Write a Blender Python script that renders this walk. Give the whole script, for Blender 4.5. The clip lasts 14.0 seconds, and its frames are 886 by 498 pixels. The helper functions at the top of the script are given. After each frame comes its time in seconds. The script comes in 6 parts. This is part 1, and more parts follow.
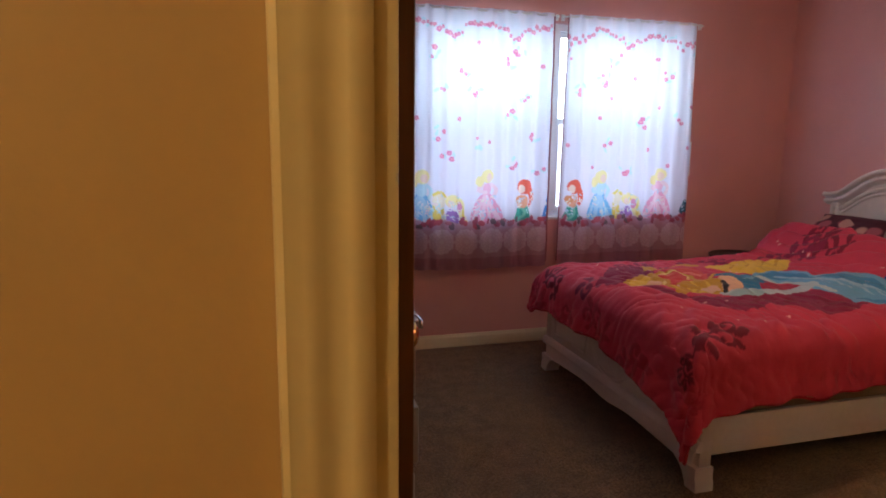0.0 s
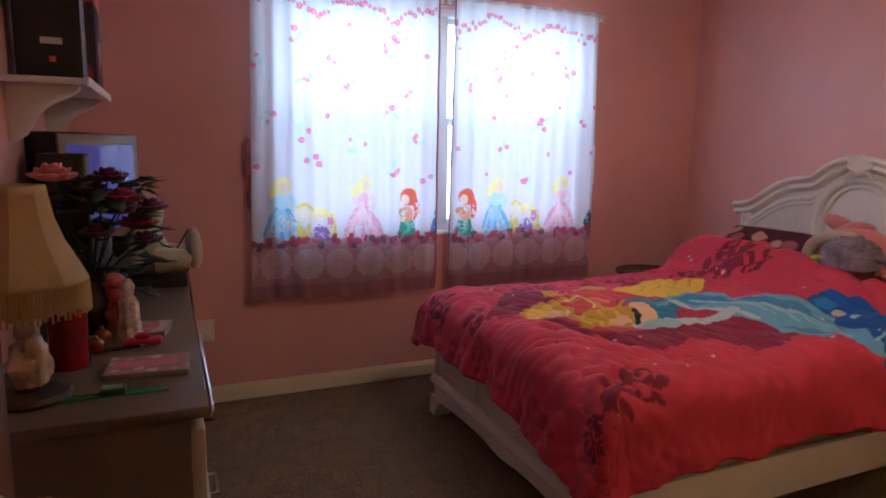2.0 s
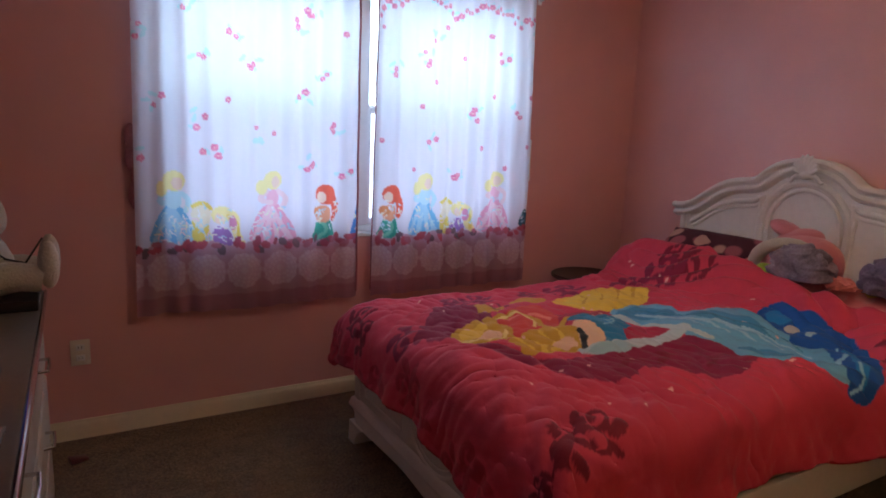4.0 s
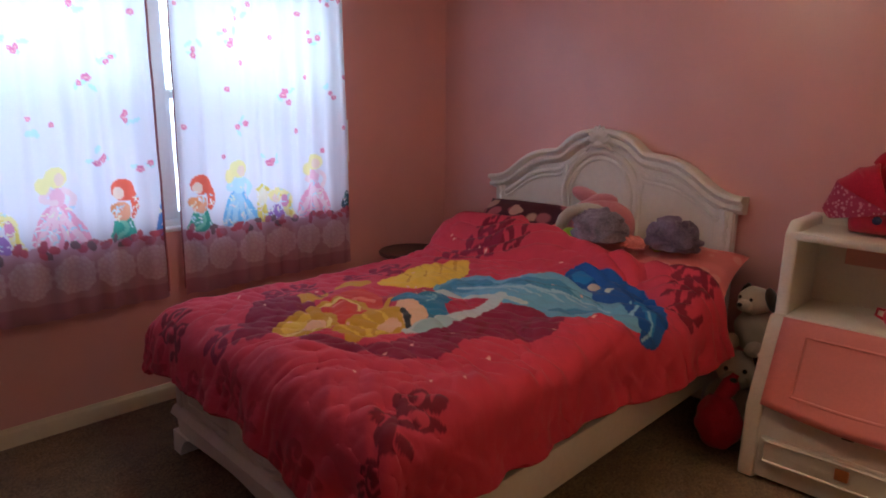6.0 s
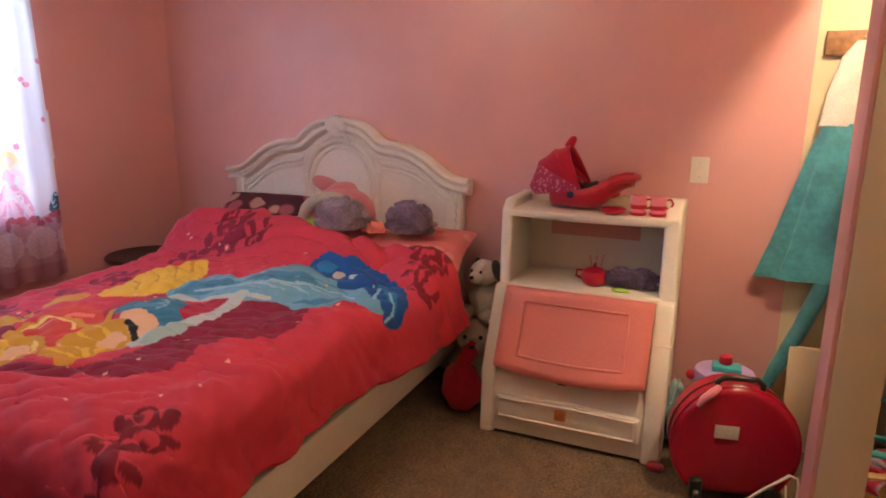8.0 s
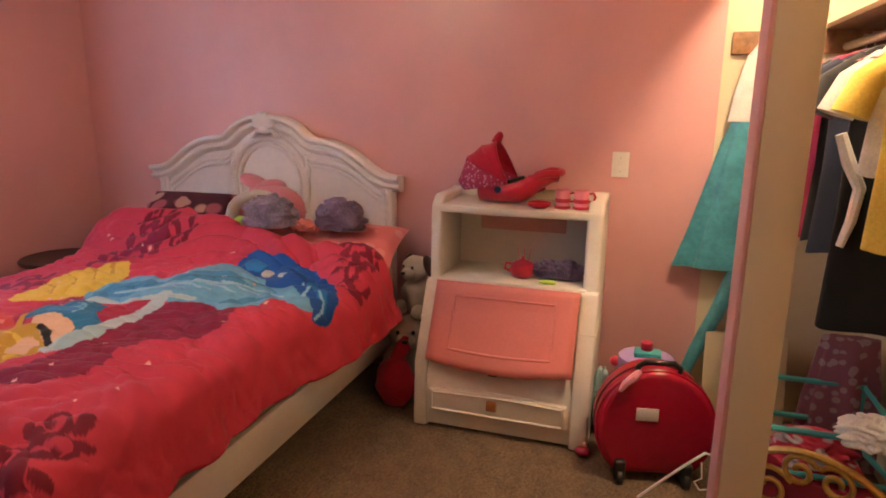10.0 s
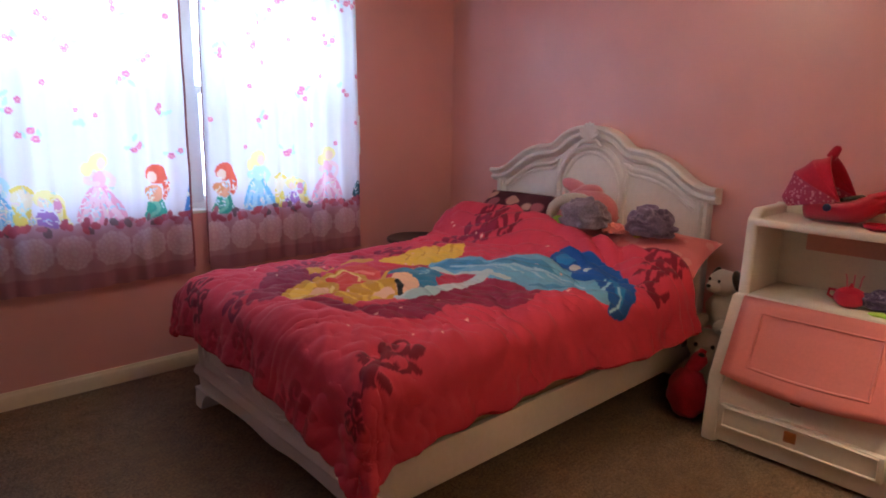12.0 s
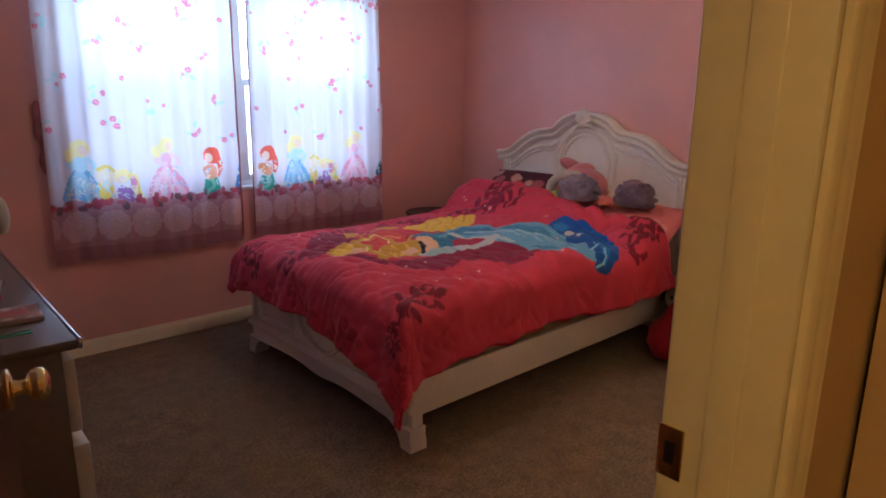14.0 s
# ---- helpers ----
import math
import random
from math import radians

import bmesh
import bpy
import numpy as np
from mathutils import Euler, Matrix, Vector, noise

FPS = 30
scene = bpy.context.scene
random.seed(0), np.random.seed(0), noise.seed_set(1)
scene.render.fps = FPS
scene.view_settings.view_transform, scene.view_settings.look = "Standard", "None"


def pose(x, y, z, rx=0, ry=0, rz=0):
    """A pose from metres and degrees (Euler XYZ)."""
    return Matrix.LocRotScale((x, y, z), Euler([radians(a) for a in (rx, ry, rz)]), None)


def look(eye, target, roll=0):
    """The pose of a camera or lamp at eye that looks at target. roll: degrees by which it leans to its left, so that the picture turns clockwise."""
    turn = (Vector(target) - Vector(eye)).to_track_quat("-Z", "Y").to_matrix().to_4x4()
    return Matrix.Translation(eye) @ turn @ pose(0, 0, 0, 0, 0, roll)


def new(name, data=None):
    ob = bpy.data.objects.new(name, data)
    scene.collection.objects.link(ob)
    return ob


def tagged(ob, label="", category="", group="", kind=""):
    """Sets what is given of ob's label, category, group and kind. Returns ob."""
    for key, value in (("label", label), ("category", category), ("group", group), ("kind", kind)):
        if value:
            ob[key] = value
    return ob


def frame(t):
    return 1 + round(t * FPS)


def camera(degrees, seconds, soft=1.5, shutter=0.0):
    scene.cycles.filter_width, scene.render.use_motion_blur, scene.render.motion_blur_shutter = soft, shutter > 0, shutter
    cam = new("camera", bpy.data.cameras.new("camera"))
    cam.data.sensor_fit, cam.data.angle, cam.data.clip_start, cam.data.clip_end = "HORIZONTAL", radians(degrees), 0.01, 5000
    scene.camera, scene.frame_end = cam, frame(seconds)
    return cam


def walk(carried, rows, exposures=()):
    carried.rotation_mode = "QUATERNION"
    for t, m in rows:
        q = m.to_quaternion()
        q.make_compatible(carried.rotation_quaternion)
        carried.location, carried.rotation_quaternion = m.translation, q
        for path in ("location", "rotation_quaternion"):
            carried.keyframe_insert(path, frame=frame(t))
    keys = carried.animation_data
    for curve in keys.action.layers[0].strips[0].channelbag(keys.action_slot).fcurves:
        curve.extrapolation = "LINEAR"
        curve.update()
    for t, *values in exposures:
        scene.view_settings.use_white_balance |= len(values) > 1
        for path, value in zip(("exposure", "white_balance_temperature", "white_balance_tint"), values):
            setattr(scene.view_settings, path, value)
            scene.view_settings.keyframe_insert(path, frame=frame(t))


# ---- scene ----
cam = camera(69.9, 14.0, 1.8)
PATH = [
    (0, (0.106, 0.193, 1.398), (0.642, 2.089, 1.056), 0.7),
    (0.5, (0.177, 0.271, 1.402), (0.967, 2.067, 1.015), 1.3),
    (1, (0.254, 0.451, 1.39), (1.209, 2.162, 0.99), 1.4),
    (1.5, (0.378, 0.594, 1.373), (1.325, 2.3, 0.936), 0.2),
    (2, (0.515, 0.74, 1.375), (1.307, 2.549, 1.057), 1.1),
    (2.2, (0.529, 0.811, 1.364), (1.289, 2.639, 1.075), 1.0),
    (4.3, (0.702, 1.092, 1.441), (1.752, 2.75, 1.058), 1.8),
    (4.5, (0.696, 1.07, 1.466), (1.781, 2.702, 1.067), 1.2),
    (5, (0.728, 1.06, 1.451), (1.896, 2.635, 1.055), 1.0),
    (5.5, (0.748, 1.071, 1.445), (2.026, 2.558, 1.044), 0.9),
    (6, (0.777, 1.061, 1.446), (2.16, 2.443, 1.025), 0.5),
    (6.5, (0.786, 1.047, 1.459), (2.284, 2.301, 1.03), 0.4),
    (7, (0.802, 1.023, 1.444), (2.414, 2.126, 1.016), 0.5),
    (7.5, (0.817, 0.998, 1.446), (2.528, 1.933, 1.002), 0.5),
    (8, (0.837, 0.986, 1.453), (2.625, 1.76, 1.002), 0.4),
    (8.5, (0.843, 0.976, 1.446), (2.693, 1.59, 1.0), 0.5),
    (8.7, (0.845, 0.974, 1.445), (2.717, 1.52, 1.001), 0.6),
    (10.8, (0.8, 0.865, 1.439), (2.594, 1.618, 0.975), 1.0),
    (11, (0.778, 0.845, 1.434), (2.528, 1.704, 0.988), 1.9),
    (11.5, (0.71, 0.813, 1.429), (2.241, 2.019, 0.982), 2.3),
    (12, (0.66, 0.731, 1.405), (1.987, 2.17, 0.995), 1.0),
    (12.5, (0.587, 0.667, 1.399), (1.744, 2.254, 1.019), 1.1),
    (13, (0.48, 0.552, 1.372), (1.712, 2.091, 1.03), 0.2),
    (13.5, (0.311, 0.438, 1.386), (1.595, 1.928, 1.026), 0.4),
    (14, (0.243, 0.346, 1.429), (1.549, 1.79, 0.972), 0.7),
]
walk(cam, [(t, look(eye, target, roll)) for t, eye, target, roll in PATH],
     [(0, -0.60, 6350, 9), (0.5, -0.58, 6050, 7), (1, -0.50, 5900, 6), (2, -0.42, 6050, 6), (4.5, -0.85, 6100, 7), (5, -0.88, 6100, 7), (6, -0.68, 6200, 7), (7, -0.3, 6450, 10), (7.5, -0.03, 6550, 11),
      (8.5, 0.14, 6600, 11), (11, 0.14, 6400, 9), (12, -0.22, 6050, 7), (13, -0.6, 5850, 6), (14, -0.42, 5850, 7)])

# ---- exposure, world and lights ----
scene.view_settings.exposure = 0.0
world = bpy.data.worlds.new("sky")
scene.world = world
world.use_nodes = True
wn = world.node_tree.nodes
sky = wn.new("ShaderNodeTexSky")
sky.sky_type, sky.sun_disc = "NISHITA", False
sky.sun_elevation, sky.sun_rotation = radians(48), radians(200)
wn["Background"].inputs["Strength"].default_value = 0.12
world.node_tree.links.new(sky.outputs["Color"], wn["Background"].inputs["Color"])


def lamp(name, kind, place, target, watts, colour, size=0.1, size_y=None):
    d = bpy.data.lights.new(name, kind)
    d.energy, d.color = watts, colour
    if kind == "AREA":
        d.shape = "RECTANGLE" if size_y else "DISK"
        d.size = size
        if size_y:
            d.size_y = size_y
    elif kind == "SUN":
        d.energy, d.angle = watts, radians(size)
    else:
        d.shadow_soft_size = size
    ob = new(name, d)
    ob.matrix_world = look(place, target)
    return ob


lamp("sun", "SUN", (6, -12, 14), (2, 2, 0), 3.0, (1.0, 0.95, 0.87), 0.5)
lamp("sky_upper", "AREA", (2.0, 4.37, 1.84), (2.0, 0, 1.84), 28.0, (0.58, 0.83, 1.0), 1.9, 0.62)
lamp("sky_lower", "AREA", (2.0, 4.37, 1.2), (2.0, 0, 1.2), 21.0, (0.57, 0.70, 1.0), 1.9, 0.64)
lamp("closet_bulb", "POINT", (2.95, 0.42, 2.34), (2.95, 0.42, 0), 78.0, (1.0, 0.75, 0.46), 0.05)
lamp("hall_bulb", "POINT", (-0.85, -0.35, 2.2), (0, 0, 0), 29.0, (1.0, 0.70, 0.35), 0.07)
lamp("room_bulb", "POINT", (2.25, 2.4, 2.2), (0, 0, 0), 20.0, (1.0, 0.74, 0.50), 0.06)


# ---- node helpers ----
class Tree:
    """A material's nodes, with short calls for arithmetic on them."""

    def __init__(self, name):
        self.mat = bpy.data.materials.new(name)
        self.mat.use_nodes = True
        self.t = self.mat.node_tree
        self.bsdf = self.t.nodes["Principled BSDF"]

    def node(self, kind, **values):
        n = self.t.nodes.new(kind)
        for k, v in values.items():
            n.inputs[k].default_value = v
        return n

    def put(self, socket, value):
        if isinstance(value, bpy.types.NodeSocket):
            self.t.links.new(value, socket)
        elif isinstance(value, (tuple, list)) and len(value) == 3 and socket.type == "RGBA":
            socket.default_value = (*value, 1)
        else:
            socket.default_value = value

    def m(self, op, a, b=0.0, c=0.0):
        n = self.t.nodes.new("ShaderNodeMath")
        n.operation = op
        for s, v in zip(n.inputs, (a, b, c)):
            self.put(s, v)
        return n.outputs[0]

    def mix(self, f, a, b):
        n = self.t.nodes.new("ShaderNodeMix")
        n.data_type = "RGBA"
        self.put(n.inputs["Factor"], f)
        self.put(n.inputs["A"], a)
        self.put(n.inputs["B"], b)
        return n.outputs["Result"]

    def coords(self, kind="Object"):
        return self.t.nodes.new("ShaderNodeTexCoord").outputs[kind]

    def split(self, v):
        n = self.t.nodes.new("ShaderNodeSeparateXYZ")
        self.put(n.inputs[0], v)
        return n.outputs

    def noise(self, v, scale, detail=3.0, rough=0.55):
        n = self.node("ShaderNodeTexNoise", Scale=scale, Detail=detail, Roughness=rough)
        self.put(n.inputs["Vector"], v)
        return n.outputs["Fac"]

    def ramp(self, f, lo, hi):
        n = self.t.nodes.new("ShaderNodeMapRange")
        n.interpolation_type = "SMOOTHSTEP"
        for s, v in zip(n.inputs, (f, lo, hi, 0.0, 1.0)):
            self.put(s, v)
        return n.outputs[0]

    def bump(self, height, strength, distance):
        n = self.node("ShaderNodeBump", Strength=strength, Distance=distance)
        self.put(n.inputs["Height"], height)
        return n.outputs["Normal"]

    def out(self, **values):
        for k, v in values.items():
            self.put(self.bsdf.inputs[k.replace("_", " ")], v)
        return self.mat


def paint(name, colour, rough=0.5, vary=0.12, big=2.0, fine=60.0, relief=0.15, depth=0.002, metal=0.0, spec=0.5, sheen=0.0):
    """A coloured surface with slow stains, fine grain and a fine relief."""
    t = Tree(name)
    p = t.coords()
    slow, grain = t.noise(p, big, 4.0), t.noise(p, fine, 3.0)
    f = t.m("ADD", t.m("MULTIPLY", slow, 0.65), t.m("MULTIPLY", grain, 0.35))
    dark = tuple(c * (1 - vary * 1.4) for c in colour)
    light = tuple(min(1, c * (1 + vary)) for c in colour)
    r = t.m("ADD", rough - 0.06, t.m("MULTIPLY", slow, 0.12))
    return t.out(Base_Color=t.mix(t.ramp(f, 0.3, 0.7), dark, light), Roughness=r, Metallic=metal, Specular_IOR_Level=spec,
                 Sheen_Weight=sheen, Normal=t.bump(grain, relief, depth))


def wall_paint(name, colour, rough=0.33):
    """Rolled semi-gloss paint on lightly textured plasterboard."""
    t = Tree(name)
    p = t.coords()
    slow, peel, fine = t.noise(p, 1.3, 5.0), t.noise(p, 45.0, 3.0), t.noise(p, 220.0, 2.0)
    dark, light = tuple(c * 0.92 for c in colour), tuple(min(1, c * 1.04) for c in colour)
    h = t.m("ADD", peel, t.m("MULTIPLY", fine, 0.3))
    return t.out(Base_Color=t.mix(t.ramp(slow, 0.3, 0.7), dark, light), Roughness=t.m("ADD", rough - 0.05, t.m("MULTIPLY", slow, 0.1)),
                 Normal=t.bump(h, 0.12, 0.004))


def carpet_paint():
    t = Tree("carpet_pile")
    p = t.coords()
    slow, trod, tuft, fine = t.noise(p, 1.6, 4.0), t.noise(p, 11.0, 5.0, 0.7), t.noise(p, 85.0, 4.0, 0.85), t.noise(p, 420.0, 2.0)
    f = t.m("ADD", t.m("MULTIPLY", tuft, 0.76), t.m("MULTIPLY", trod, 0.24))
    a = t.mix(t.ramp(f, 0.38, 0.62), (0.070, 0.042, 0.024), (0.32, 0.212, 0.128))
    b = t.mix(t.m("MULTIPLY", t.ramp(slow, 0.35, 0.65), 0.4), a, (0.165, 0.103, 0.062))
    h = t.m("ADD", t.m("ADD", tuft, t.m("MULTIPLY", trod, 1.4)), t.m("MULTIPLY", fine, 0.5))
    return t.out(Base_Color=b, Roughness=0.97, Specular_IOR_Level=0.08, Sheen_Weight=0.15, Normal=t.bump(h, 0.8, 0.008))


def wood_paint(name, dark, light, rough=0.3, grain_axis=2):
    t = Tree(name)
    p = t.coords()
    mp = t.t.nodes.new("ShaderNodeMapping")
    stretch = [28.0, 28.0, 28.0]
    stretch[grain_axis] = 1.6
    mp.inputs["Scale"].default_value = stretch
    t.put(mp.inputs["Vector"], p)
    g = t.noise(mp.outputs[0], 1.0, 6.0, 0.65)
    slow = t.noise(p, 1.7, 3.0)
    f = t.ramp(t.m("ADD", t.m("MULTIPLY", g, 0.75), t.m("MULTIPLY", slow, 0.25)), 0.36, 0.64)
    return t.out(Base_Color=t.mix(f, dark, light), Roughness=t.m("ADD", rough, t.m("MULTIPLY", g, 0.12)), Normal=t.bump(g, 0.12, 0.001))


PINK = wall_paint("pink_wall_paint", (0.73, 0.385, 0.375))
CREAM = wall_paint("cream_wall_paint", (0.74, 0.64, 0.44))
HALL = wall_paint("hall_wall_paint", (0.60, 0.41, 0.18), 0.5)
CEIL = wall_paint("white_ceiling_paint", (0.78, 0.75, 0.71), 0.8)
TRIM = paint("cream_trim_gloss", (0.74, 0.66, 0.50), 0.32, 0.06, 3.0, 30.0, 0.05)
JAMB = paint("cream_door_trim", (0.80, 0.68, 0.38), 0.42, 0.035, 4.0, 30.0, 0.06, 0.002)
CARPET = carpet_paint()
WHITE = paint("white_lacquer", (0.76, 0.73, 0.70), 0.33, 0.05, 3.0, 40.0, 0.05)
VINYL = paint("white_vinyl", (0.82, 0.83, 0.84), 0.35, 0.03)
BROWN = wood_paint("red_brown_door_veneer", (0.075, 0.020, 0.008), (0.19, 0.055, 0.021), 0.34)
varnish = BROWN.node_tree.nodes["Principled BSDF"].inputs
varnish["Coat Weight"].default_value, varnish["Coat Roughness"].default_value = 0.9, 0.10
BRASS = paint("polished_brass", (0.86, 0.68, 0.30), 0.16, 0.05, metal=1.0, relief=0.02)
STEEL = paint("brushed_steel", (0.55, 0.52, 0.47), 0.32, 0.08, metal=1.0)
DARK = paint("black_plastic", (0.015, 0.014, 0.014), 0.35, 0.1)


# ---- mesh helpers ----
def obj(name, bm, material, parent=None, label="", smooth=None):
    me = bpy.data.meshes.new(name)
    bmesh.ops.recalc_face_normals(bm, faces=bm.faces)
    bm.to_mesh(me)
    bm.free()
    for m in material if isinstance(material, (list, tuple)) else [material]:
        me.materials.append(m)
    ob = new(name, me)
    if parent is not None:
        ob.parent = parent
    if label:
        ob["label"] = label
    if smooth is not None:
        me.shade_smooth()
        me.set_sharp_from_angle(angle=radians(smooth))
    return ob


def part(name, bm, material, parent, label="", smooth=40):
    """One mesh as a part of a thing."""
    return obj(name, bm, material, parent, label, smooth)


def thing(name, place, label, category, group="", turn=0.0, kind=""):
    """An empty at a thing's base, the parent of its parts."""
    ob = new(name)
    ob.matrix_world = pose(*place, 0, 0, turn)
    ob.empty_display_size = 0.05
    return tagged(ob, label, category, group, kind)


def add_box(bm, lo, hi, bevel=0.0, segments=2):
    lo, hi = Vector(lo), Vector(hi)
    r = bmesh.ops.create_cube(bm, size=1.0, matrix=Matrix.Translation((lo + hi) / 2) @ Matrix.Diagonal((*(hi - lo), 1)))
    if bevel:
        es = list({e for v in r["verts"] for e in v.link_edges})
        bmesh.ops.bevel(bm, geom=es, offset=bevel, segments=segments, profile=0.5, affect="EDGES", clamp_overlap=True)
    return bm


def box(lo, hi, bevel=0.0, segments=2):
    return add_box(bmesh.new(), lo, hi, bevel, segments)


def add_ball(bm, place, radii, u=20, v=12, turn=(0, 0, 0), rough=0.0, scale=6.0):
    m = pose(*place, *turn) @ Matrix.Diagonal((*radii, 1))
    r = bmesh.ops.create_uvsphere(bm, u_segments=u, v_segments=v, radius=1.0, matrix=m)
    if rough:
        for w in r["verts"]:
            d = (w.co - Vector(place)).normalized()
            w.co += d * rough * noise.noise(w.co * scale)
    return bm


def ball(place, radii, **k):
    return add_ball(bmesh.new(), place, radii, **k)


def add_rod(bm, a, b, r, r2=None, n=14):
    a, b = Vector(a), Vector(b)
    q = (b - a).to_track_quat("Z", "Y").to_matrix().to_4x4()
    bmesh.ops.create_cone(bm, cap_ends=True, segments=n, radius1=r, radius2=r if r2 is None else r2, depth=(b - a).length,
                          matrix=Matrix.Translation((a + b) / 2) @ q)
    return bm


def rod(a, b, r, r2=None, n=14):
    return add_rod(bmesh.new(), a, b, r, r2, n)


def add_lathe(bm, profile, place=(0, 0, 0), n=28, m=None):
    """Turns (radius, height) pairs about the z axis."""
    m = m or Matrix.Translation(place)
    rings = [[bm.verts.new(m @ Vector((r * math.cos(2 * math.pi * i / n), r * math.sin(2 * math.pi * i / n), z))) for i in range(n)] for r, z in profile]
    for a, b in zip(rings, rings[1:]):
        for i in range(n):
            bm.faces.new((a[i], a[(i + 1) % n], b[(i + 1) % n], b[i]))
    for ring in (rings[0], rings[-1]):
        bm.faces.new(ring)
    return bm


def lathe(profile, place=(0, 0, 0), n=28, m=None):
    return add_lathe(bmesh.new(), profile, place, n, m)


def add_tube(bm, points, r, n=10, closed=False):
    """A round bar along points; r is one radius or one for each point."""
    pts = [Vector(p) for p in points]
    rs = r if isinstance(r, (list, tuple)) else [r] * len(pts)
    rings, up = [], None
    for i, p in enumerate(pts):
        a = pts[i - 1] if i or closed else p
        b = pts[(i + 1) % len(pts)] if i + 1 < len(pts) or closed else p
        d = (b - a).normalized()
        if up is None:
            up = d.orthogonal().normalized()
        up = (up - d * up.dot(d)).normalized()
        side = d.cross(up)
        rings.append([bm.verts.new(p + rs[i] * (math.cos(2 * math.pi * k / n) * up + math.sin(2 * math.pi * k / n) * side)) for k in range(n)])
    for i in range(len(rings) - (0 if closed else 1)):
        a, b = rings[i], rings[(i + 1) % len(rings)]
        for k in range(n):
            bm.faces.new((a[k], a[(k + 1) % n], b[(k + 1) % n], b[k]))
    if not closed:
        bm.faces.new(rings[0])
        bm.faces.new(rings[-1])
    return bm


def tube(points, r, n=10, closed=False):
    return add_tube(bmesh.new(), points, r, n, closed)


def add_slab(bm, outline, lo, hi, axes="yz"):
    """A flat outline (a list of pairs, or a function's points) made thick between lo and hi along the third axis."""
    third = next(c for c in "xyz" if c not in axes)

    def place(p, h):
        v = {axes[0]: p[0], axes[1]: p[1], third: h}
        return Vector((v["x"], v["y"], v["z"]))
    a = [bm.verts.new(place(p, lo)) for p in outline]
    b = [bm.verts.new(place(p, hi)) for p in outline]
    bm.faces.new(a)
    bm.faces.new(b)
    for i in range(len(a)):
        j = (i + 1) % len(a)
        bm.faces.new((a[i], a[j], b[j], b[i]))
    return bm


def slab(outline, lo, hi, axes="yz", bevel=0.0, segments=2):
    bm = add_slab(bmesh.new(), outline, lo, hi, axes)
    if bevel:
        bmesh.ops.recalc_face_normals(bm, faces=bm.faces)
        es = [e for e in bm.edges if len(e.link_faces) == 2 and e.calc_face_angle(0) > 0.7]
        bmesh.ops.bevel(bm, geom=es, offset=bevel, segments=segments, profile=0.5, affect="EDGES", clamp_overlap=True)
    return bm


def sweep(profile, points, axes="xz", third=0.0):
    """A moulding: profile (out, along the third axis) carried along points that lie in the plane of axes."""
    bm = bmesh.new()
    pts = [Vector((p[0], p[1])) for p in points]
    rest = next(c for c in "xyz" if c not in axes)
    rings = []
    for i, p in enumerate(pts):
        d = (pts[min(i + 1, len(pts) - 1)] - pts[max(i - 1, 0)]).normalized()
        n = Vector((-d.y, d.x))
        ring = []
        for o, h in profile:
            q = p + n * o
            v = {axes[0]: q.x, axes[1]: q.y, rest: third + h}
            ring.append(bm.verts.new((v["x"], v["y"], v["z"])))
        rings.append(ring)
    k = len(profile)
    for a, b in zip(rings, rings[1:]):
        for i in range(k):
            bm.faces.new((a[i], a[(i + 1) % k], b[(i + 1) % k], b[i]))
    bm.faces.new(rings[0])
    bm.faces.new(rings[-1])
    return bm


def struct(name, bm, material, label, category="", parent=None):
    ob = obj(name, bm, material, parent, "", 35)
    return tagged(ob, label, category or name.split("_")[0], "", "structure") if parent is None else ob


# ---- the room's shell ----
XL, XR, YD, YH, YW, YO, TOP = 0.12, 3.91, 0.70, 0.58, 4.18, 4.33, 2.44
WX0, WX1, WZ0, WZ1 = 1.03, 2.99, 0.862, 2.16   # window opening
DX0, DX1, DZ = 0.168, 0.959, 2.04              # door opening
CX0, PX0, PX1, CZ = 1.42, 2.52, 2.66, 2.07      # closet openings on both sides of a post

bm = slab([(-1.4, -1.6), (1.30, -1.6), (1.30, -0.12), (4.03, -0.12), (4.03, 4.33), (0.0, 4.33), (0.0, 0.68), (-1.4, 0.68)], -0.06, 0.0, "xy")
struct("floor", bm, CARPET, "brown speckled cut-pile carpet over the whole floor", "floor")
struct("ceiling", slab([(-1.4, -1.6), (1.30, -1.6), (1.30, -0.12), (4.03, -0.12), (4.03, 4.33), (0.0, 4.33), (0.0, 0.68), (-1.4, 0.68)], TOP, TOP + 0.08, "xy"), CEIL, "plain white painted ceiling", "ceiling")
struct("wall_west", box((XL - 0.12, YD, 0), (XL, YW, TOP)), PINK, "pink painted wall behind the dresser", "wall")
bm = box((XR, YH + 0.09, 0), (XR + 0.12, YO, TOP))
struct("wall_east", bm, PINK, "pink painted wall behind the headboard", "wall")
bm = bmesh.new()
for lo, hi in (((XL - 0.12, YW, 0), (WX0, YO, TOP)), ((WX1, YW, 0), (XR, YO, TOP)), ((WX0, YW, 0), (WX1, YO, WZ0)), ((WX0, YW, WZ1), (WX1, YO, TOP))):
    add_box(bm, lo, hi)
struct("wall_north", bm, PINK, "pink painted wall with the window opening", "wall")
bm = bmesh.new()
for lo, hi in (((DX1, YH, 0), (CX0, YD, TOP)), ((DX0, YH, DZ), (DX1, YD, TOP)), ((CX0, YH, CZ), (XR, YD, TOP)), ((XL - 0.12, YH, 0), (DX0, YD, TOP))):
    add_box(bm, lo, hi)
struct("wall_south", bm, PINK, "pink painted wall with the door and closet openings", "wall")
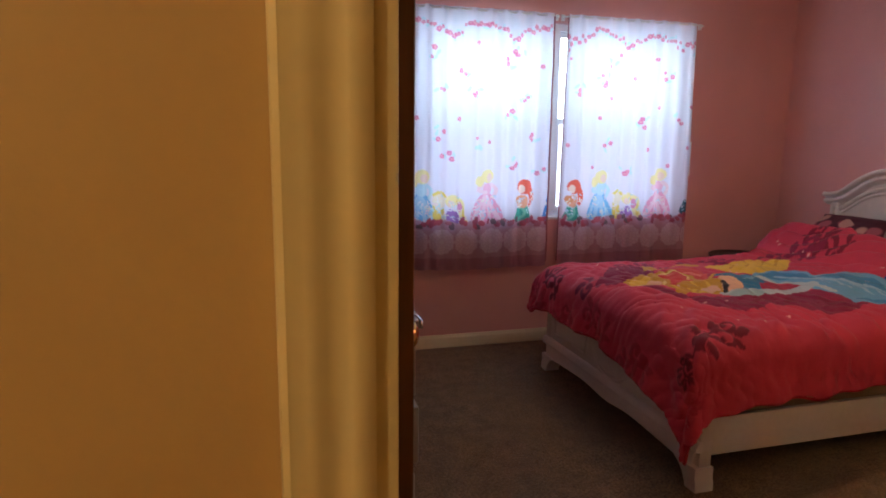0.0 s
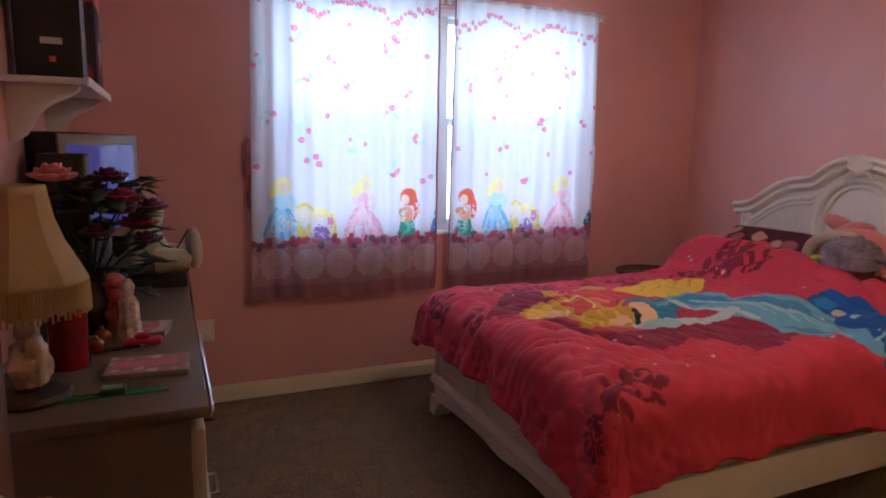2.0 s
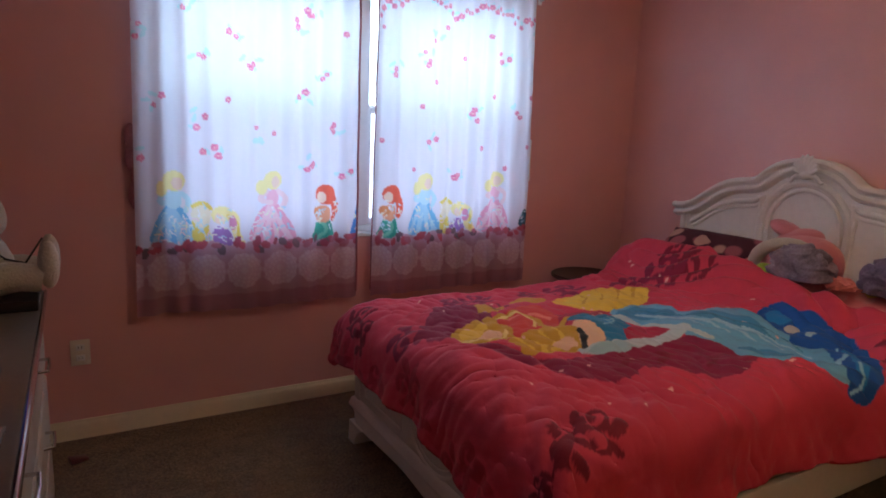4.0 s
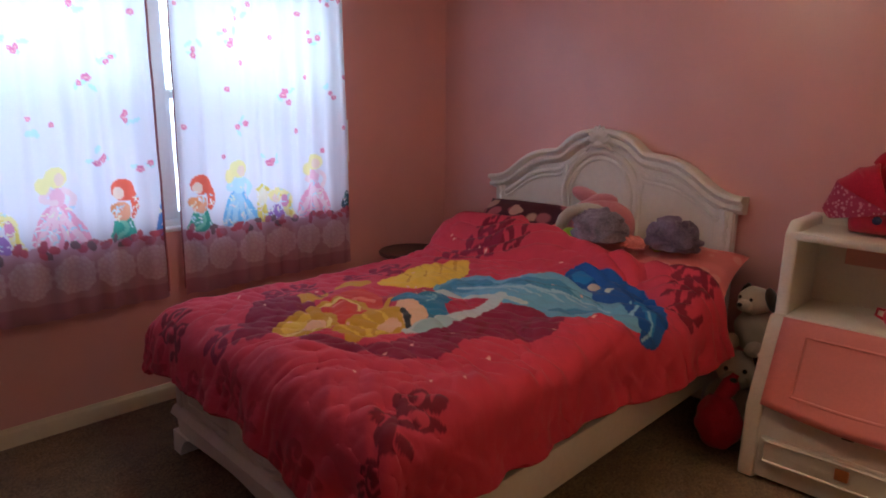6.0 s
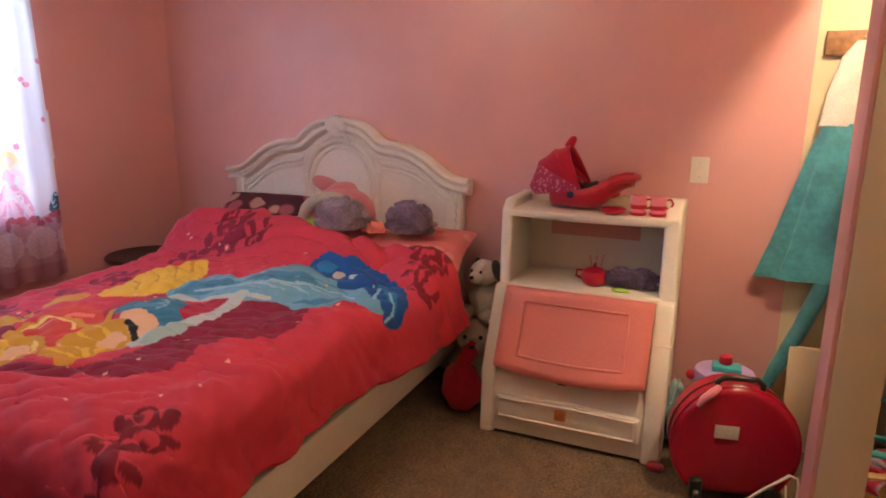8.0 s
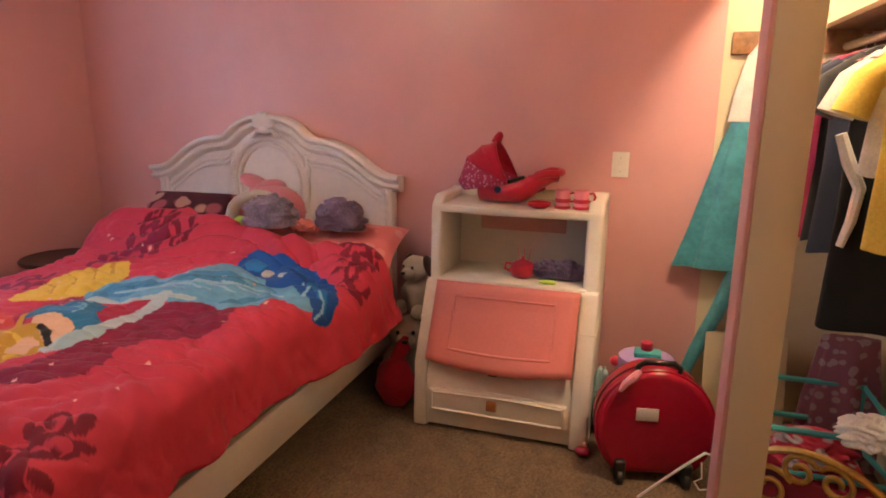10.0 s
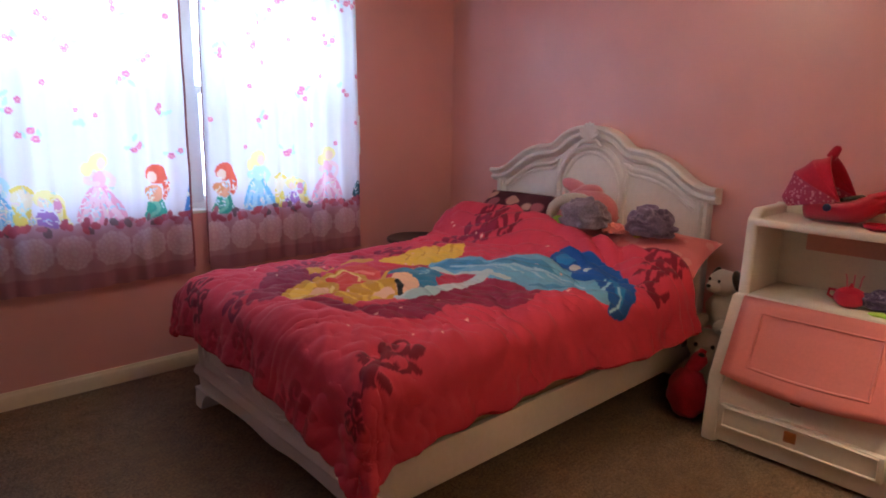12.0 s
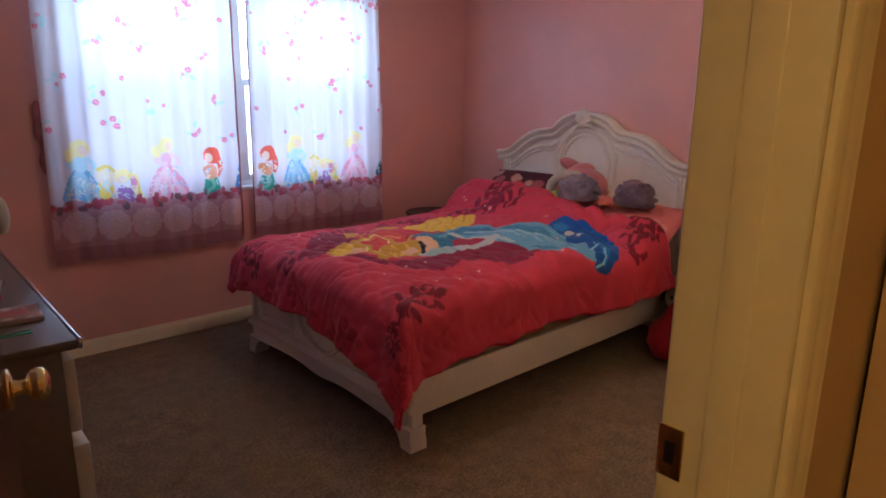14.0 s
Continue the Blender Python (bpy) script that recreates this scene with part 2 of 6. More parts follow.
struct("wall_post", box((PX0, YH, 0), (PX1, YD - 0.014, CZ), 0.003), CREAM, "cream painted post between the two closet openings", "post")
struct("wall_post_face", box((PX0 + 0.001, YD - 0.014, 0), (PX1 - 0.001, YD - 0.002, CZ), 0.002), PINK, "pink painted room side of the closet post", "post")
# the hall behind the door
struct("wall_hall_west", box((-1.35, YH - 0.012, 0), (XL - 0.12, YH + 0.10, TOP)), HALL, "ochre painted hall wall beside the door", "wall")
struct("wall_hall_front", box((XL - 0.12, YH - 0.012, 0), (DX0 - 0.002, YH - 0.002, TOP)), HALL, "ochre painted hall wall beside the door", "wall")
struct("wall_hall_right", box((DX1 + 0.002, YH - 0.012, 0), (1.30, YH - 0.002, TOP)), HALL, "ochre painted hall wall beside the door", "wall")
struct("wall_hall_head", box((DX0 - 0.002, YH - 0.012, DZ), (DX1 + 0.002, YH - 0.002, TOP)), HALL, "ochre painted hall wall over the door", "wall")
struct("wall_hall_back", box((-1.4, -1.6, 0), (1.3, -1.48, TOP)), HALL, "ochre painted end wall of the hall", "wall")
struct("wall_hall_side", box((-1.4, -1.48, 0), (-1.3, YH - 0.012, TOP)), HALL, "ochre painted side wall of the hall", "wall")
# closet
struct("wall_closet_west", box((1.30, -0.12, 0), (1.38, YH - 0.0, TOP)), CREAM, "cream painted closet side wall", "wall")
struct("wall_closet_west_2", box((1.25, -1.48, 0), (1.30, YH - 0.02, TOP)), HALL, "ochre painted hall wall along the closet", "wall")
struct("wall_closet_back", box((1.38, -0.12, 0), (XR + 0.12, -0.02, TOP)), CREAM, "cream painted closet back wall", "wall")
struct("wall_closet_east", box((XR + 0.001, -0.02, 0), (XR + 0.12, YH + 0.09, TOP)), CREAM, "cream painted closet side wall", "wall")

# ---- trim ----
BASE = [(0, 0), (0.014, 0), (0.014, 0.062), (0.011, 0.072), (0.006, 0.078), (0.005, 0.086), (0, 0.088)]


def baseboard(a, b, out):
    """A moulded board along the wall from a to b; out points into the room."""
    bm = bmesh.new()
    a, b, out = Vector((*a, 0)), Vector((*b, 0)), Vector((*out, 0))
    ends = [[bm.verts.new(p + out * o + Vector((0, 0, z))) for o, z in BASE] for p in (a, b)]
    for i in range(len(BASE)):
        j = (i + 1) % len(BASE)
        bm.faces.new((ends[0][i], ends[0][j], ends[1][j], ends[1][i]))
    bm.faces.new(ends[0])
    bm.faces.new(ends[1])
    return bm


for n, (a, b, o) in enumerate((((XL, YW - 0.001), (XR, YW - 0.001), (0, -1)), ((XR - 0.001, YW - 0.016), (XR - 0.001, YD - 0.02), (-1, 0)),
                               ((XL + 0.001, YD), (XL + 0.001, YW - 0.016), (1, 0)), ((DX1 + 0.07, YD + 0.001), (CX0, YD + 0.001), (0, 1)))):
    struct("baseboard_%d" % (n + 1), baseboard(a, b, o), TRIM, "cream painted moulded baseboard along the pink wall", "baseboard")

CASING = [(0, 0), (0, 0.008), (0.004, 0.011), (0.010, 0.0132), (0.016, 0.0132), (0.019, 0.0116), (0.030, 0.0118), (0.034, 0.0142), (0.042, 0.0158), (0.047, 0.0150), (0.053, 0.0165), (0.057, 0.0140), (0.058, 0.010), (0.058, 0)]


def casing(x0, x1, top, y, out, side):
    """A moulded frame round an opening's sides and head, proud of the wall at y towards out (+1 or -1)."""
    bm = bmesh.new()
    path = [(x0, 0.0, -1, 0), (x0, top, -1, 1), (x1, top, 1, 1), (x1, 0.0, 1, 0)]
    rings = [[bm.verts.new((x + sx * o, y + out * h, z + sz * o)) for o, h in CASING] for x, z, sx, sz in path]
    for a, b in zip(rings, rings[1:]):
        for i in range(len(CASING)):
            j = (i + 1) % len(CASING)
            bm.faces.new((a[i], a[j], b[j], b[i]))
    bm.faces.new(rings[0])
    bm.faces.new(rings[-1])
    return bm


frame_1 = thing("door_frame", (DX0, YH, 0), "cream painted door frame with moulded casing", "door frame", kind="structure")
for name, bm in (("casing_hall", casing(DX0, DX1, DZ, YH - 0.013, -1, 0)), ("casing_room", casing(DX0 - 0.0, DX1, DZ, YD + 0.001, 1, 0))):
    part(name, bm, JAMB, frame_1).matrix_parent_inverse = frame_1.matrix_world.inverted()
for name, lo, hi in (("jamb_left", (DX0, YH - 0.013, 0), (DX0 + 0.016, YD + 0.001, DZ)), ("jamb_right", (DX1 - 0.016, YH - 0.013, 0), (DX1, YD + 0.001, DZ)),
                     ("jamb_head", (DX0 + 0.016, YH - 0.013, DZ - 0.016), (DX1 - 0.016, YD + 0.001, DZ)),
                     ("stop_left", (DX0 + 0.016, YH + 0.03, 0), (DX0 + 0.020, YH + 0.068, DZ - 0.016)),
                     ("stop_right", (DX1 - 0.020, YH + 0.03, 0), (DX1 - 0.016, YH + 0.068, DZ - 0.016))):
    part(name, box(lo, hi, 0.002), JAMB, frame_1).matrix_parent_inverse = frame_1.matrix_world.inverted()
bm = box((DX1 - 0.019, YD - 0.030, 0.965), (DX1 - 0.0155, YD + 0.004, 1.035), 0.0012)
plate = part("strike_plate", bm, BRASS, frame_1, "worn brass strike plate")
plate.matrix_parent_inverse = frame_1.matrix_world.inverted()
bm = box((DX1 - 0.0205, YD - 0.020, 0.985), (DX1 - 0.0188, YD - 0.006, 1.015), 0.0008)
hole = part("latch_hole", bm, DARK, plate)

# ---- the open door ----
door = thing("door_1", (0.2275, 0.712, 0), "red-brown wood veneer door standing open beside the dresser", "door", turn=-9.3, kind="structure")
part("leaf", box((-0.035, 0.0, 0.012), (0.0, 0.785, 2.025), 0.0025), BROWN, door)
for s in (0, 1):
    x = 0.0 if s == 0 else -0.035
    d = 1 if s == 0 else -1
    turn = pose(x, 0.725, 1.0, 0, 90 * d, 0)
    knob = part("knob", lathe([(0.031, 0.0), (0.032, 0.004), (0.028, 0.008), (0.013, 0.011), (0.011, 0.020), (0.012, 0.026), (0.018, 0.029),
                               (0.0245, 0.034), (0.0265, 0.042), (0.025, 0.050), (0.019, 0.055), (0.011, 0.058), (0.003, 0.0585)], m=turn), BRASS, door, "polished brass door knob")
for z in (0.25, 1.0, 1.8):
    part("hinge", rod((-0.040, -0.004, z - 0.045), (-0.040, -0.004, z + 0.045), 0.006), BRASS, door)
part("latch", box((-0.028, 0.784, 0.965), (-0.008, 0.7865, 1.03), 0.0006), BRASS, door)

# ---- window ----
GLASS = Tree("window_glass").out(Base_Color=(1, 1, 1), Roughness=0.0, Transmission_Weight=1.0, IOR=1.45)
t = Tree("insect_screen")
tr = t.t.nodes.new("ShaderNodeBsdfTransparent")
mx = t.t.nodes.new("ShaderNodeMixShader")
mx.inputs[0].default_value = 0.15
t.bsdf.inputs["Base Color"].default_value = (0.10, 0.10, 0.11, 1)
t.t.links.new(tr.outputs[0], mx.inputs[1])
t.t.links.new(t.bsdf.outputs[0], mx.inputs[2])
t.t.links.new(mx.outputs[0], t.t.nodes["Material Output"].inputs["Surface"])
SCREEN = t.mat
window = thing("window_1", (WX0, YW, WZ0), "white vinyl double window with two sliding sashes behind the curtains", "window", kind="structure")
inv = window.matrix_world.inverted()
MIDX = (WX0 + WX1) / 2


def win_part(name, bm, m, parent=None):
    ob = part(name, bm, m, parent or window)
    ob.matrix_parent_inverse = inv if parent is None else Matrix()
    return ob


bm = bmesh.new()
for lo, hi in (((WX0, YW + 0.05, WZ0), (WX0 + 0.045, YO, WZ1)), ((WX1 - 0.045, YW + 0.05, WZ0), (WX1, YO, WZ1)), ((WX0 + 0.045, YW + 0.05, WZ1 - 0.045), (WX1 - 0.045, YO, WZ1)),
               ((WX0 + 0.045, YW + 0.05, WZ0), (WX1 - 0.045, YO, WZ0 + 0.05)), ((MIDX - 0.035, YW + 0.05, WZ0 + 0.05), (MIDX + 0.035, YO, WZ1 - 0.045))):
    add_box(bm, lo, hi, 0.004)
win_part("window_frame", bm, VINYL)
win_part("window_sill", box((WX0 + 0.002, YW - 0.012, WZ0 - 0.002), (WX1 - 0.002, YW + 0.052, WZ0 + 0.018), 0.005), VINYL)
for x0, x1 in ((WX0 + 0.045, MIDX - 0.035), (MIDX + 0.035, WX1 - 0.045)):
    for z0, z1, y in ((WZ0 + 0.05, 1.535, YW + 0.075), (1.515, WZ1 - 0.045, YW + 0.105)):
        bm = bmesh.new()
        for lo, hi in (((x0, y, z0), (x0 + 0.03, y + 0.026, z1)), ((x1 - 0.03, y, z0), (x1, y + 0.026, z1)), ((x0 + 0.03, y, z0), (x1 - 0.03, y + 0.026, z0 + 0.032)), ((x0 + 0.03, y, z1 - 0.032), (x1 - 0.03, y + 0.026, z1))):
            add_box(bm, lo, hi, 0.003)
        sash = win_part("sash", bm, VINYL)
        pane = win_part("pane", box((x0 + 0.028, y + 0.011, z0 + 0.03), (x1 - 0.028, y + 0.015, z1 - 0.03)), GLASS, sash)
        pane.visible_shadow = False
    win_part("insect_screen", box((x0, YO - 0.012, WZ0 + 0.052), (x1, YO - 0.010, 1.53)), SCREEN)
struct("backdrop", box((-6, 9.0, -1), (10, 9.1, 6)), Tree("pale_daylight_distance").out(Base_Color=(0.8, 0.85, 0.9), Emission_Color=(0.88, 0.94, 1.0), Emission_Strength=3.0), "bright hazy daylight beyond the window", "backdrop")

class Print:
    """A cloth's print: plain colour shapes laid one over another on the points (x, y) of a flat cloth."""

    def __init__(self, x, y, base):
        self.x, self.y = np.asarray(x), np.asarray(y)
        self.c = np.empty((self.x.size, 3))
        self.c[:] = base

    def put(self, mask, colour):
        self.c[mask] = colour

    def fill(self, colour, *pts, rounds=2):
        """A closed outline with its corners rounded off."""
        p = np.array(pts, float)
        for _ in range(rounds):
            q = np.roll(p, -1, 0)
            p = np.stack((0.75 * p + 0.25 * q, 0.25 * p + 0.75 * q), 1).reshape(-1, 2)
        near = np.nonzero((self.x > p[:, 0].min()) & (self.x < p[:, 0].max()) & (self.y > p[:, 1].min()) & (self.y < p[:, 1].max()))[0]
        x, y, hit = self.x[near], self.y[near], np.zeros(near.size, bool)
        for (x0, y0), (x1, y1) in zip(p, np.roll(p, -1, 0)):
            if y0 != y1:
                hit ^= ((y0 > y) != (y1 > y)) & (x < (x1 - x0) * (y - y0) / (y1 - y0) + x0)
        self.put(near[hit], colour)

    def oval(self, colour, cx, cy, rx, ry, turn=0.0):
        c, s = math.cos(radians(turn)), math.sin(radians(turn))
        dx, dy = self.x - cx, self.y - cy
        self.put(((dx * c + dy * s) / rx) ** 2 + ((dy * c - dx * s) / ry) ** 2 < 1, colour)

    def line(self, colour, width, *pts, tip=1.0):
        """A brush stroke that narrows to tip times its width."""
        p = np.array(pts, float)
        for _ in range(2):
            p = np.concatenate((p[:1], np.stack((0.75 * p[:-1] + 0.25 * p[1:], 0.25 * p[:-1] + 0.75 * p[1:]), 1).reshape(-1, 2), p[-1:]))
        near = np.nonzero((self.x > p[:, 0].min() - width) & (self.x < p[:, 0].max() + width) & (self.y > p[:, 1].min() - width) & (self.y < p[:, 1].max() + width))[0]
        x, y, n = self.x[near], self.y[near], len(p) - 1
        hit = np.zeros(near.size, bool)
        for k in range(n):
            d = p[k + 1] - p[k]
            f = np.clip(((x - p[k, 0]) * d[0] + (y - p[k, 1]) * d[1]) / max(d @ d, 1e-9), 0, 1)
            w = width / 2 * (1 + (tip - 1) * (k + f) / n)
            hit |= (x - p[k, 0] - f * d[0]) ** 2 + (y - p[k, 1] - f * d[1]) ** 2 < w * w
        self.put(near[hit], colour)

    def vine(self, colour, x, y, size, turn, flip=1):
        """A curling stem with side shoots and leaves."""
        c, s = math.cos(radians(turn)), math.sin(radians(turn))

        def at(a, b):
            b *= flip
            return x + size * (a * c - b * s), y + size * (a * s + b * c)
        self.line(colour, 0.13 * size, *[at(a, 0.28 * math.sin(a * 3.0)) for a in (0.0, 0.2, 0.4, 0.6, 0.8, 1.0)], tip=0.5)
        for a0, b0, r, side in ((0.30, 0.18, 0.20, 1), (0.62, 0.26, 0.24, -1), (0.95, 0.10, 0.20, 1)):
            curl = [at(a0 + r * (1 - k / 15) * math.sin(k * 0.42) * 1.1, b0 + side * r * (1.1 - (1 - k / 15) * math.cos(k * 0.42))) for k in range(14)]
            self.line(colour, 0.10 * size, *curl, tip=0.6)
            self.oval(colour, *curl[-1], 0.075 * size, 0.075 * size)
        for a0, b0, t in ((0.12, 0.20, 60), (0.45, 0.10, -50), (0.75, 0.42, 70), (0.85, -0.12, -60), (1.08, 0.0, 10), (0.20, -0.12, -70)):
            px, py = at(a0, b0)
            self.oval(colour, px, py, 0.16 * size, 0.072 * size, turn + flip * t)

    def lay(self, me):
        """Writes the print to the mesh."""
        at = me.color_attributes.new("print", "FLOAT_COLOR", "POINT")
        rgba = np.ones((self.x.size, 4))
        rgba[:, :3] = self.c
        at.data.foreach_set("color", rgba.ravel())


# ---- curtains ----


def curtain_print(x, z, seed):
    """White cloth: a garland and scattered flowers, plain colour shapes low down, and a lilac band of lace rounds."""
    p = Print(x, z, (0.84, 0.83, 0.94))
    rnd = random.Random(seed)
    pink, rose, mint = (0.84, 0.30, 0.46), (0.78, 0.20, 0.38), (0.60, 0.84, 0.90)

    def flower(cx, cz, r):
        a0 = rnd.uniform(0, 6.28)
        for k in range(5):
            p.oval(pink if k % 2 else rose, cx + 0.62 * r * math.cos(a0 + k * 1.257), cz + 0.62 * r * math.sin(a0 + k * 1.257), 0.52 * r, 0.52 * r)
        p.oval((0.90, 0.62, 0.62), cx, cz, 0.25 * r, 0.25 * r)

    for row in range(6):
        for col in range(7):
            cx = 0.98 + 0.32 * col + 0.16 * (row % 2) + rnd.uniform(-0.07, 0.07)
            cz = 1.24 + 0.145 * row + rnd.uniform(-0.05, 0.05)
            if rnd.random() < 0.4:
                flower(cx, cz, 0.013)
                continue
            for k in range(3):
                p.oval(mint, cx + rnd.uniform(-0.05, 0.05), cz + rnd.uniform(-0.04, 0.04), 0.020, 0.009, rnd.uniform(0, 180))
            for k in range(rnd.choice((2, 3, 3))):
                flower(cx + rnd.uniform(-0.042, 0.042), cz + rnd.uniform(-0.04, 0.04), rnd.uniform(0.010, 0.016))
    for k in range(90):
        cx = 0.90 + k * 0.025
        cz = 2.03 + 0.075 * abs(math.sin(cx * 7.5)) + rnd.uniform(-0.018, 0.018)
        p.oval(mint, cx, cz + rnd.uniform(-0.02, 0.02), 0.016, 0.007, rnd.uniform(0, 180))
        flower(cx, cz + rnd.uniform(-0.012, 0.012), rnd.uniform(0.009, 0.016))
    skin, straw, amber = (0.92, 0.72, 0.60), (0.93, 0.84, 0.40), (0.86, 0.70, 0.14)

    def gown(cx, s, hem, body, fold, top, locks, tall):
        """A wide skirt, a slim bodice, two arms and a round of locks, all plain colour."""
        p.fill(hem, (cx - 0.115 * s, 0.86), (cx + 0.105 * s, 0.86), (cx + 0.10 * s, 0.92), (cx + 0.06 * s, 0.99), (cx + 0.025 * s, 1.03 + tall), (cx - 0.03 * s, 1.03 + tall), (cx - 0.085 * s, 0.96))
        for k in range(4):
            p.line(fold, 0.020, (cx - 0.01 * s, 1.02 + tall), (cx + (-0.05 + 0.03 * k) * s, 0.95), (cx + (-0.085 + 0.055 * k) * s, 0.87), tip=1.4)
        p.fill(body, (cx - 0.03, 1.01 + tall), (cx + 0.03, 1.01 + tall), (cx + 0.035, 1.09 + tall), (cx - 0.03, 1.09 + tall))
        p.line(top, 0.024, (cx - 0.03, 1.08 + tall), (cx - 0.065, 1.04 + tall), (cx - 0.01, 1.03 + tall))
        p.line(top, 0.024, (cx + 0.03, 1.08 + tall), (cx + 0.07, 1.05 + tall), (cx + 0.05, 1.0 + tall))
        p.oval(locks, cx + 0.005, 1.135 + tall, 0.045, 0.045)
        p.oval(skin, cx + 0.016, 1.125 + tall, 0.022, 0.028)
        p.oval(locks, cx - 0.045 * s, 1.10 + tall, 0.024, 0.035)

    def pair(cx):
        """Two low yellow-haired shapes side by side over plum."""
        p.fill((0.38, 0.20, 0.58), (cx - 0.05, 0.85), (cx + 0.09, 0.85), (cx + 0.06, 0.94), (cx, 0.96))
        p.fill(amber, (cx - 0.10, 0.85), (cx - 0.02, 0.85), (cx - 0.03, 0.96), (cx - 0.08, 1.04), (cx - 0.11, 0.97))
        p.oval((0.90, 0.82, 0.66), cx - 0.065, 1.0, 0.042, 0.055)
        p.line(amber, 0.018, (cx - 0.10, 1.04), (cx - 0.06, 1.065), (cx - 0.02, 1.03))
        p.oval(straw, cx + 0.02, 1.0, 0.042, 0.040)
        p.oval(skin, cx + 0.015, 0.985, 0.022, 0.026)
        p.line(straw, 0.046, (cx + 0.03, 1.02), (cx + 0.09, 1.0), (cx + 0.085, 0.92), (cx + 0.115, 0.87), tip=0.7)
        p.line(amber, 0.012, (cx + 0.05, 1.0), (cx + 0.10, 0.97), (cx + 0.10, 0.89))
        p.oval((0.74, 0.30, 0.52), cx + 0.075, 0.965, 0.018, 0.034)

    def tail(cx, s):
        """A green flare below a bright red mass."""
        p.fill((0.05, 0.40, 0.30), (cx - 0.085, 0.86), (cx + 0.075, 0.86), (cx + 0.05, 0.91), (cx + 0.035, 0.97), (cx - 0.035, 0.97), (cx - 0.05, 0.91))
        p.line((0.22, 0.62, 0.46), 0.018, (cx - 0.01, 0.96), (cx + 0.02, 0.91), (cx - 0.03, 0.87))
        p.oval((0.84, 0.13, 0.07), cx + 0.01, 1.09, 0.052, 0.050)
        p.line((0.84, 0.13, 0.07), 0.055, (cx + 0.035 * s, 1.09), (cx + 0.065 * s, 1.03), (cx + 0.05 * s, 0.97), tip=0.5)
        p.fill((0.86, 0.40, 0.24), (cx - 0.045, 0.95), (cx + 0.03, 0.95), (cx + 0.035, 1.03), (cx - 0.03, 1.04))
        p.oval(skin, cx - 0.012, 1.075, 0.022, 0.028)
        p.oval((0.78, 0.30, 0.12), cx - 0.03, 1.005, 0.026, 0.026)

    sea, pale, dusk = (0.20, 0.55, 0.86), (0.58, 0.82, 0.94), (0.42, 0.70, 0.90)
    for cx in (1.07, 2.34):
        gown(cx, 1.0, sea, pale, dusk, pale, straw, 0.02)
    for cx in (1.51, 2.80):
        gown(cx, 1.1, (0.88, 0.40, 0.58), (0.90, 0.52, 0.66), (0.94, 0.66, 0.76), (0.92, 0.70, 0.76), straw, 0.03)
    pair(1.25), pair(2.54)
    tail(1.77, 1), tail(2.13, 1)
    p.fill((0.08, 0.26, 0.64), (1.90, 0.86), (1.97, 0.86), (1.97, 1.06), (1.945, 1.04), (1.925, 0.95))
    p.fill((0.03, 0.12, 0.16), (2.965, 0.86), (3.05, 0.86), (3.05, 1.0), (2.99, 0.96))
    plain, bare = np.all(p.c == (0.84, 0.83, 0.94), 1), p.c.copy()
    for k in range(420):
        a, b, q = rnd.uniform(0.93, 3.04), rnd.uniform(0.87, 1.06), rnd.uniform(0, 180)
        p.line(rnd.choice(((0.92, 0.92, 0.97), (0.62, 0.84, 0.93), (0.93, 0.76, 0.82), (0.50, 0.74, 0.90), (0.90, 0.88, 0.74))), 0.009, (a, b), (a + 0.012 * math.cos(q), b + 0.012 * math.sin(q)), (a + 0.03 * math.cos(q + 0.5), b + 0.03 * math.sin(q + 0.5)), tip=0.3)
    p.c[plain] = bare[plain]
    # the band of lace rounds under a row of dark roses
    band = p.y < 0.868 + 0.012 * np.sin(p.x * 32)
    p.put(band, (0.60, 0.36, 0.46))
    for k in range(16):
        cx = 0.86 + k * 0.172
        dx, dz = p.x - cx, p.y - 0.735
        d = np.sqrt(dx * dx + dz * dz)
        around = np.arctan2(dz, dx)
        p.put(band & (d < 0.084 + 0.004 * np.cos(around * 12)), (0.74, 0.56, 0.66))
        for r in (0.074, 0.056, 0.038):
            p.put(band & (np.abs(d - r) < 0.0055) & (np.cos(around * (6 + r * 160)) > -0.4), (0.82, 0.68, 0.76))
        p.put(d < 0.016, (0.80, 0.66, 0.74))
        for j in range(7):
            a, b = cx + rnd.uniform(-0.09, 0.09), 0.860 + rnd.uniform(-0.028, 0.018)
            p.oval(rnd.choice(((0.56, 0.10, 0.14), (0.46, 0.08, 0.13), (0.50, 0.16, 0.22), (0.20, 0.12, 0.14))), a, b, rnd.uniform(0.018, 0.03), rnd.uniform(0.012, 0.02), rnd.uniform(0, 180))
    p.put(p.y < 0.622, (0.50, 0.25, 0.32))
    return p


def curtain_cloth():
    """Thin printed cotton that lets daylight through."""
    t = Tree("printed_curtain_cloth")
    at = t.t.nodes.new("ShaderNodeVertexColor")
    at.layer_name = "print"
    weave = t.noise(t.coords(), 260.0, 2.0)
    col = t.mix(t.m("MULTIPLY", weave, 0.14), at.outputs["Color"], (0.5, 0.48, 0.58))
    t.put(t.bsdf.inputs["Base Color"], col)
    t.bsdf.inputs["Roughness"].default_value = 0.9
    tl = t.t.nodes.new("ShaderNodeBsdfTranslucent")
    t.put(tl.inputs["Color"], col)
    mx = t.node("ShaderNodeMixShader", Fac=0.5)
    t.t.links.new(t.bsdf.outputs[0], mx.inputs[1])
    t.t.links.new(tl.outputs[0], mx.inputs[2])
    t.t.links.new(mx.outputs[0], t.t.nodes["Material Output"].inputs["Surface"])
    return t.mat


CLOTH = curtain_cloth()


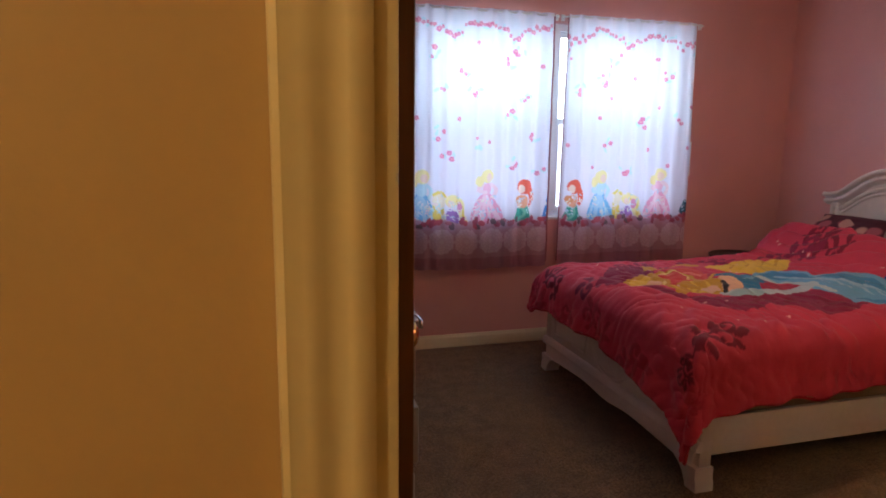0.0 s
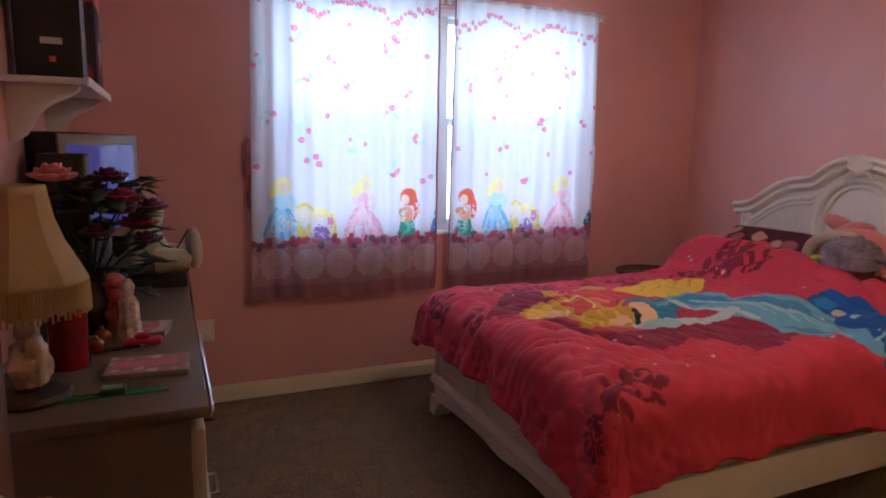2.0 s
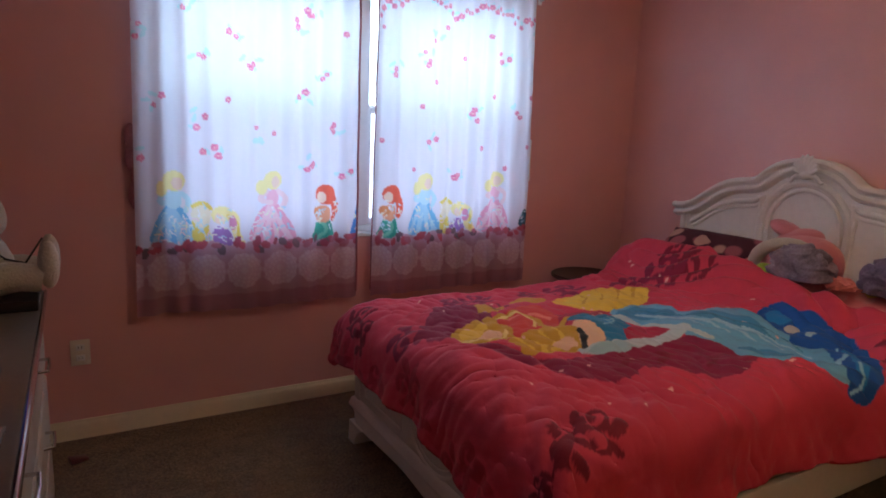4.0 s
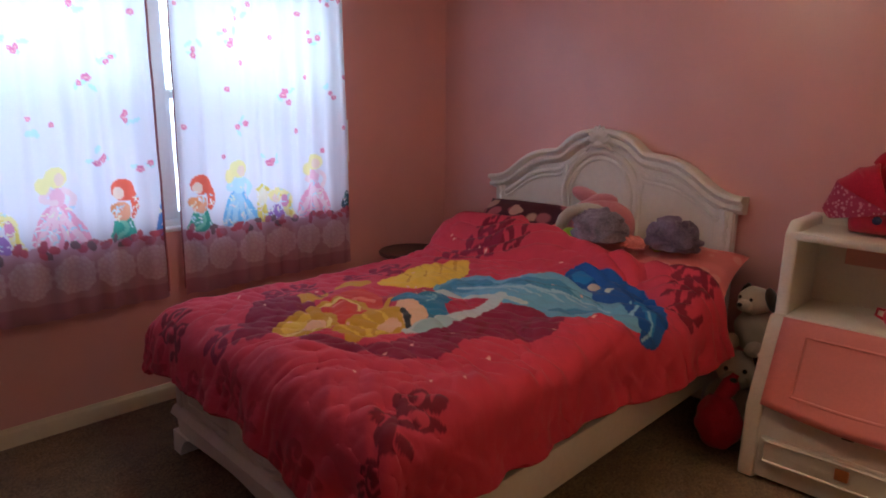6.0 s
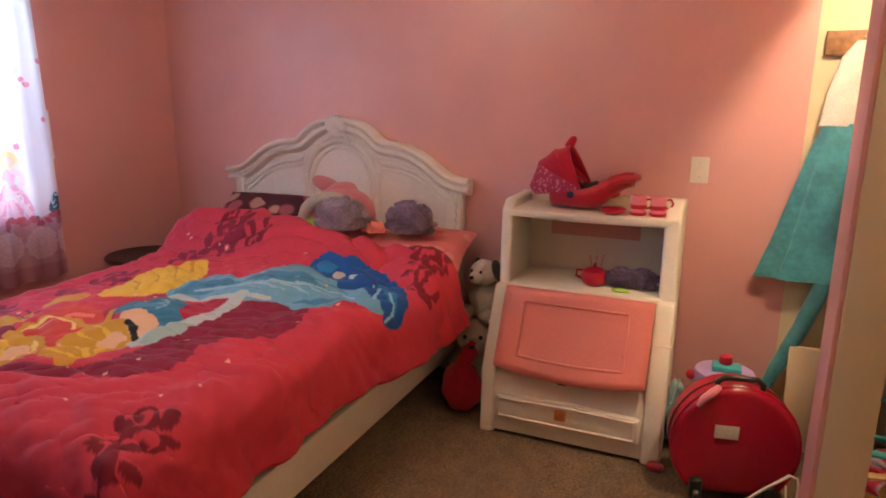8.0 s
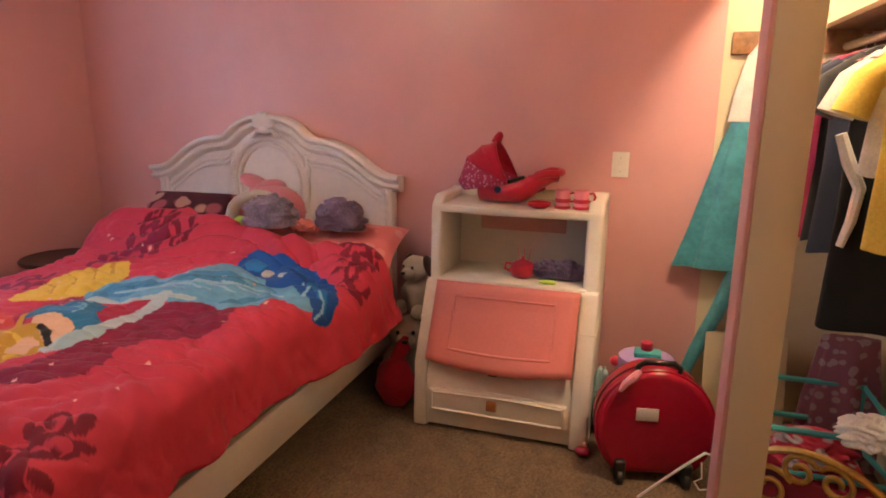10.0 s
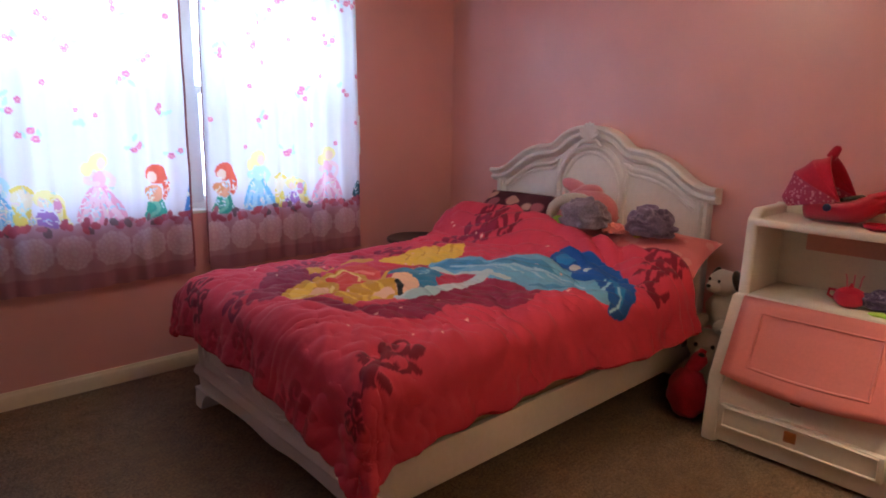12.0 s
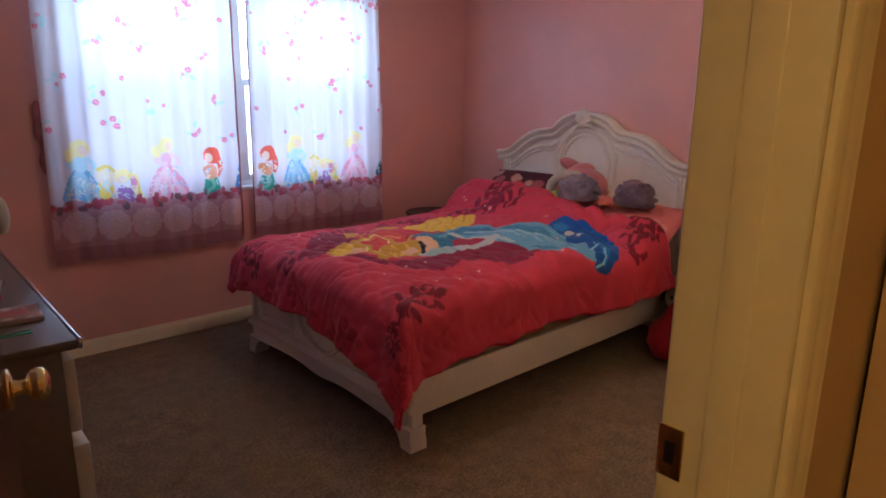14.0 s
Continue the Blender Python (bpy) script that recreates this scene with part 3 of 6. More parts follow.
def curtain(x0, x1, seed, label, lean0=0.0, lean1=0.0):
    """A gathered panel hung from its rod pocket."""
    ob = thing("curtain", ((x0 + x1) / 2, 4.12, 0.5), label, "curtain", "curtains at the window")
    nu, nv, verts, flat = 230, 270, [], []
    for j in range(nv + 1):
        f = j / nv
        for i in range(nu + 1):
            s = i / nu
            z = 2.205 - f * (2.205 - 0.548)
            x = x0 + lean0 * f + (x1 + lean1 * f - x0 - lean0 * f) * s
            q = s * (x1 - x0)
            flat.append((x, z))
            d = 0.020 * math.sin(q * 62 + seed + 1.6 * noise.noise((q * 4, f * 0.8, seed))) * (0.35 + 0.4 * abs(math.sin(q * 5 + seed)))
            d += 0.024 * noise.noise((q * 5.0, f * 1.3, seed + 3)) * (0.3 + f) + 0.004 * noise.noise((q * 30.0, f * 4.0, seed))
            z += 0.012 * noise.noise((q * 3.0, 7.0, seed)) * f
            verts.append((x - (x0 + x1) / 2, d, z - 0.5))
    k = nu + 1
    me = bpy.data.meshes.new("panel")
    me.from_pydata(verts, [], [(j * k + i, j * k + i + 1, (j + 1) * k + i + 1, (j + 1) * k + i) for j in range(nv) for i in range(nu)])
    flat = np.array(flat)
    curtain_print(flat[:, 0], flat[:, 1], int(seed)).lay(me)
    me.materials.append(CLOTH)
    me.shade_smooth()
    new("panel", me).parent = ob
    part("hem_ribbon", tube([(x1 - 0.004 - (x0 + x1) / 2 + lean1 * n / 12, 0.004 * math.sin(n * 2.1), 1.7 - n * 1.62 / 12) for n in range(13)] if lean1 <= 0 else
                            [(x0 + 0.004 - (x0 + x1) / 2 + lean0 * n / 12, 0.004 * math.sin(n * 2.1), 1.7 - n * 1.62 / 12) for n in range(13)], 0.005, 6), ROSE, ob)
    return ob


ROSE = paint("dusty_rose_cloth", (0.42, 0.16, 0.20), 0.9, 0.2, 6, 90, 0.3)
curtain(0.935, 1.952, 1.0, "sheer white printed curtain with lilac lace band, drawn closed", -0.03, 0.0)
curtain(2.045, 3.02, 5.0, "sheer white printed curtain with lilac lace band, drawn closed", -0.02, 0.035)
for x0, x1 in ((0.93, 1.985), (2.03, 3.08)):
    r = thing("curtain_rod", (x0, 4.12, 2.19), "thin white curtain rod with curved ends on the window wall", "curtain rod", "curtain rods")
    part("rod", tube([(0, 0.06, 0), (0, 0.02, 0), (0.015, 0.0, 0), (x1 - x0 - 0.015, 0, 0), (x1 - x0, 0.02, 0), (x1 - x0, 0.06, 0)], 0.006, 8), VINYL, r)
    for x in (0, x1 - x0):
        part("bracket", box((x - 0.012, 0.048, -0.02), (x + 0.012, 0.0595, 0.02), 0.002), VINYL, r)
wand = thing("blind_wand", (3.045, 4.128, 1.17), "slim white blind wand hanging beside the curtain", "wand")
part("stick", rod((0, 0, 0), (0, 0, 0.23), 0.006, n=8), VINYL, wand)
part("grip", rod((0, 0, -0.012), (0, 0, 0.03), 0.008, n=8), VINYL, wand)
part("cord", rod((0, 0.01, 0.23), (0, 0.03, 1.02), 0.0015, n=6), VINYL, wand)
tie = thing("curtain_tieback", (0.915, 4.165, 1.05), "dusty rose cloth tieback hanging on the pink wall", "tieback")
bm = bmesh.new()
for k in range(4):
    add_ball(bm, (0.012 * math.sin(k * 2), -0.004, 0.04 + k * 0.085), (0.022, 0.012, 0.06), 12, 8, rough=0.006, scale=30)
part("strap", bm, ROSE, tie)
part("hook", rod((0, 0.013, 0.335), (0, -0.012, 0.335), 0.004, n=8), STEEL, tie)

# ---- bed ----
BX0, BX1, BY0, BY1 = 1.75, 3.86, 2.19, 3.65
BYM = (BY0 + BY1) / 2
bed = thing("bed", (BX0, BYM, 0), "white lacquered full-size bed with an arched carved headboard", "bed")


def bed_part(name, bm, m=None, parent=None, label="", smooth=40):
    ob = part(name, bm, m or WHITE, parent or bed, label, smooth)
    ob.matrix_parent_inverse = bed.matrix_world.inverted() if parent is None else Matrix()
    return ob


def crest(d):
    """Height of the headboard's top edge at a distance from its middle."""
    d = abs(d)
    pts = ((0, 1.362), (0.08, 1.355), (0.12, 1.345), (0.16, 1.329), (0.20, 1.305), (0.235, 1.274), (0.262, 1.252), (0.29, 1.244), (0.33, 1.241), (0.38, 1.234), (0.43, 1.221), (0.48, 1.201), (0.53, 1.172), (0.58, 1.136), (0.62, 1.107), (0.66, 1.084), (0.70, 1.070), (0.74, 1.064), (0.80, 1.063))
    for (a, za), (b, zb) in zip(pts, pts[1:]):
        if d <= b:
            return za + (zb - za) * (d - a) / (b - a)
    return 1.063


HX = 3.862
ys = [BY0 - 0.005 + (BY1 - BY0 + 0.01) * i / 96 for i in range(97)]
outline = [(y, crest(y - BYM) - 0.03) for y in ys] + [(BY1, 0.28), (BY0, 0.28)]
hb = bed_part("headboard", slab(outline, HX, HX + 0.04, "yz"), smooth=30)
ys = [BY0 - 0.045 + (BY1 - BY0 + 0.090) * i / 110 for i in range(111)]
top = [(y, crest(y - BYM)) for y in ys]
bed_part("top_moulding", sweep([(0.006, 0), (0.010, -0.034), (0.004, -0.050), (-0.008, -0.056), (-0.018, -0.050), (-0.023, -0.034), (-0.029, -0.024), (-0.037, -0.024), (-0.042, -0.034), (-0.052, -0.040), (-0.062, -0.034), (-0.068, -0.016), (-0.074, -0.008), (-0.078, 0.0), (-0.078, 0.043), (0.004, 0.045)], top, "yz", HX), parent=hb)
for k in range(2):
    o = 0.118 + 0.030 * k
    for s in (-1, 1):
        path = [(BYM + s * d, crest(d) - o) for d in [0.23 + 0.45 * i / 30 for i in range(31)]]
        path += [(BYM + s * (0.665 - 0.0 * k) - s * 0.012 * k, 0.98 - 0.05 * i) for i in range(1, 8)]
        path = [(BYM + s * 0.235 - s * 0.02 * math.sin(i / 7 * 3.1) + s * 0.015 * k, 0.72 + (crest(0.23) - o - 0.72) * i / 8) for i in range(8)] + path
        bed_part("panel_moulding", tube([(HX - 0.002, y, z) for y, z in path], 0.015 - 0.005 * k, 8), parent=hb)
for k, (ry, rz, r) in enumerate(((0.232, 0.262, 0.020), (0.190, 0.222, 0.011))):
    bed_part("oval_moulding", tube([(HX - 0.002, BYM + ry * math.cos(a), 0.985 + rz * math.sin(a)) for a in [2 * math.pi * i / 56 for i in range(56)]], r, 8, True), parent=hb)
bm = bmesh.new()
for i in range(9):
    a = radians(-78 + 19.5 * i)
    base, tip = Vector((HX - 0.036, BYM, 1.285)), Vector((HX - 0.040, BYM + 0.075 * math.sin(a), 1.30 + 0.088 * math.cos(a)))
    add_tube(bm, [base, base.lerp(tip, 0.5) - Vector((0.008, 0, 0)), base.lerp(tip, 0.85) - Vector((0.006, 0, 0)), tip], [0.006, 0.011, 0.013, 0.005], 8)
add_ball(bm, (HX - 0.036, BYM, 1.285), (0.02, 0.04, 0.022), 14, 10)
for s in (-1, 1):
    add_tube(bm, [(HX - 0.036, BYM + s * (0.03 + 0.012 * i), 1.275 - 0.004 * i + 0.012 * math.sin(i * 1.2)) for i in range(7)], [0.012, 0.013, 0.012, 0.010, 0.008, 0.006, 0.003], 8)
sc = bed_part("shell_crest", bm, parent=hb)
md = sc.modifiers.new("one_skin", "REMESH")
md.mode, md.voxel_size, md.use_smooth_shade = "VOXEL", 0.004, True
for s, y in ((-1, BY0), (1, BY1)):
    bed_part("post", box((HX - 0.022, y - 0.032 + s * -0.03, 0.0), (HX + 0.05, y + 0.032 + s * -0.03, 1.012), 0.006), parent=hb)
    bm = tube([(HX - 0.022, y - s * 0.03 + 0.004 * math.sin(i * 1.6), 1.0 - i * 0.011) for i in range(20)], [0.010 + 0.006 * abs(math.sin(i * 0.8)) - 0.0003 * i for i in range(20)], 10)
    bed_part("carving", bm, parent=hb)

fb = bed_part("footboard", box((BX0 + 0.012, BY0 + 0.012, 0.16), (BX0 + 0.05, BY1 - 0.012, 0.515), 0.004))
bed_part("top_rail", box((BX0 + 0.004, BY0 + 0.004, 0.513), (BX0 + 0.06, BY1 - 0.004, 0.54), 0.008), parent=fb)
for s, y in ((-1, BY0), (1, BY1)):
    bed_part("post", box((BX0 + 0.004, y - 0.028 - s * 0.03, 0.10), (BX0 + 0.062, y + 0.028 - s * 0.03, 0.513), 0.005), parent=fb)
    bm = bmesh.new()
    add_slab(bm, [(y + s * 0.012, 0.0), (y + s * 0.012, 0.035), (y + s * 0.004, 0.06), (y + s * 0.006, 0.10), (y - s * 0.14, 0.10), (y - s * 0.10, 0.078), (y - s * 0.075, 0.05), (y - s * 0.06, 0.02), (y - s * 0.055, 0.0)], BX0 - 0.016, BX0 + 0.07, "yz")
    bed_part("foot", bm, parent=fb, smooth=30)
bm = bmesh.new()
apron = [(BY0 + 0.012, 0.185), (BY1 - 0.012, 0.185)] + [(BY1 - 0.05 - (BY1 - BY0 - 0.1) * i / 30, 0.085 + 0.03 * math.sin(math.pi * i / 30) - 0.022 * math.exp(-((i - 15) / 3.2) ** 2)) for i in range(31)]
bed_part("apron", slab(apron, BX0 - 0.006, BX0 + 0.045, "yz"), parent=fb, smooth=30)
line = [(BY0 - 0.004, 0.190), (BY1 + 0.004, 0.190)]
bed_part("base_moulding", sweep([(-0.022, 0.0), (-0.022, -0.014), (-0.012, -0.020), (-0.004, -0.020), (0.004, -0.014), (0.012, -0.012), (0.020, -0.004), (0.022, 0.0), (0.022, 0.015), (-0.022, 0.015)], line, "yz", BX0), parent=fb)
for k, (ry, rz, r) in enumerate(((0.20, 0.165, 0.009), (0.175, 0.14, 0.005))):
    bed_part("oval_moulding", tube([(BX0 + 0.012, BYM + ry * math.cos(a), 0.37 + rz * math.sin(a)) for a in [2 * math.pi * i / 48 for i in range(48)]], r, 8, True), parent=fb)
for s in (-1, 1):
    ring = [(BYM + s * 0.26, 0.25), (BYM + s * 0.62, 0.25), (BYM + s * 0.62, 0.51), (BYM + s * 0.26, 0.51), (BYM + s * 0.235, 0.38)]
    bed_part("panel_moulding", tube([(BX0 + 0.012, y, z) for y, z in ring], 0.006, 8, True), parent=fb)
for y in (BY0 + 0.008, BY1 - 0.034):
    bed_part("side_rail", box((BX0 + 0.05, y, 0.145), (HX - 0.024, y + 0.026, 0.308), 0.004))

TAN = paint("tan_ticking", (0.42, 0.31, 0.19), 0.85, 0.15, 3, 120, 0.3)
mattress = tagged(obj("mattress", box((BX0 + 0.07, BY0 + 0.045, 0.21), (HX - 0.03, BY1 - 0.045, 0.555), 0.03, 3), TAN, None, "", 40), "tan mattress and box spring resting in the bed frame", "mattress")


def comforter_print(x, y):
    """A red quilt: maroon scrolls at the borders and a middle of blue, yellow and plum shapes."""
    red, maroon, plum, crimson = (0.61, 0.048, 0.095), (0.21, 0.010, 0.036), (0.25, 0.014, 0.058), (0.42, 0.020, 0.060)
    gold, yellow, straw, skin = (0.62, 0.33, 0.03), (0.80, 0.52, 0.06), (0.85, 0.66, 0.22), (0.82, 0.50, 0.30)
    blue, sky_, deep, teal, pale = (0.06, 0.27, 0.50), (0.16, 0.42, 0.62), (0.010, 0.10, 0.40), (0.03, 0.20, 0.36), (0.50, 0.60, 0.60)
    p = Print(x, y, red)
    # scrolls along the foot and in the corners
    for k in range(4):
        p.vine((0.44, 0.026, 0.058), 1.52 + 0.02 * (k % 2), 2.42 + 0.36 * k, 0.24, 120 - 60 * (k % 2), 1 if k % 2 else -1)
    p.vine(maroon, 1.72, 2.20, 0.20, 8)
    p.vine(maroon, 1.70, 2.20, 0.12, 185, -1)
    p.vine(maroon, 1.60, 3.38, 0.20, 60, -1)
    p.vine(maroon, 3.17, 2.05, 0.19, 30)
    p.vine(maroon, 3.34, 2.08, 0.18, 65, -1)
    p.vine(maroon, 3.37, 3.02, 0.20, 95)
    p.vine(maroon, 3.36, 3.36, 0.18, -85)
    # plum ground behind the bright shapes
    p.fill(plum, (1.74, 3.00), (1.88, 3.22), (2.02, 3.37), (2.19, 3.33), (2.15, 3.10), (1.97, 3.09), (1.84, 2.95))
    p.fill(plum, (1.89, 2.89), (2.01, 2.70), (2.12, 2.49), (2.03, 2.48), (1.99, 2.59), (1.91, 2.65), (1.85, 2.79))
    p.fill(plum, (2.04, 2.62), (2.22, 2.62), (2.42, 2.68), (2.73, 2.66), (2.79, 2.52), (2.80, 2.40), (2.63, 2.30), (2.49, 2.34), (2.42, 2.45), (2.32, 2.48), (2.15, 2.42), (2.07, 2.50))
    p.vine(plum, 1.96, 3.10, 0.24, 165)
    p.vine(plum, 2.10, 3.38, 0.24, 20)
    p.vine(plum, 2.50, 3.42, 0.30, -8)
    p.vine(plum, 3.02, 3.34, 0.30, -30)
    for a, b in ((2.62, 2.44), (2.45, 2.52), (2.28, 2.53)):
        p.oval(maroon, a, b, 0.07, 0.014, 25)
        p.oval(maroon, a + 0.05, b + 0.03, 0.05, 0.012, -40)
    # long yellow train
    p.fill(yellow, (2.47, 3.15), (2.54, 3.25), (2.77, 3.32), (2.99, 3.30), (3.08, 3.17), (2.95, 3.04), (2.79, 3.00), (2.65, 2.99), (2.56, 3.08))
    for k in range(4):
        p.line(gold, 0.020, (2.62 + 0.10 * k, 3.12), (2.72 + 0.10 * k, 3.20), (2.76 + 0.11 * k, 3.32), tip=0.3)
    p.fill(gold, (2.38, 3.36), (2.54, 3.32), (2.49, 3.20), (2.32, 3.23))
    p.fill(gold, (2.15, 3.32), (2.31, 3.28), (2.20, 3.13), (2.09, 3.17))
    for a in (2.235, 2.275, 2.315):
        p.line(maroon, 0.014, (a, 3.35), (a - 0.04, 3.21))
    # rose folds and coiled golden shapes
    p.fill(crimson, (2.28, 3.05), (2.56, 3.02), (2.71, 2.99), (2.62, 2.86), (2.41, 2.92), (2.28, 2.86))
    p.fill((0.66, 0.06, 0.045), (2.13, 3.11), (2.38, 3.21), (2.38, 3.02), (2.30, 2.88), (2.17, 2.80), (2.04, 2.87))
    p.line((0.80, 0.22, 0.16), 0.022, (2.17, 3.07), (2.24, 3.03), (2.30, 3.09), (2.32, 2.99))
    p.line(gold, 0.04, (2.10, 3.09), (2.24, 3.11), (2.28, 3.02), (2.23, 2.93), (2.29, 2.88), (2.35, 2.92), tip=0.5)
    p.line(straw, 0.016, (2.12, 3.09), (2.23, 3.10), (2.26, 3.02), (2.21, 2.95))
    p.fill(gold, (1.85, 3.01), (1.97, 3.09), (2.09, 3.10), (2.15, 3.01), (2.08, 2.89), (1.97, 2.86), (1.91, 2.86), (1.85, 2.94))
    p.fill(yellow, (1.88, 3.00), (1.97, 3.06), (2.06, 3.05), (2.00, 2.98), (1.93, 2.93))
    p.fill(skin, (1.95, 2.98), (2.05, 3.00), (2.07, 2.93), (1.95, 2.91))
    p.line(straw, 0.014, (1.86, 2.95), (1.95, 2.90), (2.05, 2.91), (2.09, 2.98))
    p.fill(gold, (2.00, 2.86), (2.10, 2.90), (2.26, 2.93), (2.31, 2.83), (2.28, 2.74), (2.21, 2.66), (2.10, 2.69), (2.00, 2.69), (2.00, 2.77))
    for k in range(4):
        p.line(yellow, 0.022, (2.05 + 0.04 * k, 2.72), (2.09 + 0.05 * k, 2.80), (2.06 + 0.06 * k, 2.88), tip=0.4)
    p.fill(skin, (2.15, 2.78), (2.24, 2.81), (2.26, 2.73), (2.17, 2.69))
    # long blue gown
    p.fill(sky_, (2.63, 3.01), (2.80, 3.02), (2.93, 3.00), (2.94, 2.80), (2.99, 2.74), (3.25, 2.68), (3.14, 2.48), (3.05, 2.42), (3.09, 2.35), (2.97, 2.20), (2.94, 2.13), (2.88, 2.17), (2.92, 2.27), (2.82, 2.34), (2.74, 2.39), (2.78, 2.53), (2.71, 2.62), (2.73, 2.70), (2.66, 2.82), (2.62, 2.90))
    p.fill(blue, (2.66, 3.00), (2.86, 2.99), (2.90, 2.86), (2.82, 2.80), (2.76, 2.86), (2.68, 2.88))
    p.fill(blue, (2.86, 2.80), (2.98, 2.72), (3.04, 2.58), (2.96, 2.46), (2.90, 2.60))
    p.fill(blue, (2.78, 2.50), (2.88, 2.44), (2.95, 2.30), (2.90, 2.30), (2.82, 2.38))
    for k in range(5):
        p.line((0.34, 0.56, 0.70), 0.022, (2.74 + 0.05 * k, 2.92 - 0.09 * k), (2.82 + 0.04 * k, 2.79 - 0.09 * k), (2.82 + 0.04 * k, 2.66 - 0.09 * k), tip=0.3)
        p.line(teal, 0.012, (2.77 + 0.05 * k, 2.95 - 0.09 * k), (2.88 + 0.04 * k, 2.82 - 0.09 * k), (2.88 + 0.03 * k, 2.71 - 0.09 * k), tip=0.3)
    p.fill(deep, (3.16, 2.68), (3.31, 2.68), (3.30, 2.54), (3.29, 2.36), (3.23, 2.23), (3.12, 2.14), (3.00, 2.08), (2.92, 2.08), (2.87, 2.12), (2.95, 2.16), (2.97, 2.21), (3.09, 2.36), (3.03, 2.42), (3.12, 2.48))
    p.fill((0.02, 0.22, 0.56), (3.20, 2.65), (3.28, 2.64), (3.25, 2.54), (3.16, 2.56))
    p.fill((0.02, 0.22, 0.56), (3.12, 2.30), (3.18, 2.28), (3.04, 2.14), (2.94, 2.11), (3.02, 2.18))
    p.oval((0.58, 0.52, 0.46), 3.17, 2.50, 0.045, 0.030, 40)
    p.oval(pale, 3.15, 2.41, 0.026, 0.016, 20)
    p.line((0.30, 0.58, 0.74), 0.018, (2.99, 2.22), (3.06, 2.23), (3.12, 2.30), tip=0.4)
    p.line((0.30, 0.58, 0.74), 0.012, (2.90, 2.12), (2.98, 2.13), (3.04, 2.18), tip=0.4)
    # bodice and pale sleeves
    p.fill(teal, (2.32, 2.90), (2.44, 2.96), (2.59, 2.92), (2.61, 2.83), (2.45, 2.68), (2.29, 2.66), (2.39, 2.83))
    p.fill(blue, (2.38, 2.89), (2.49, 2.92), (2.56, 2.86), (2.45, 2.83))
    for k in range(3):
        p.line((0.22, 0.46, 0.58), 0.010, (2.43 + 0.04 * k, 2.80 + 0.03 * k), (2.50 + 0.04 * k, 2.82 + 0.03 * k), (2.50 + 0.04 * k, 2.90))
    p.fill(skin, (2.33, 2.88), (2.43, 2.86), (2.33, 2.67), (2.22, 2.67), (2.27, 2.76))
    p.line((0.012, 0.010, 0.012), 0.020, (2.23, 2.68), (2.27, 2.73), (2.30, 2.80))
    p.fill(crimson, (2.51, 2.80), (2.64, 2.80), (2.73, 2.70), (2.53, 2.68), (2.42, 2.68))
    p.line(pale, 0.058, (2.62, 2.92), (2.67, 2.82), (2.75, 2.70), (2.77, 2.58), tip=0.5)
    p.line(pale, 0.060, (2.75, 2.69), (2.51, 2.66), (2.34, 2.65), (2.22, 2.66), tip=1.0)
    p.fill((0.36, 0.52, 0.52), (2.41, 2.68), (2.46, 2.63), (2.28, 2.60), (2.20, 2.63), (2.23, 2.68))
    rnd = random.Random(11)
    for _ in range(46):
        p.oval((0.85, 0.50, 0.42), rnd.uniform(1.85, 3.3), rnd.uniform(2.25, 3.5), 0.007, 0.007)
    return p


def printed_cloth(name, rough=0.68):
    """Cloth coloured by its print, with a woven grain and a slow fading."""
    t = Tree(name)
    at = t.t.nodes.new("ShaderNodeVertexColor")
    at.layer_name = "print"
    p = t.coords()
    slow, mid, fine = t.noise(p, 3.0, 3.0), t.noise(p, 22.0, 4.0), t.noise(p, 420.0, 1.0)
    worn = t.m("ADD", t.m("MULTIPLY", slow, 0.5), t.m("MULTIPLY", mid, 0.5))
    hsv = t.node("ShaderNodeHueSaturation", Saturation=1.0, Fac=1.0)
    t.put(hsv.inputs["Value"], t.m("ADD", 0.84, t.m("MULTIPLY", worn, 0.32)))
    t.put(hsv.inputs["Color"], at.outputs["Color"])
    return t.out(Base_Color=hsv.outputs["Color"], Roughness=rough, Specular_IOR_Level=0.28, Sheen_Weight=0.06,
                 Normal=t.bump(t.m("ADD", t.m("MULTIPLY", mid, 1.0), t.m("MULTIPLY", fine, 0.12)), 0.30, 0.010))


def bend(d, r, most=1.42):
    """How far out and down a cloth goes that runs d past an edge."""
    if d <= 0:
        return 0.0, 0.0
    a = d / r
    if a <= most:
        return r * math.sin(a), r * (1 - math.cos(a))
    rest = d - r * most
    return r * math.sin(most) + rest * math.cos(most), r * (1 - math.cos(most)) + rest * math.sin(most)


def smooth(x, a, b):
    s = min(1.0, max(0.0, (x - a) / (b - a)))
    return s * s * (3 - 2 * s)


def ridge(x, y, z):
    """Soft swells that meet in sharp creases."""
    return abs(noise.noise((x, y, z))) - 0.2


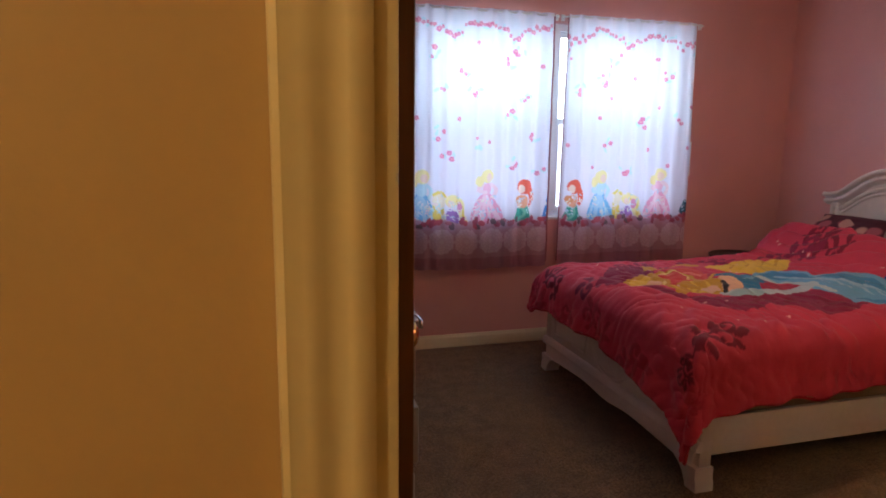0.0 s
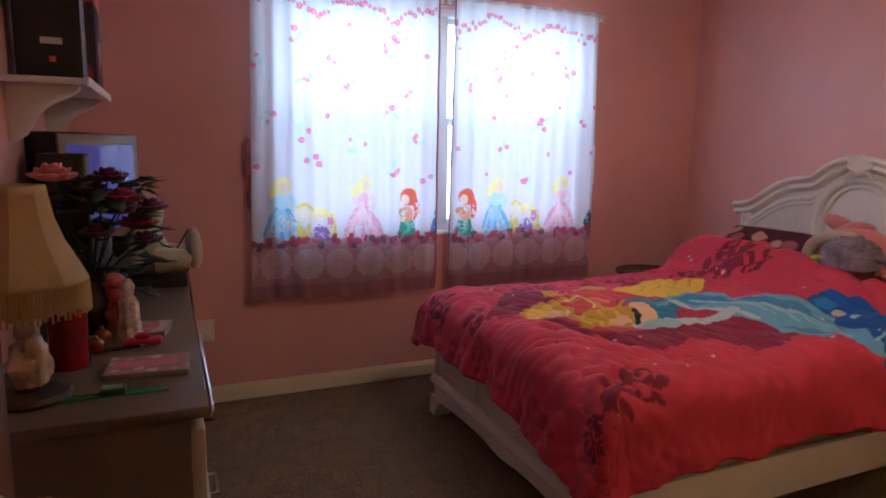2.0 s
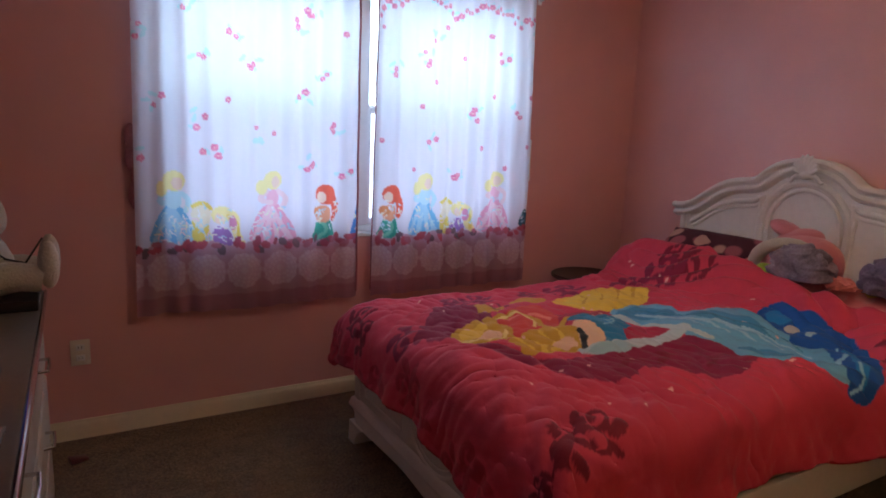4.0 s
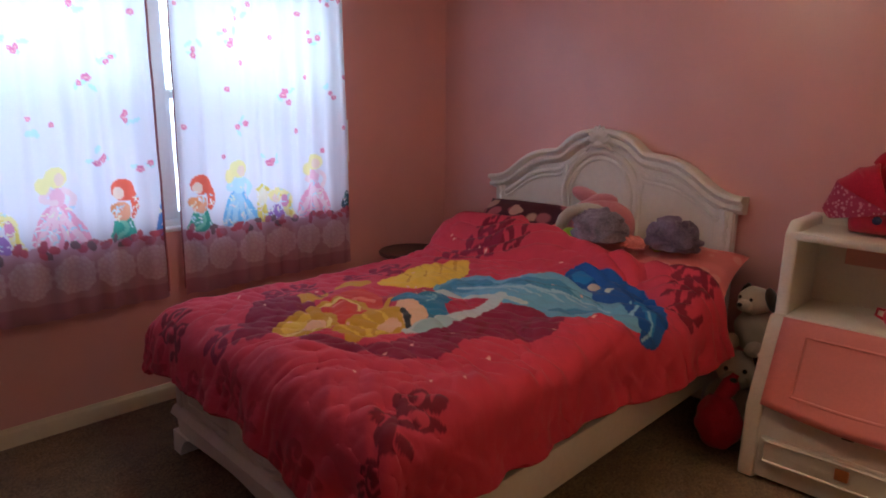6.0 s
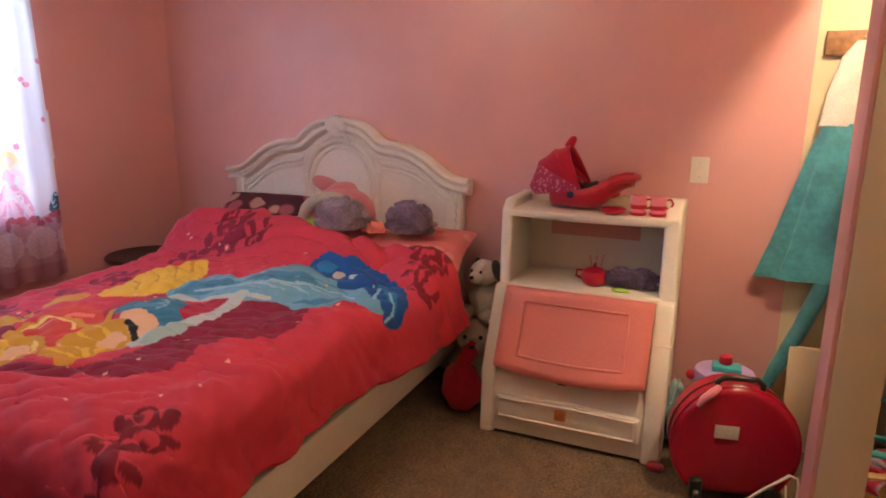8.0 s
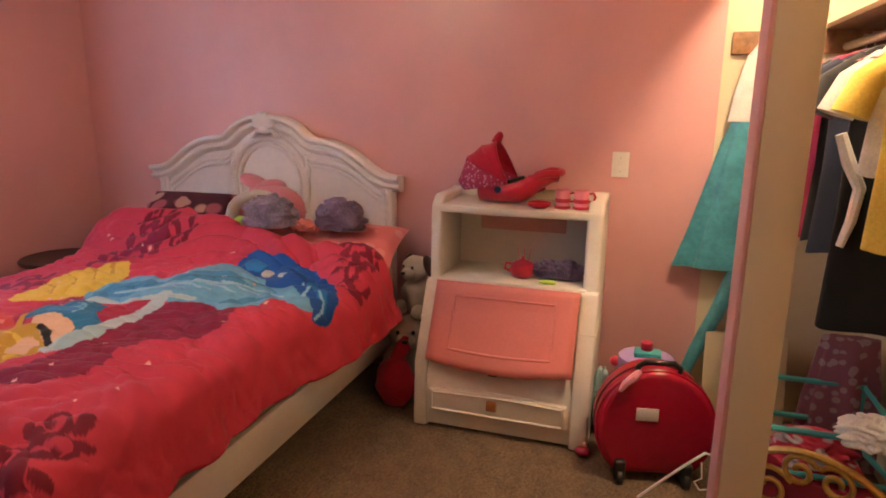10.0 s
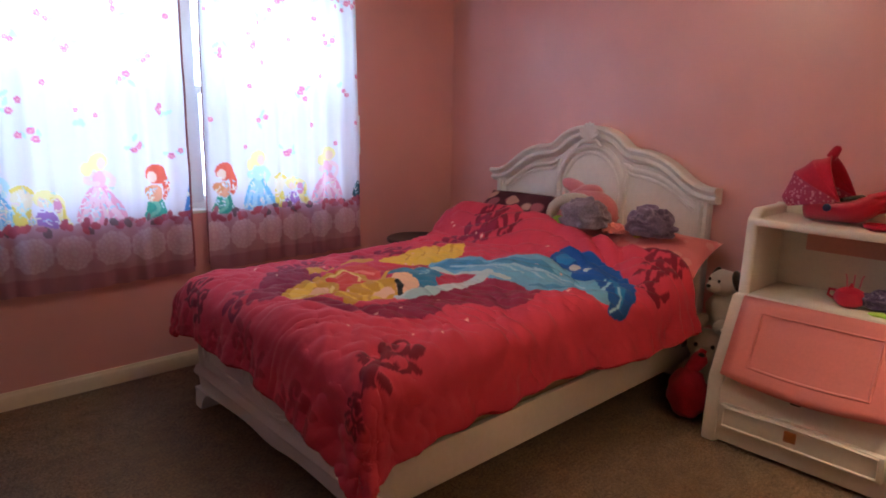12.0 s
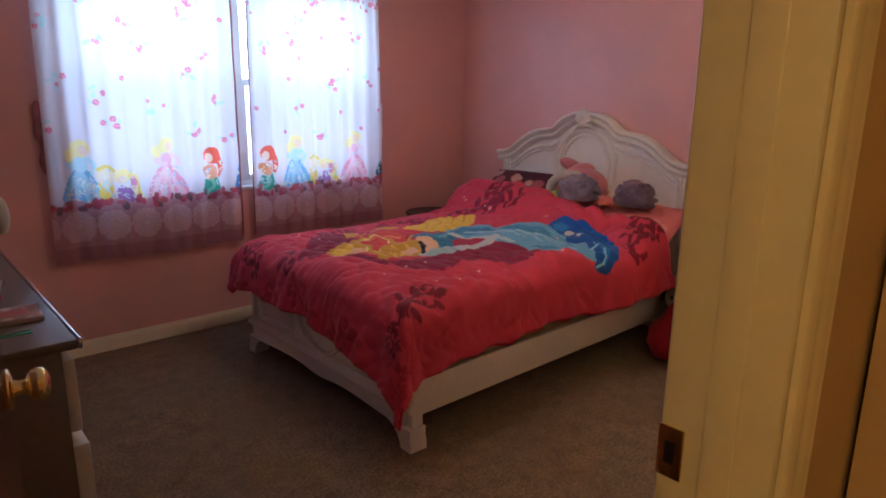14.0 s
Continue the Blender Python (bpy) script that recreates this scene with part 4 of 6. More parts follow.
def comforter():
    XE, YL, R = 1.800, 3.60, 0.10       # where the top bends down at the foot and at both sides
    nu, nv = 430, 380
    flat, verts = [], []
    for i in range(nu + 1):
        for j in range(nv + 1):
            q = j / nv
            # q runs from the window side to the room side
            foot = 0.290 + 0.05 * q + 0.125 * smooth(q, 0.45, 1.0) ** 1.4 + 0.010 * math.sin(q * 23)
            head = 3.50 + 0.05 * math.sin(q * 7) - 0.06 * q
            u = head - (head - (XE - foot)) * i / nu
            YR = 2.275 - 0.13 * smooth(u, 2.6, 3.3)
            side = 0.315 + 0.010 * math.sin(u * 9) + 0.006 * math.sin(u * 31) + 0.05 * smooth(u, 2.2, 1.75) - 0.03 * smooth(u, 3.2, 3.6)
            v = (YL + 0.28) - (YL + 0.28 - (YR - side)) * q
            ox, dx = bend(XE - u, R)
            oyr, dyr = bend(YR - v, R, 1.45)
            oyl, dyl = bend(v - YL, R, 1.2)
            x = max(u, XE) - ox
            y = min(max(v, YR), YL) - oyr + oyl
            dy = dyr + dyl
            top = 0.640 + 0.028 * math.sin(math.pi * min(1, max(0, (v - YR) / (YL - YR)))) + 0.02 * smooth(u, 2.5, 3.1)
            top += 0.15 * smooth(u, 3.18, 3.44) * (0.80 + 0.35 * smooth(v, 2.5, 3.3)) * smooth(v, YR - 0.22, YR + 0.12)
            drop = max(dx, dy) + 0.28 * min(dx, dy)
            # soft quilted swells, long pulls off the edges, and small puckers
            n1 = noise.noise((u * 2.3, v * 3.1, 0.3))
            puff = 0.026 * n1 + 0.040 * ridge(u * 2.2 + v * 1.2, v * 2.6 - u * 1.2, 4.1) + 0.010 * ridge(u * 7.0 - v * 3.0, v * 4.0 + u * 2.5, 8.7)
            w = noise.noise((u * 1.5, v * 1.5, 6.6)) * 2.0
            near_side, near_foot, near_head = smooth(v, 2.75, 2.25), smooth(u, 2.35, 1.85), smooth(u, 2.9, 3.25)
            puff += 0.018 * ridge(u * 7.0 + v * 2.5 + w, v * 1.3 - w, 3.3) * near_side
            puff += 0.012 * ridge(u * 1.6 + w, v * 6.0 + u * 5.0 + w, 5.3) * near_foot
            puff += 0.060 * ridge(u * 9.0 + v * 0.8 + w, v * 1.8 - w, 11.0) * near_head
            puff += 0.006 * ridge(u * 19.0 + v * 9.0, v * 6.0 - u * 3.0, 5.5) + 0.006 * noise.noise((u * 22 + v * 9 + w, v * 7 - u * 4, 1.5)) + 0.0015 * noise.noise((u * 60, v * 60, 2.2))
            puff += 0.006 * ridge(u * 17.0 + v * 6.0 + w, v * 2.4 - w, 7.1) * near_side + 0.004 * ridge(u * 4.0 + w, v * 14.0 + u * 9.0, 9.4) * near_foot
            puff += 0.009 * ridge(u * 10.0 - v * 7.0 + w, v * 3.0 + u * 2.0, 2.9)
            patch = 0.4 + 0.6 * smooth(noise.noise((u * 1.7, v * 2.1, 21.0)), -0.25, 0.25)
            puff -= 0.036 * ridge(u * 8.0 - v * 5.0 + 1.5 * w, v * 2.6 + u * 1.8 + w, 12.9) * patch
            puff -= 0.026 * ridge(u * 14.0 + v * 6.0 + 1.5 * w, v * 3.2 - u * 1.5, 14.2) * near_side + 0.024 * ridge(u * 3.0 + w, v * 13.0 + u * 8.0 + w, 15.2) * near_foot
            puff -= 0.012 * ridge(u * 21.0 + v * 12.0 + 2.0 * w, v * 9.0 - u * 7.0, 17.5) * (1.3 - patch)
            hang = smooth(drop, 0.05, 0.2)
            wave = 0.012 * math.sin(v * 21 + 2.5 * n1) * hang * smooth(XE - u, 0, 0.15) + 0.008 * math.sin(u * 17 + 3 * n1) * hang * smooth(YR - v, 0, 0.12)
            z = top - drop + puff * (1 - 0.75 * hang)
            x -= (puff * 0.6 + wave) * smooth(XE - u, 0.02, 0.09) * hang
            y -= (puff * 0.5 + wave) * smooth(YR - v, 0.02, 0.09) * hang
            y += (puff * 0.8) * smooth(v - YL, 0.02, 0.09) * hang
            verts.append((x, y, z))
            flat.append((u, v))
    k = nv + 1
    faces = [(i * k + j, i * k + j + 1, (i + 1) * k + j + 1, (i + 1) * k + j) for i in range(nu) for j in range(nv)]
    edge = [i * k for i in range(0, nu, 2)] + [nu * k + j for j in range(0, nv, 2)] + [i * k + nv for i in range(nu, 0, -2)] + [j for j in range(nv, 0, -2)]
    hem = [Vector(verts[e]) - Vector((0, 0, 0.008)) for e in edge]
    me = bpy.data.meshes.new("quilted_panel")
    me.from_pydata(verts, [], faces)
    flat = np.array(flat)
    comforter_print(flat[:, 0], flat[:, 1]).lay(me)
    me.materials.append(printed_cloth("printed_comforter"))
    me.shade_smooth()
    ob = thing("comforter", (2.6, 2.9, 0.6), "rumpled red printed comforter spread over the bed", "comforter")
    inv = ob.matrix_world.inverted()
    panel = new("quilted_panel", me)
    panel.parent, panel.matrix_parent_inverse = ob, inv
    md = panel.modifiers.new("thickness", "SOLIDIFY")
    md.thickness, md.offset = 0.022, -1.0
    part("hem_binding", tube(hem, 0.007, 6, True), cloth_plain("red_binding", (0.50, 0.030, 0.055)), ob).matrix_parent_inverse = inv
    return ob


def cloth_plain(name, colour):
    return paint(name, colour, 0.85, 0.2, 6.0, 120.0, 0.3, 0.003, spec=0.2)


comforter()

# ---- toy storage chest ----
IVORY = paint("ivory_moulded_plastic", (0.80, 0.75, 0.66), 0.38, 0.05, 3.0, 80.0, 0.08)
CORAL = paint("coral_moulded_plastic", (0.72, 0.22, 0.20), 0.36, 0.05, 3.0, 80.0, 0.08)
chest = thing("toy_chest", (3.62, 1.505, 0), "ivory plastic toy chest with open shelf and coral lid", "toy chest")
Y0, Y1 = 1.10, 1.87
cinv = chest.matrix_world.inverted()


def chest_part(name, bm, m=None, parent=None, label="", sm=40):
    ob = part(name, bm, m or IVORY, parent or chest, label, sm)
    ob.matrix_parent_inverse = cinv if parent is None else Matrix()
    return ob


side = [(3.335, 0.0), (3.335, 0.06), (3.355, 0.30), (3.385, 0.36), (3.50, 0.60), (3.535, 0.64), (3.545, 0.985), (3.60, 1.03), (3.88, 1.03), (3.89, 0.0)]
low = [(3.331, 0.012), (3.338, 0.25), (3.375, 0.32), (3.50, 0.585), (3.50, 0.60), (3.88, 0.60), (3.88, 0.012)]
body = chest_part("lower_body", slab(low, Y0 + 0.04, Y1 - 0.04, "xz", 0.012))
for y0, y1, s in ((Y0, Y0 + 0.068, -1), (Y1 - 0.052, Y1, 1)):
    chest_part("side_panel", slab(side, y0, y1, "xz", 0.014, 3))
    shoulder = [(3.322, 0.0), (3.322, 0.06), (3.336, 0.30), (3.362, 0.36), (3.480, 0.615), (3.500, 0.645), (3.62, 0.645), (3.62, 0.0)]
    chest_part("shoulder_block", slab(shoulder, y0 - 0.005, y1 + 0.005, "xz", 0.010, 3))
    chest_part("side_step", box((3.42, y0 - 0.010, 0.478), (3.63, y1 + 0.010, 0.492), 0.004))
chest_part("shelf_floor", box((3.515, Y0 + 0.05, 0.60), (3.875, Y1 - 0.05, 0.655), 0.012))
chest_part("back_panel", box((3.855, Y0 + 0.05, 0.65), (3.885, Y1 - 0.05, 0.99), 0.006))
chest_part("back_slot", box((3.846, 1.29, 0.83), (3.8555, 1.71, 0.915), 0.008, 3), paint("faded_coral_plastic", (0.66, 0.34, 0.28), 0.4, 0.05), label="coral oblong inset in the back panel")
arc = [(3.55 - 0.035 * math.sin(math.pi * i / 16), Y0 + (Y1 - Y0) * i / 16) for i in range(17)] + [(3.885, Y1), (3.885, Y0)]
chest_part("top_shelf", slab(arc, 0.955, 0.99, "xy", 0.010))
for lo, hi in (((3.86, Y0, 0.985), (3.888, Y1, 1.035)),):
    chest_part("back_lip", box(lo, hi, 0.010, 3))
# coral lid, sloping, bowed at the front
bm = bmesh.new()
rows = []
for i in range(13):
    s = i / 12
    row = []
    for j in range(17):
        q = j / 16
        bow = 0.030 * math.sin(math.pi * q) * smooth(s, 0.6, 1.0)
        x = 3.515 - 0.165 * s - bow * 0.5
        z = 0.634 - 0.322 * s - bow * 0.9
        panel = 0.006 if 0.16 < q < 0.84 and 0.2 < s < 0.8 else 0.0
        row.append(bm.verts.new((x - 0.022 + panel * 0.8, Y0 + 0.072 + (Y1 - Y0 - 0.130) * q, z + 0.010 - panel * 0.5)))
    rows.append(row)
for a, b in zip(rows, rows[1:]):
    for j in range(16):
        bm.faces.new((a[j], a[j + 1], b[j + 1], b[j]))
lid = chest_part("lid", bm, CORAL, label="coral pink sloping lid with a recessed panel")
md = lid.modifiers.new("thickness", "SOLIDIFY")
md.thickness, md.offset = 0.026, -1



def lid_point(q, sl):
    bow = 0.030 * math.sin(math.pi * q) * smooth(sl, 0.6, 1.0)
    return (3.515 - 0.165 * sl - bow * 0.5 - 0.044, Y0 + 0.072 + (Y1 - Y0 - 0.130) * q, 0.634 - 0.322 * sl - bow * 0.9 + 0.0225)


ring = [lid_point(0.15 + 0.7 * k / 12, 0.18) for k in range(13)] + [lid_point(0.85, 0.18 + 0.64 * k / 8) for k in range(1, 9)] + [lid_point(0.85 - 0.7 * k / 12, 0.82) for k in range(1, 13)] + [lid_point(0.15, 0.82 - 0.64 * k / 8) for k in range(1, 8)]
chest_part("panel_ridge", tube(ring, 0.006, 6, True), CORAL, lid)
chest_part("finger_grip", box((3.322, 1.49, 0.284), (3.336, 1.53, 0.292), 0.004), DARK, lid)
for y0, y1 in ((Y0 + 0.084, Y1 - 0.070),):
    ring = [(y0, 0.085), (y1, 0.085), (y1, 0.195), (y0 + (y1 - y0) * 0.5, 0.205), (y0, 0.195)]
    chest_part("drawer_panel", slab(ring, 3.312, 3.352, "yz", 0.010))
    groove = [(3.3105, y0 + 0.02, 0.100), (3.3105, y1 - 0.02, 0.100), (3.3105, y1 - 0.02, 0.182), (3.3105, (y0 + y1) / 2, 0.190), (3.3105, y0 + 0.02, 0.182)]
    chest_part("drawer_ridge", tube(groove, 0.006, 6, True))
chest_part("maker_badge", box((3.303, 1.485, 0.128), (3.3145, 1.532, 0.175), 0.005), paint("bronze_badge", (0.38, 0.13, 0.04), 0.4), label="small square bronze-coloured badge")
for y in (Y0 + 0.03, Y1 - 0.03):
    chest_part("foot", box((3.34, y - 0.03, 0.0), (3.86, y + 0.03, 0.02), 0.005))

# ---- dresser ----
LAM = paint("grey_brown_laminate", (0.125, 0.09, 0.068), 0.30, 0.12, 2.5, 50, 0.06)
DFRONT = paint("pale_drawer_front", (0.46, 0.40, 0.33), 0.35, 0.08, 2.5, 50, 0.06)
CHROME = paint("chrome_edge", (0.72, 0.70, 0.68), 0.18, 0.05, metal=1.0)
DY0, DY1, DXF, DH = 2.125, 3.66, 0.585, 0.815
dresser = thing("dresser", (0.36, (DY0 + DY1) / 2, 0), "low grey-brown laminate dresser with pale drawers along the wall", "dresser")
dinv = dresser.matrix_world.inverted()


def dr_part(name, bm, m, parent=None, label=""):
    ob = part(name, bm, m, parent or dresser, label)
    ob.matrix_parent_inverse = dinv if parent is None else Matrix()
    return ob


dr_part("carcass", box((XL + 0.012, DY0 + 0.012, 0.0), (DXF - 0.045, DY1 - 0.012, DH - 0.028), 0.003), LAM)
dr_part("top", box((XL + 0.012, DY0, DH - 0.028), (DXF - 0.006, DY1, DH), 0.006), LAM)
dr_part("edge_strip", box((DXF - 0.007, DY0, DH - 0.030), (DXF + 0.004, DY1, DH + 0.001), 0.005), CHROME, label="shiny metal front edge")
for r in range(3):
    z0 = 0.06 + r * 0.245
    for c in range(2):
        y0 = DY0 + 0.02 + c * (DY1 - DY0 - 0.03) / 2
        y1 = y0 + (DY1 - DY0 - 0.05) / 2
        out = 0.012 if (r, c) == (1, 0) else 0.0
        dw = dr_part("drawer", box((DXF - 0.046, y0, z0), (DXF - 0.016 + out, y1, z0 + 0.205), 0.005), DFRONT)
        ym = (y0 + y1) / 2
        bar = tube([(DXF - 0.016 + out, ym - 0.06, z0 + 0.12), (DXF + 0.010 + out, ym - 0.055, z0 + 0.12), (DXF + 0.012 + out, ym, z0 + 0.118), (DXF + 0.010 + out, ym + 0.055, z0 + 0.12), (DXF - 0.016 + out, ym + 0.06, z0 + 0.12)], 0.005, 8)
        dr_part("handle", bar, CHROME, dw, "bright metal bar handle")

# ---- lamps' fittings ----
OPAL = Tree("lit_opal_glass").out(Base_Color=(0.9, 0.85, 0.75), Roughness=0.4, Emission_Color=(1.0, 0.72, 0.42), Emission_Strength=2.0)
for name, place, label, cat in (("closet_lamp", (2.95, 0.42, TOP), "bare warm bulb in a white ceiling holder inside the closet", "ceiling lamp"),
                                ("hall_lamp", (-0.85, -0.35, TOP), "warm bulb in a white ceiling holder in the hall", "ceiling lamp"),
                                ("ceiling_lamp", (2.25, 2.4, TOP), "small lit ceiling lamp in the middle of the ceiling", "ceiling lamp")):
    l = thing(name, place, label, cat)
    part("holder", lathe([(0.06, 0.0), (0.058, -0.012), (0.03, -0.02), (0.022, -0.05), (0.021, -0.06)]), VINYL, l)
    part("socket", lathe([(0.018, -0.06), (0.020, -0.064), (0.014, -0.075)]), OPAL, l)

# ---- switch and outlet ----
sw = thing("light_switch", (XR, 1.064, 1.165), "ivory toggle light switch plate on the pink wall", "light switch")
part("plate", box((-0.007, -0.0385, -0.0585), (0.0, 0.0385, 0.0585), 0.003), IVORY, sw)
part("toggle", box((-0.018, -0.005, -0.004), (-0.006, 0.005, 0.012), 0.002), IVORY, sw)
for z in (-0.03, 0.03):
    part("screw", lathe([(0.003, 0), (0.003, 0.001)], m=pose(-0.0068, 0, z, 0, -90, 0), n=10), STEEL, sw)
ou = thing("wall_outlet", (0.675, YW, 0.40), "ivory electrical outlet plate on the wall beside the dresser", "outlet")
part("plate", box((-0.0385, -0.006, -0.0585), (0.0385, 0.0, 0.0585), 0.003), IVORY, ou)
for z in (-0.024, 0.024):
    sk = part("socket", box((-0.017, -0.0085, z - 0.014), (0.017, -0.0055, z + 0.014), 0.005), VINYL, ou)
    for x in (-0.006, 0.006):
        part("slot", box((x - 0.001, -0.0095, z - 0.004), (x + 0.001, -0.0082, z + 0.006)), DARK, sk)

# ---- soft things ----


def fur(name, colour, vary=0.12):
    return paint(name, colour, 0.95, vary, 6.0, 160.0, 0.8, 0.006, spec=0.15, sheen=0.4)


def cloth(name, colour, vary=0.16, rough=0.9):
    return paint(name, colour, rough, vary, 7.0, 140.0, 0.35, 0.003, spec=0.2, sheen=0.2)


WHITE_FUR, PINK_FUR, GREY_LILAC = fur("white_plush", (0.52, 0.46, 0.38)), fur("pink_plush", (0.64, 0.22, 0.26)), cloth("grey_lilac_cloth", (0.20, 0.145, 0.23), 0.35)
DARK_FUR, RED_CLOTH = fur("dark_brown_plush", (0.05, 0.032, 0.025)), cloth("red_cloth", (0.52, 0.02, 0.05))
SALMON, LIME, BLACK_CLOTH = cloth("salmon_cotton", (0.80, 0.26, 0.24)), cloth("lime_felt", (0.45, 0.72, 0.10)), cloth("black_cloth", (0.012, 0.012, 0.014))


def pillow_mesh(sx, sy, sz, seed, wrinkle=0.012):
    """A stuffed cushion with pinched corners, lying flat round the origin."""
    bm = bmesh.new()
    n = 28
    layers = []
    for s in (1, -1):
        g = []
        for i in range(n + 1):
            r = []
            for j in range(n + 1):
                a, b = -1 + 2 * i / n, -1 + 2 * j / n
                fat = max(0.0, (1 - a * a)) ** 0.45 * max(0.0, (1 - b * b)) ** 0.45
                pull = 1 - 0.06 * (1 - a * a) * abs(b) - 0.06 * (1 - b * b) * abs(a)
                w = wrinkle * (noise.noise((a * 3, b * 3, seed)) + 0.6 * noise.noise((a * 9, b * 9, seed + s)))
                r.append(bm.verts.new((a * sx / 2 * pull, b * sy / 2 * pull, s * (fat * sz / 2 + w * fat))))
            g.append(r)
        layers.append(g)
        for i in range(n):
            for j in range(n):
                bm.faces.new((g[i][j], g[i + 1][j], g[i + 1][j + 1], g[i][j + 1]))
    bmesh.ops.remove_doubles(bm, verts=bm.verts, dist=0.0005)
    return bm


def pillow(m, size, material, label, seed):
    ob = obj("pillow", pillow_mesh(*size, seed), material, None, "", 60)
    ob.matrix_world = m
    return tagged(ob, label, "pillow", "pillows on the bed")


def print_dots(name, base, spot, scale=16.0, spot2=None):
    t = Tree(name)
    p = t.coords()
    v = t.t.nodes.new("ShaderNodeTexVoronoi")
    v.inputs["Scale"].default_value = scale
    t.put(v.inputs["Vector"], p)
    pick = t.split(v.outputs["Color"])
    near = t.ramp(v.outputs["Distance"], 0.5, 0.36)
    col = t.mix(t.m("MULTIPLY", near, t.m("GREATER_THAN", pick[0], 0.35)), base, spot)
    if spot2:
        col = t.mix(t.m("MULTIPLY", near, t.m("LESS_THAN", pick[1], 0.25)), col, spot2)
    return t.out(Base_Color=col, Roughness=0.9, Normal=t.bump(t.noise(p, 150.0), 0.3, 0.002))


pillow(pose(3.62, 3.30, 0.80, 0, -38, 4), (0.42, 0.60, 0.17), print_dots("dark_floral_cotton", (0.07, 0.012, 0.028), (0.36, 0.10, 0.13), 9.0, (0.50, 0.30, 0.24)), "dark plum pillow with pink blossom print against the headboard", 2.0)
pillow(pose(3.60, 2.92, 0.77, 0, -30, -3), (0.40, 0.55, 0.15), SALMON, "salmon pink cotton pillow half under the comforter", 3.0)
pillow(pose(3.63, 2.37, 0.735, 0, -18, 6), (0.40, 0.60, 0.15), print_dots("salmon_print_cotton", (0.76, 0.22, 0.22), (0.80, 0.32, 0.30), 15.0, (0.80, 0.50, 0.14)), "salmon printed pillow sticking out beside the comforter", 4.0)

plush = thing("plush_toy", (3.60, 2.76, 0.80), "pink and white plush toy propped against the headboard", "plush toy")
bm = bmesh.new()
add_ball(bm, (0, -0.02, 0.09), (0.11, 0.19, 0.135), 28, 18, rough=0.02)
part("head", bm, PINK_FUR, plush)
bm = bmesh.new()
add_ball(bm, (0.02, 0.10, 0.235), (0.055, 0.085, 0.042), 20, 12, turn=(18, 0, 0), rough=0.012)
add_ball(bm, (0.02, 0.03, 0.185), (0.07, 0.12, 0.06), 20, 12, turn=(-18, 0, 0), rough=0.012)
part("hood_ear", bm, PINK_FUR, plush)
bm = bmesh.new()
add_tube(bm, [(-0.060 - 0.035 * math.sin(radians(a + 60)), -0.01 + 0.175 * math.cos(radians(a)), 0.06 + 0.125 * math.sin(radians(a))) for a in range(-40, 131, 17)], [0.014, 0.020, 0.026, 0.030, 0.032, 0.032, 0.030, 0.028, 0.024, 0.018, 0.010], 10)
part("trim", bm, WHITE_FUR, plush, "white plush trim")
part("green_patch", ball((-0.10, 0.10, 0.03), (0.03, 0.05, 0.045), u=14, v=10, rough=0.008), LIME, plush, "lime green felt patch")


def bundle(name, place, radii, material, label, seed, fold=1.0):
    """A crumpled heap of cloth: long folds that meet in deep creases, wound round a lump."""
    bm = bmesh.new()
    rx, ry, rz = radii
    bmesh.ops.create_uvsphere(bm, u_segments=80, v_segments=48, radius=1.0)
    for v in bm.verts:
        d = v.co.copy()
        w = Vector((noise.noise(d * 1.3 + Vector((seed, 0, 0))), noise.noise(d * 1.3 + Vector((0, seed, 5))), noise.noise(d * 1.3 + Vector((3, 0, seed)))))
        q = d + w * 0.8
        deep = abs(noise.noise((q.x * 0.9, q.y * 2.3, q.z * 1.6 + seed)))
        thin = abs(noise.noise((q.x * 1.2 + 4, q.y * 4.0, q.z * 3.0 + seed)))
        grow = 0.80 + fold * (0.60 * min(deep, 0.42) + 0.09 * min(thin, 0.4)) + 0.16 * w.x
        v.co = Vector((d.x * rx, d.y * ry, d.z * rz)) * grow
        v.co.z = max(v.co.z, -0.55 * rz) + 0.45 * rz
    ob = obj(name, bm, material, None, "", 180)
    ob.location = place
    return tagged(ob, label, "clothing")


bundle("folded_garment", (3.49, 2.69, 0.85), (0.09, 0.15, 0.105), cloth("pale_grey_lilac_cloth", (0.28, 0.23, 0.31), 0.35), "crumpled grey and lilac garment in front of the plush toy", 3)
bundle("folded_garment", (3.58, 2.355, 0.84), (0.09, 0.13, 0.095), GREY_LILAC, "crumpled dark lilac garment lying on the pillow", 8)
bundle("cloth_scrap", (3.52, 2.52, 0.83), (0.05, 0.06, 0.035), SALMON, "small salmon cloth scrap on the pillow", 12)

# dark round table between bed and window wall
WENGE = wood_paint("dark_stained_wood", (0.018, 0.009, 0.006), (0.06, 0.028, 0.018), 0.35, 0)
st = thing("side_table", (3.36, 3.90, 0), "dark round wooden side table between bed and window", "side table")
part("top", lathe([(0.0, 0.585), (0.20, 0.585), (0.212, 0.592), (0.214, 0.605), (0.206, 0.612), (0.19, 0.606), (0.0, 0.606)], n=40), WENGE, st)
part("stem", lathe([(0.03, 0.03), (0.028, 0.10), (0.04, 0.2), (0.024, 0.35), (0.03, 0.5), (0.05, 0.585)]), WENGE, st)
part("foot", lathe([(0.15, 0.0), (0.15, 0.02), (0.06, 0.035), (0.03, 0.04)]), WENGE, st)

# plush dogs and red bag between bed and chest


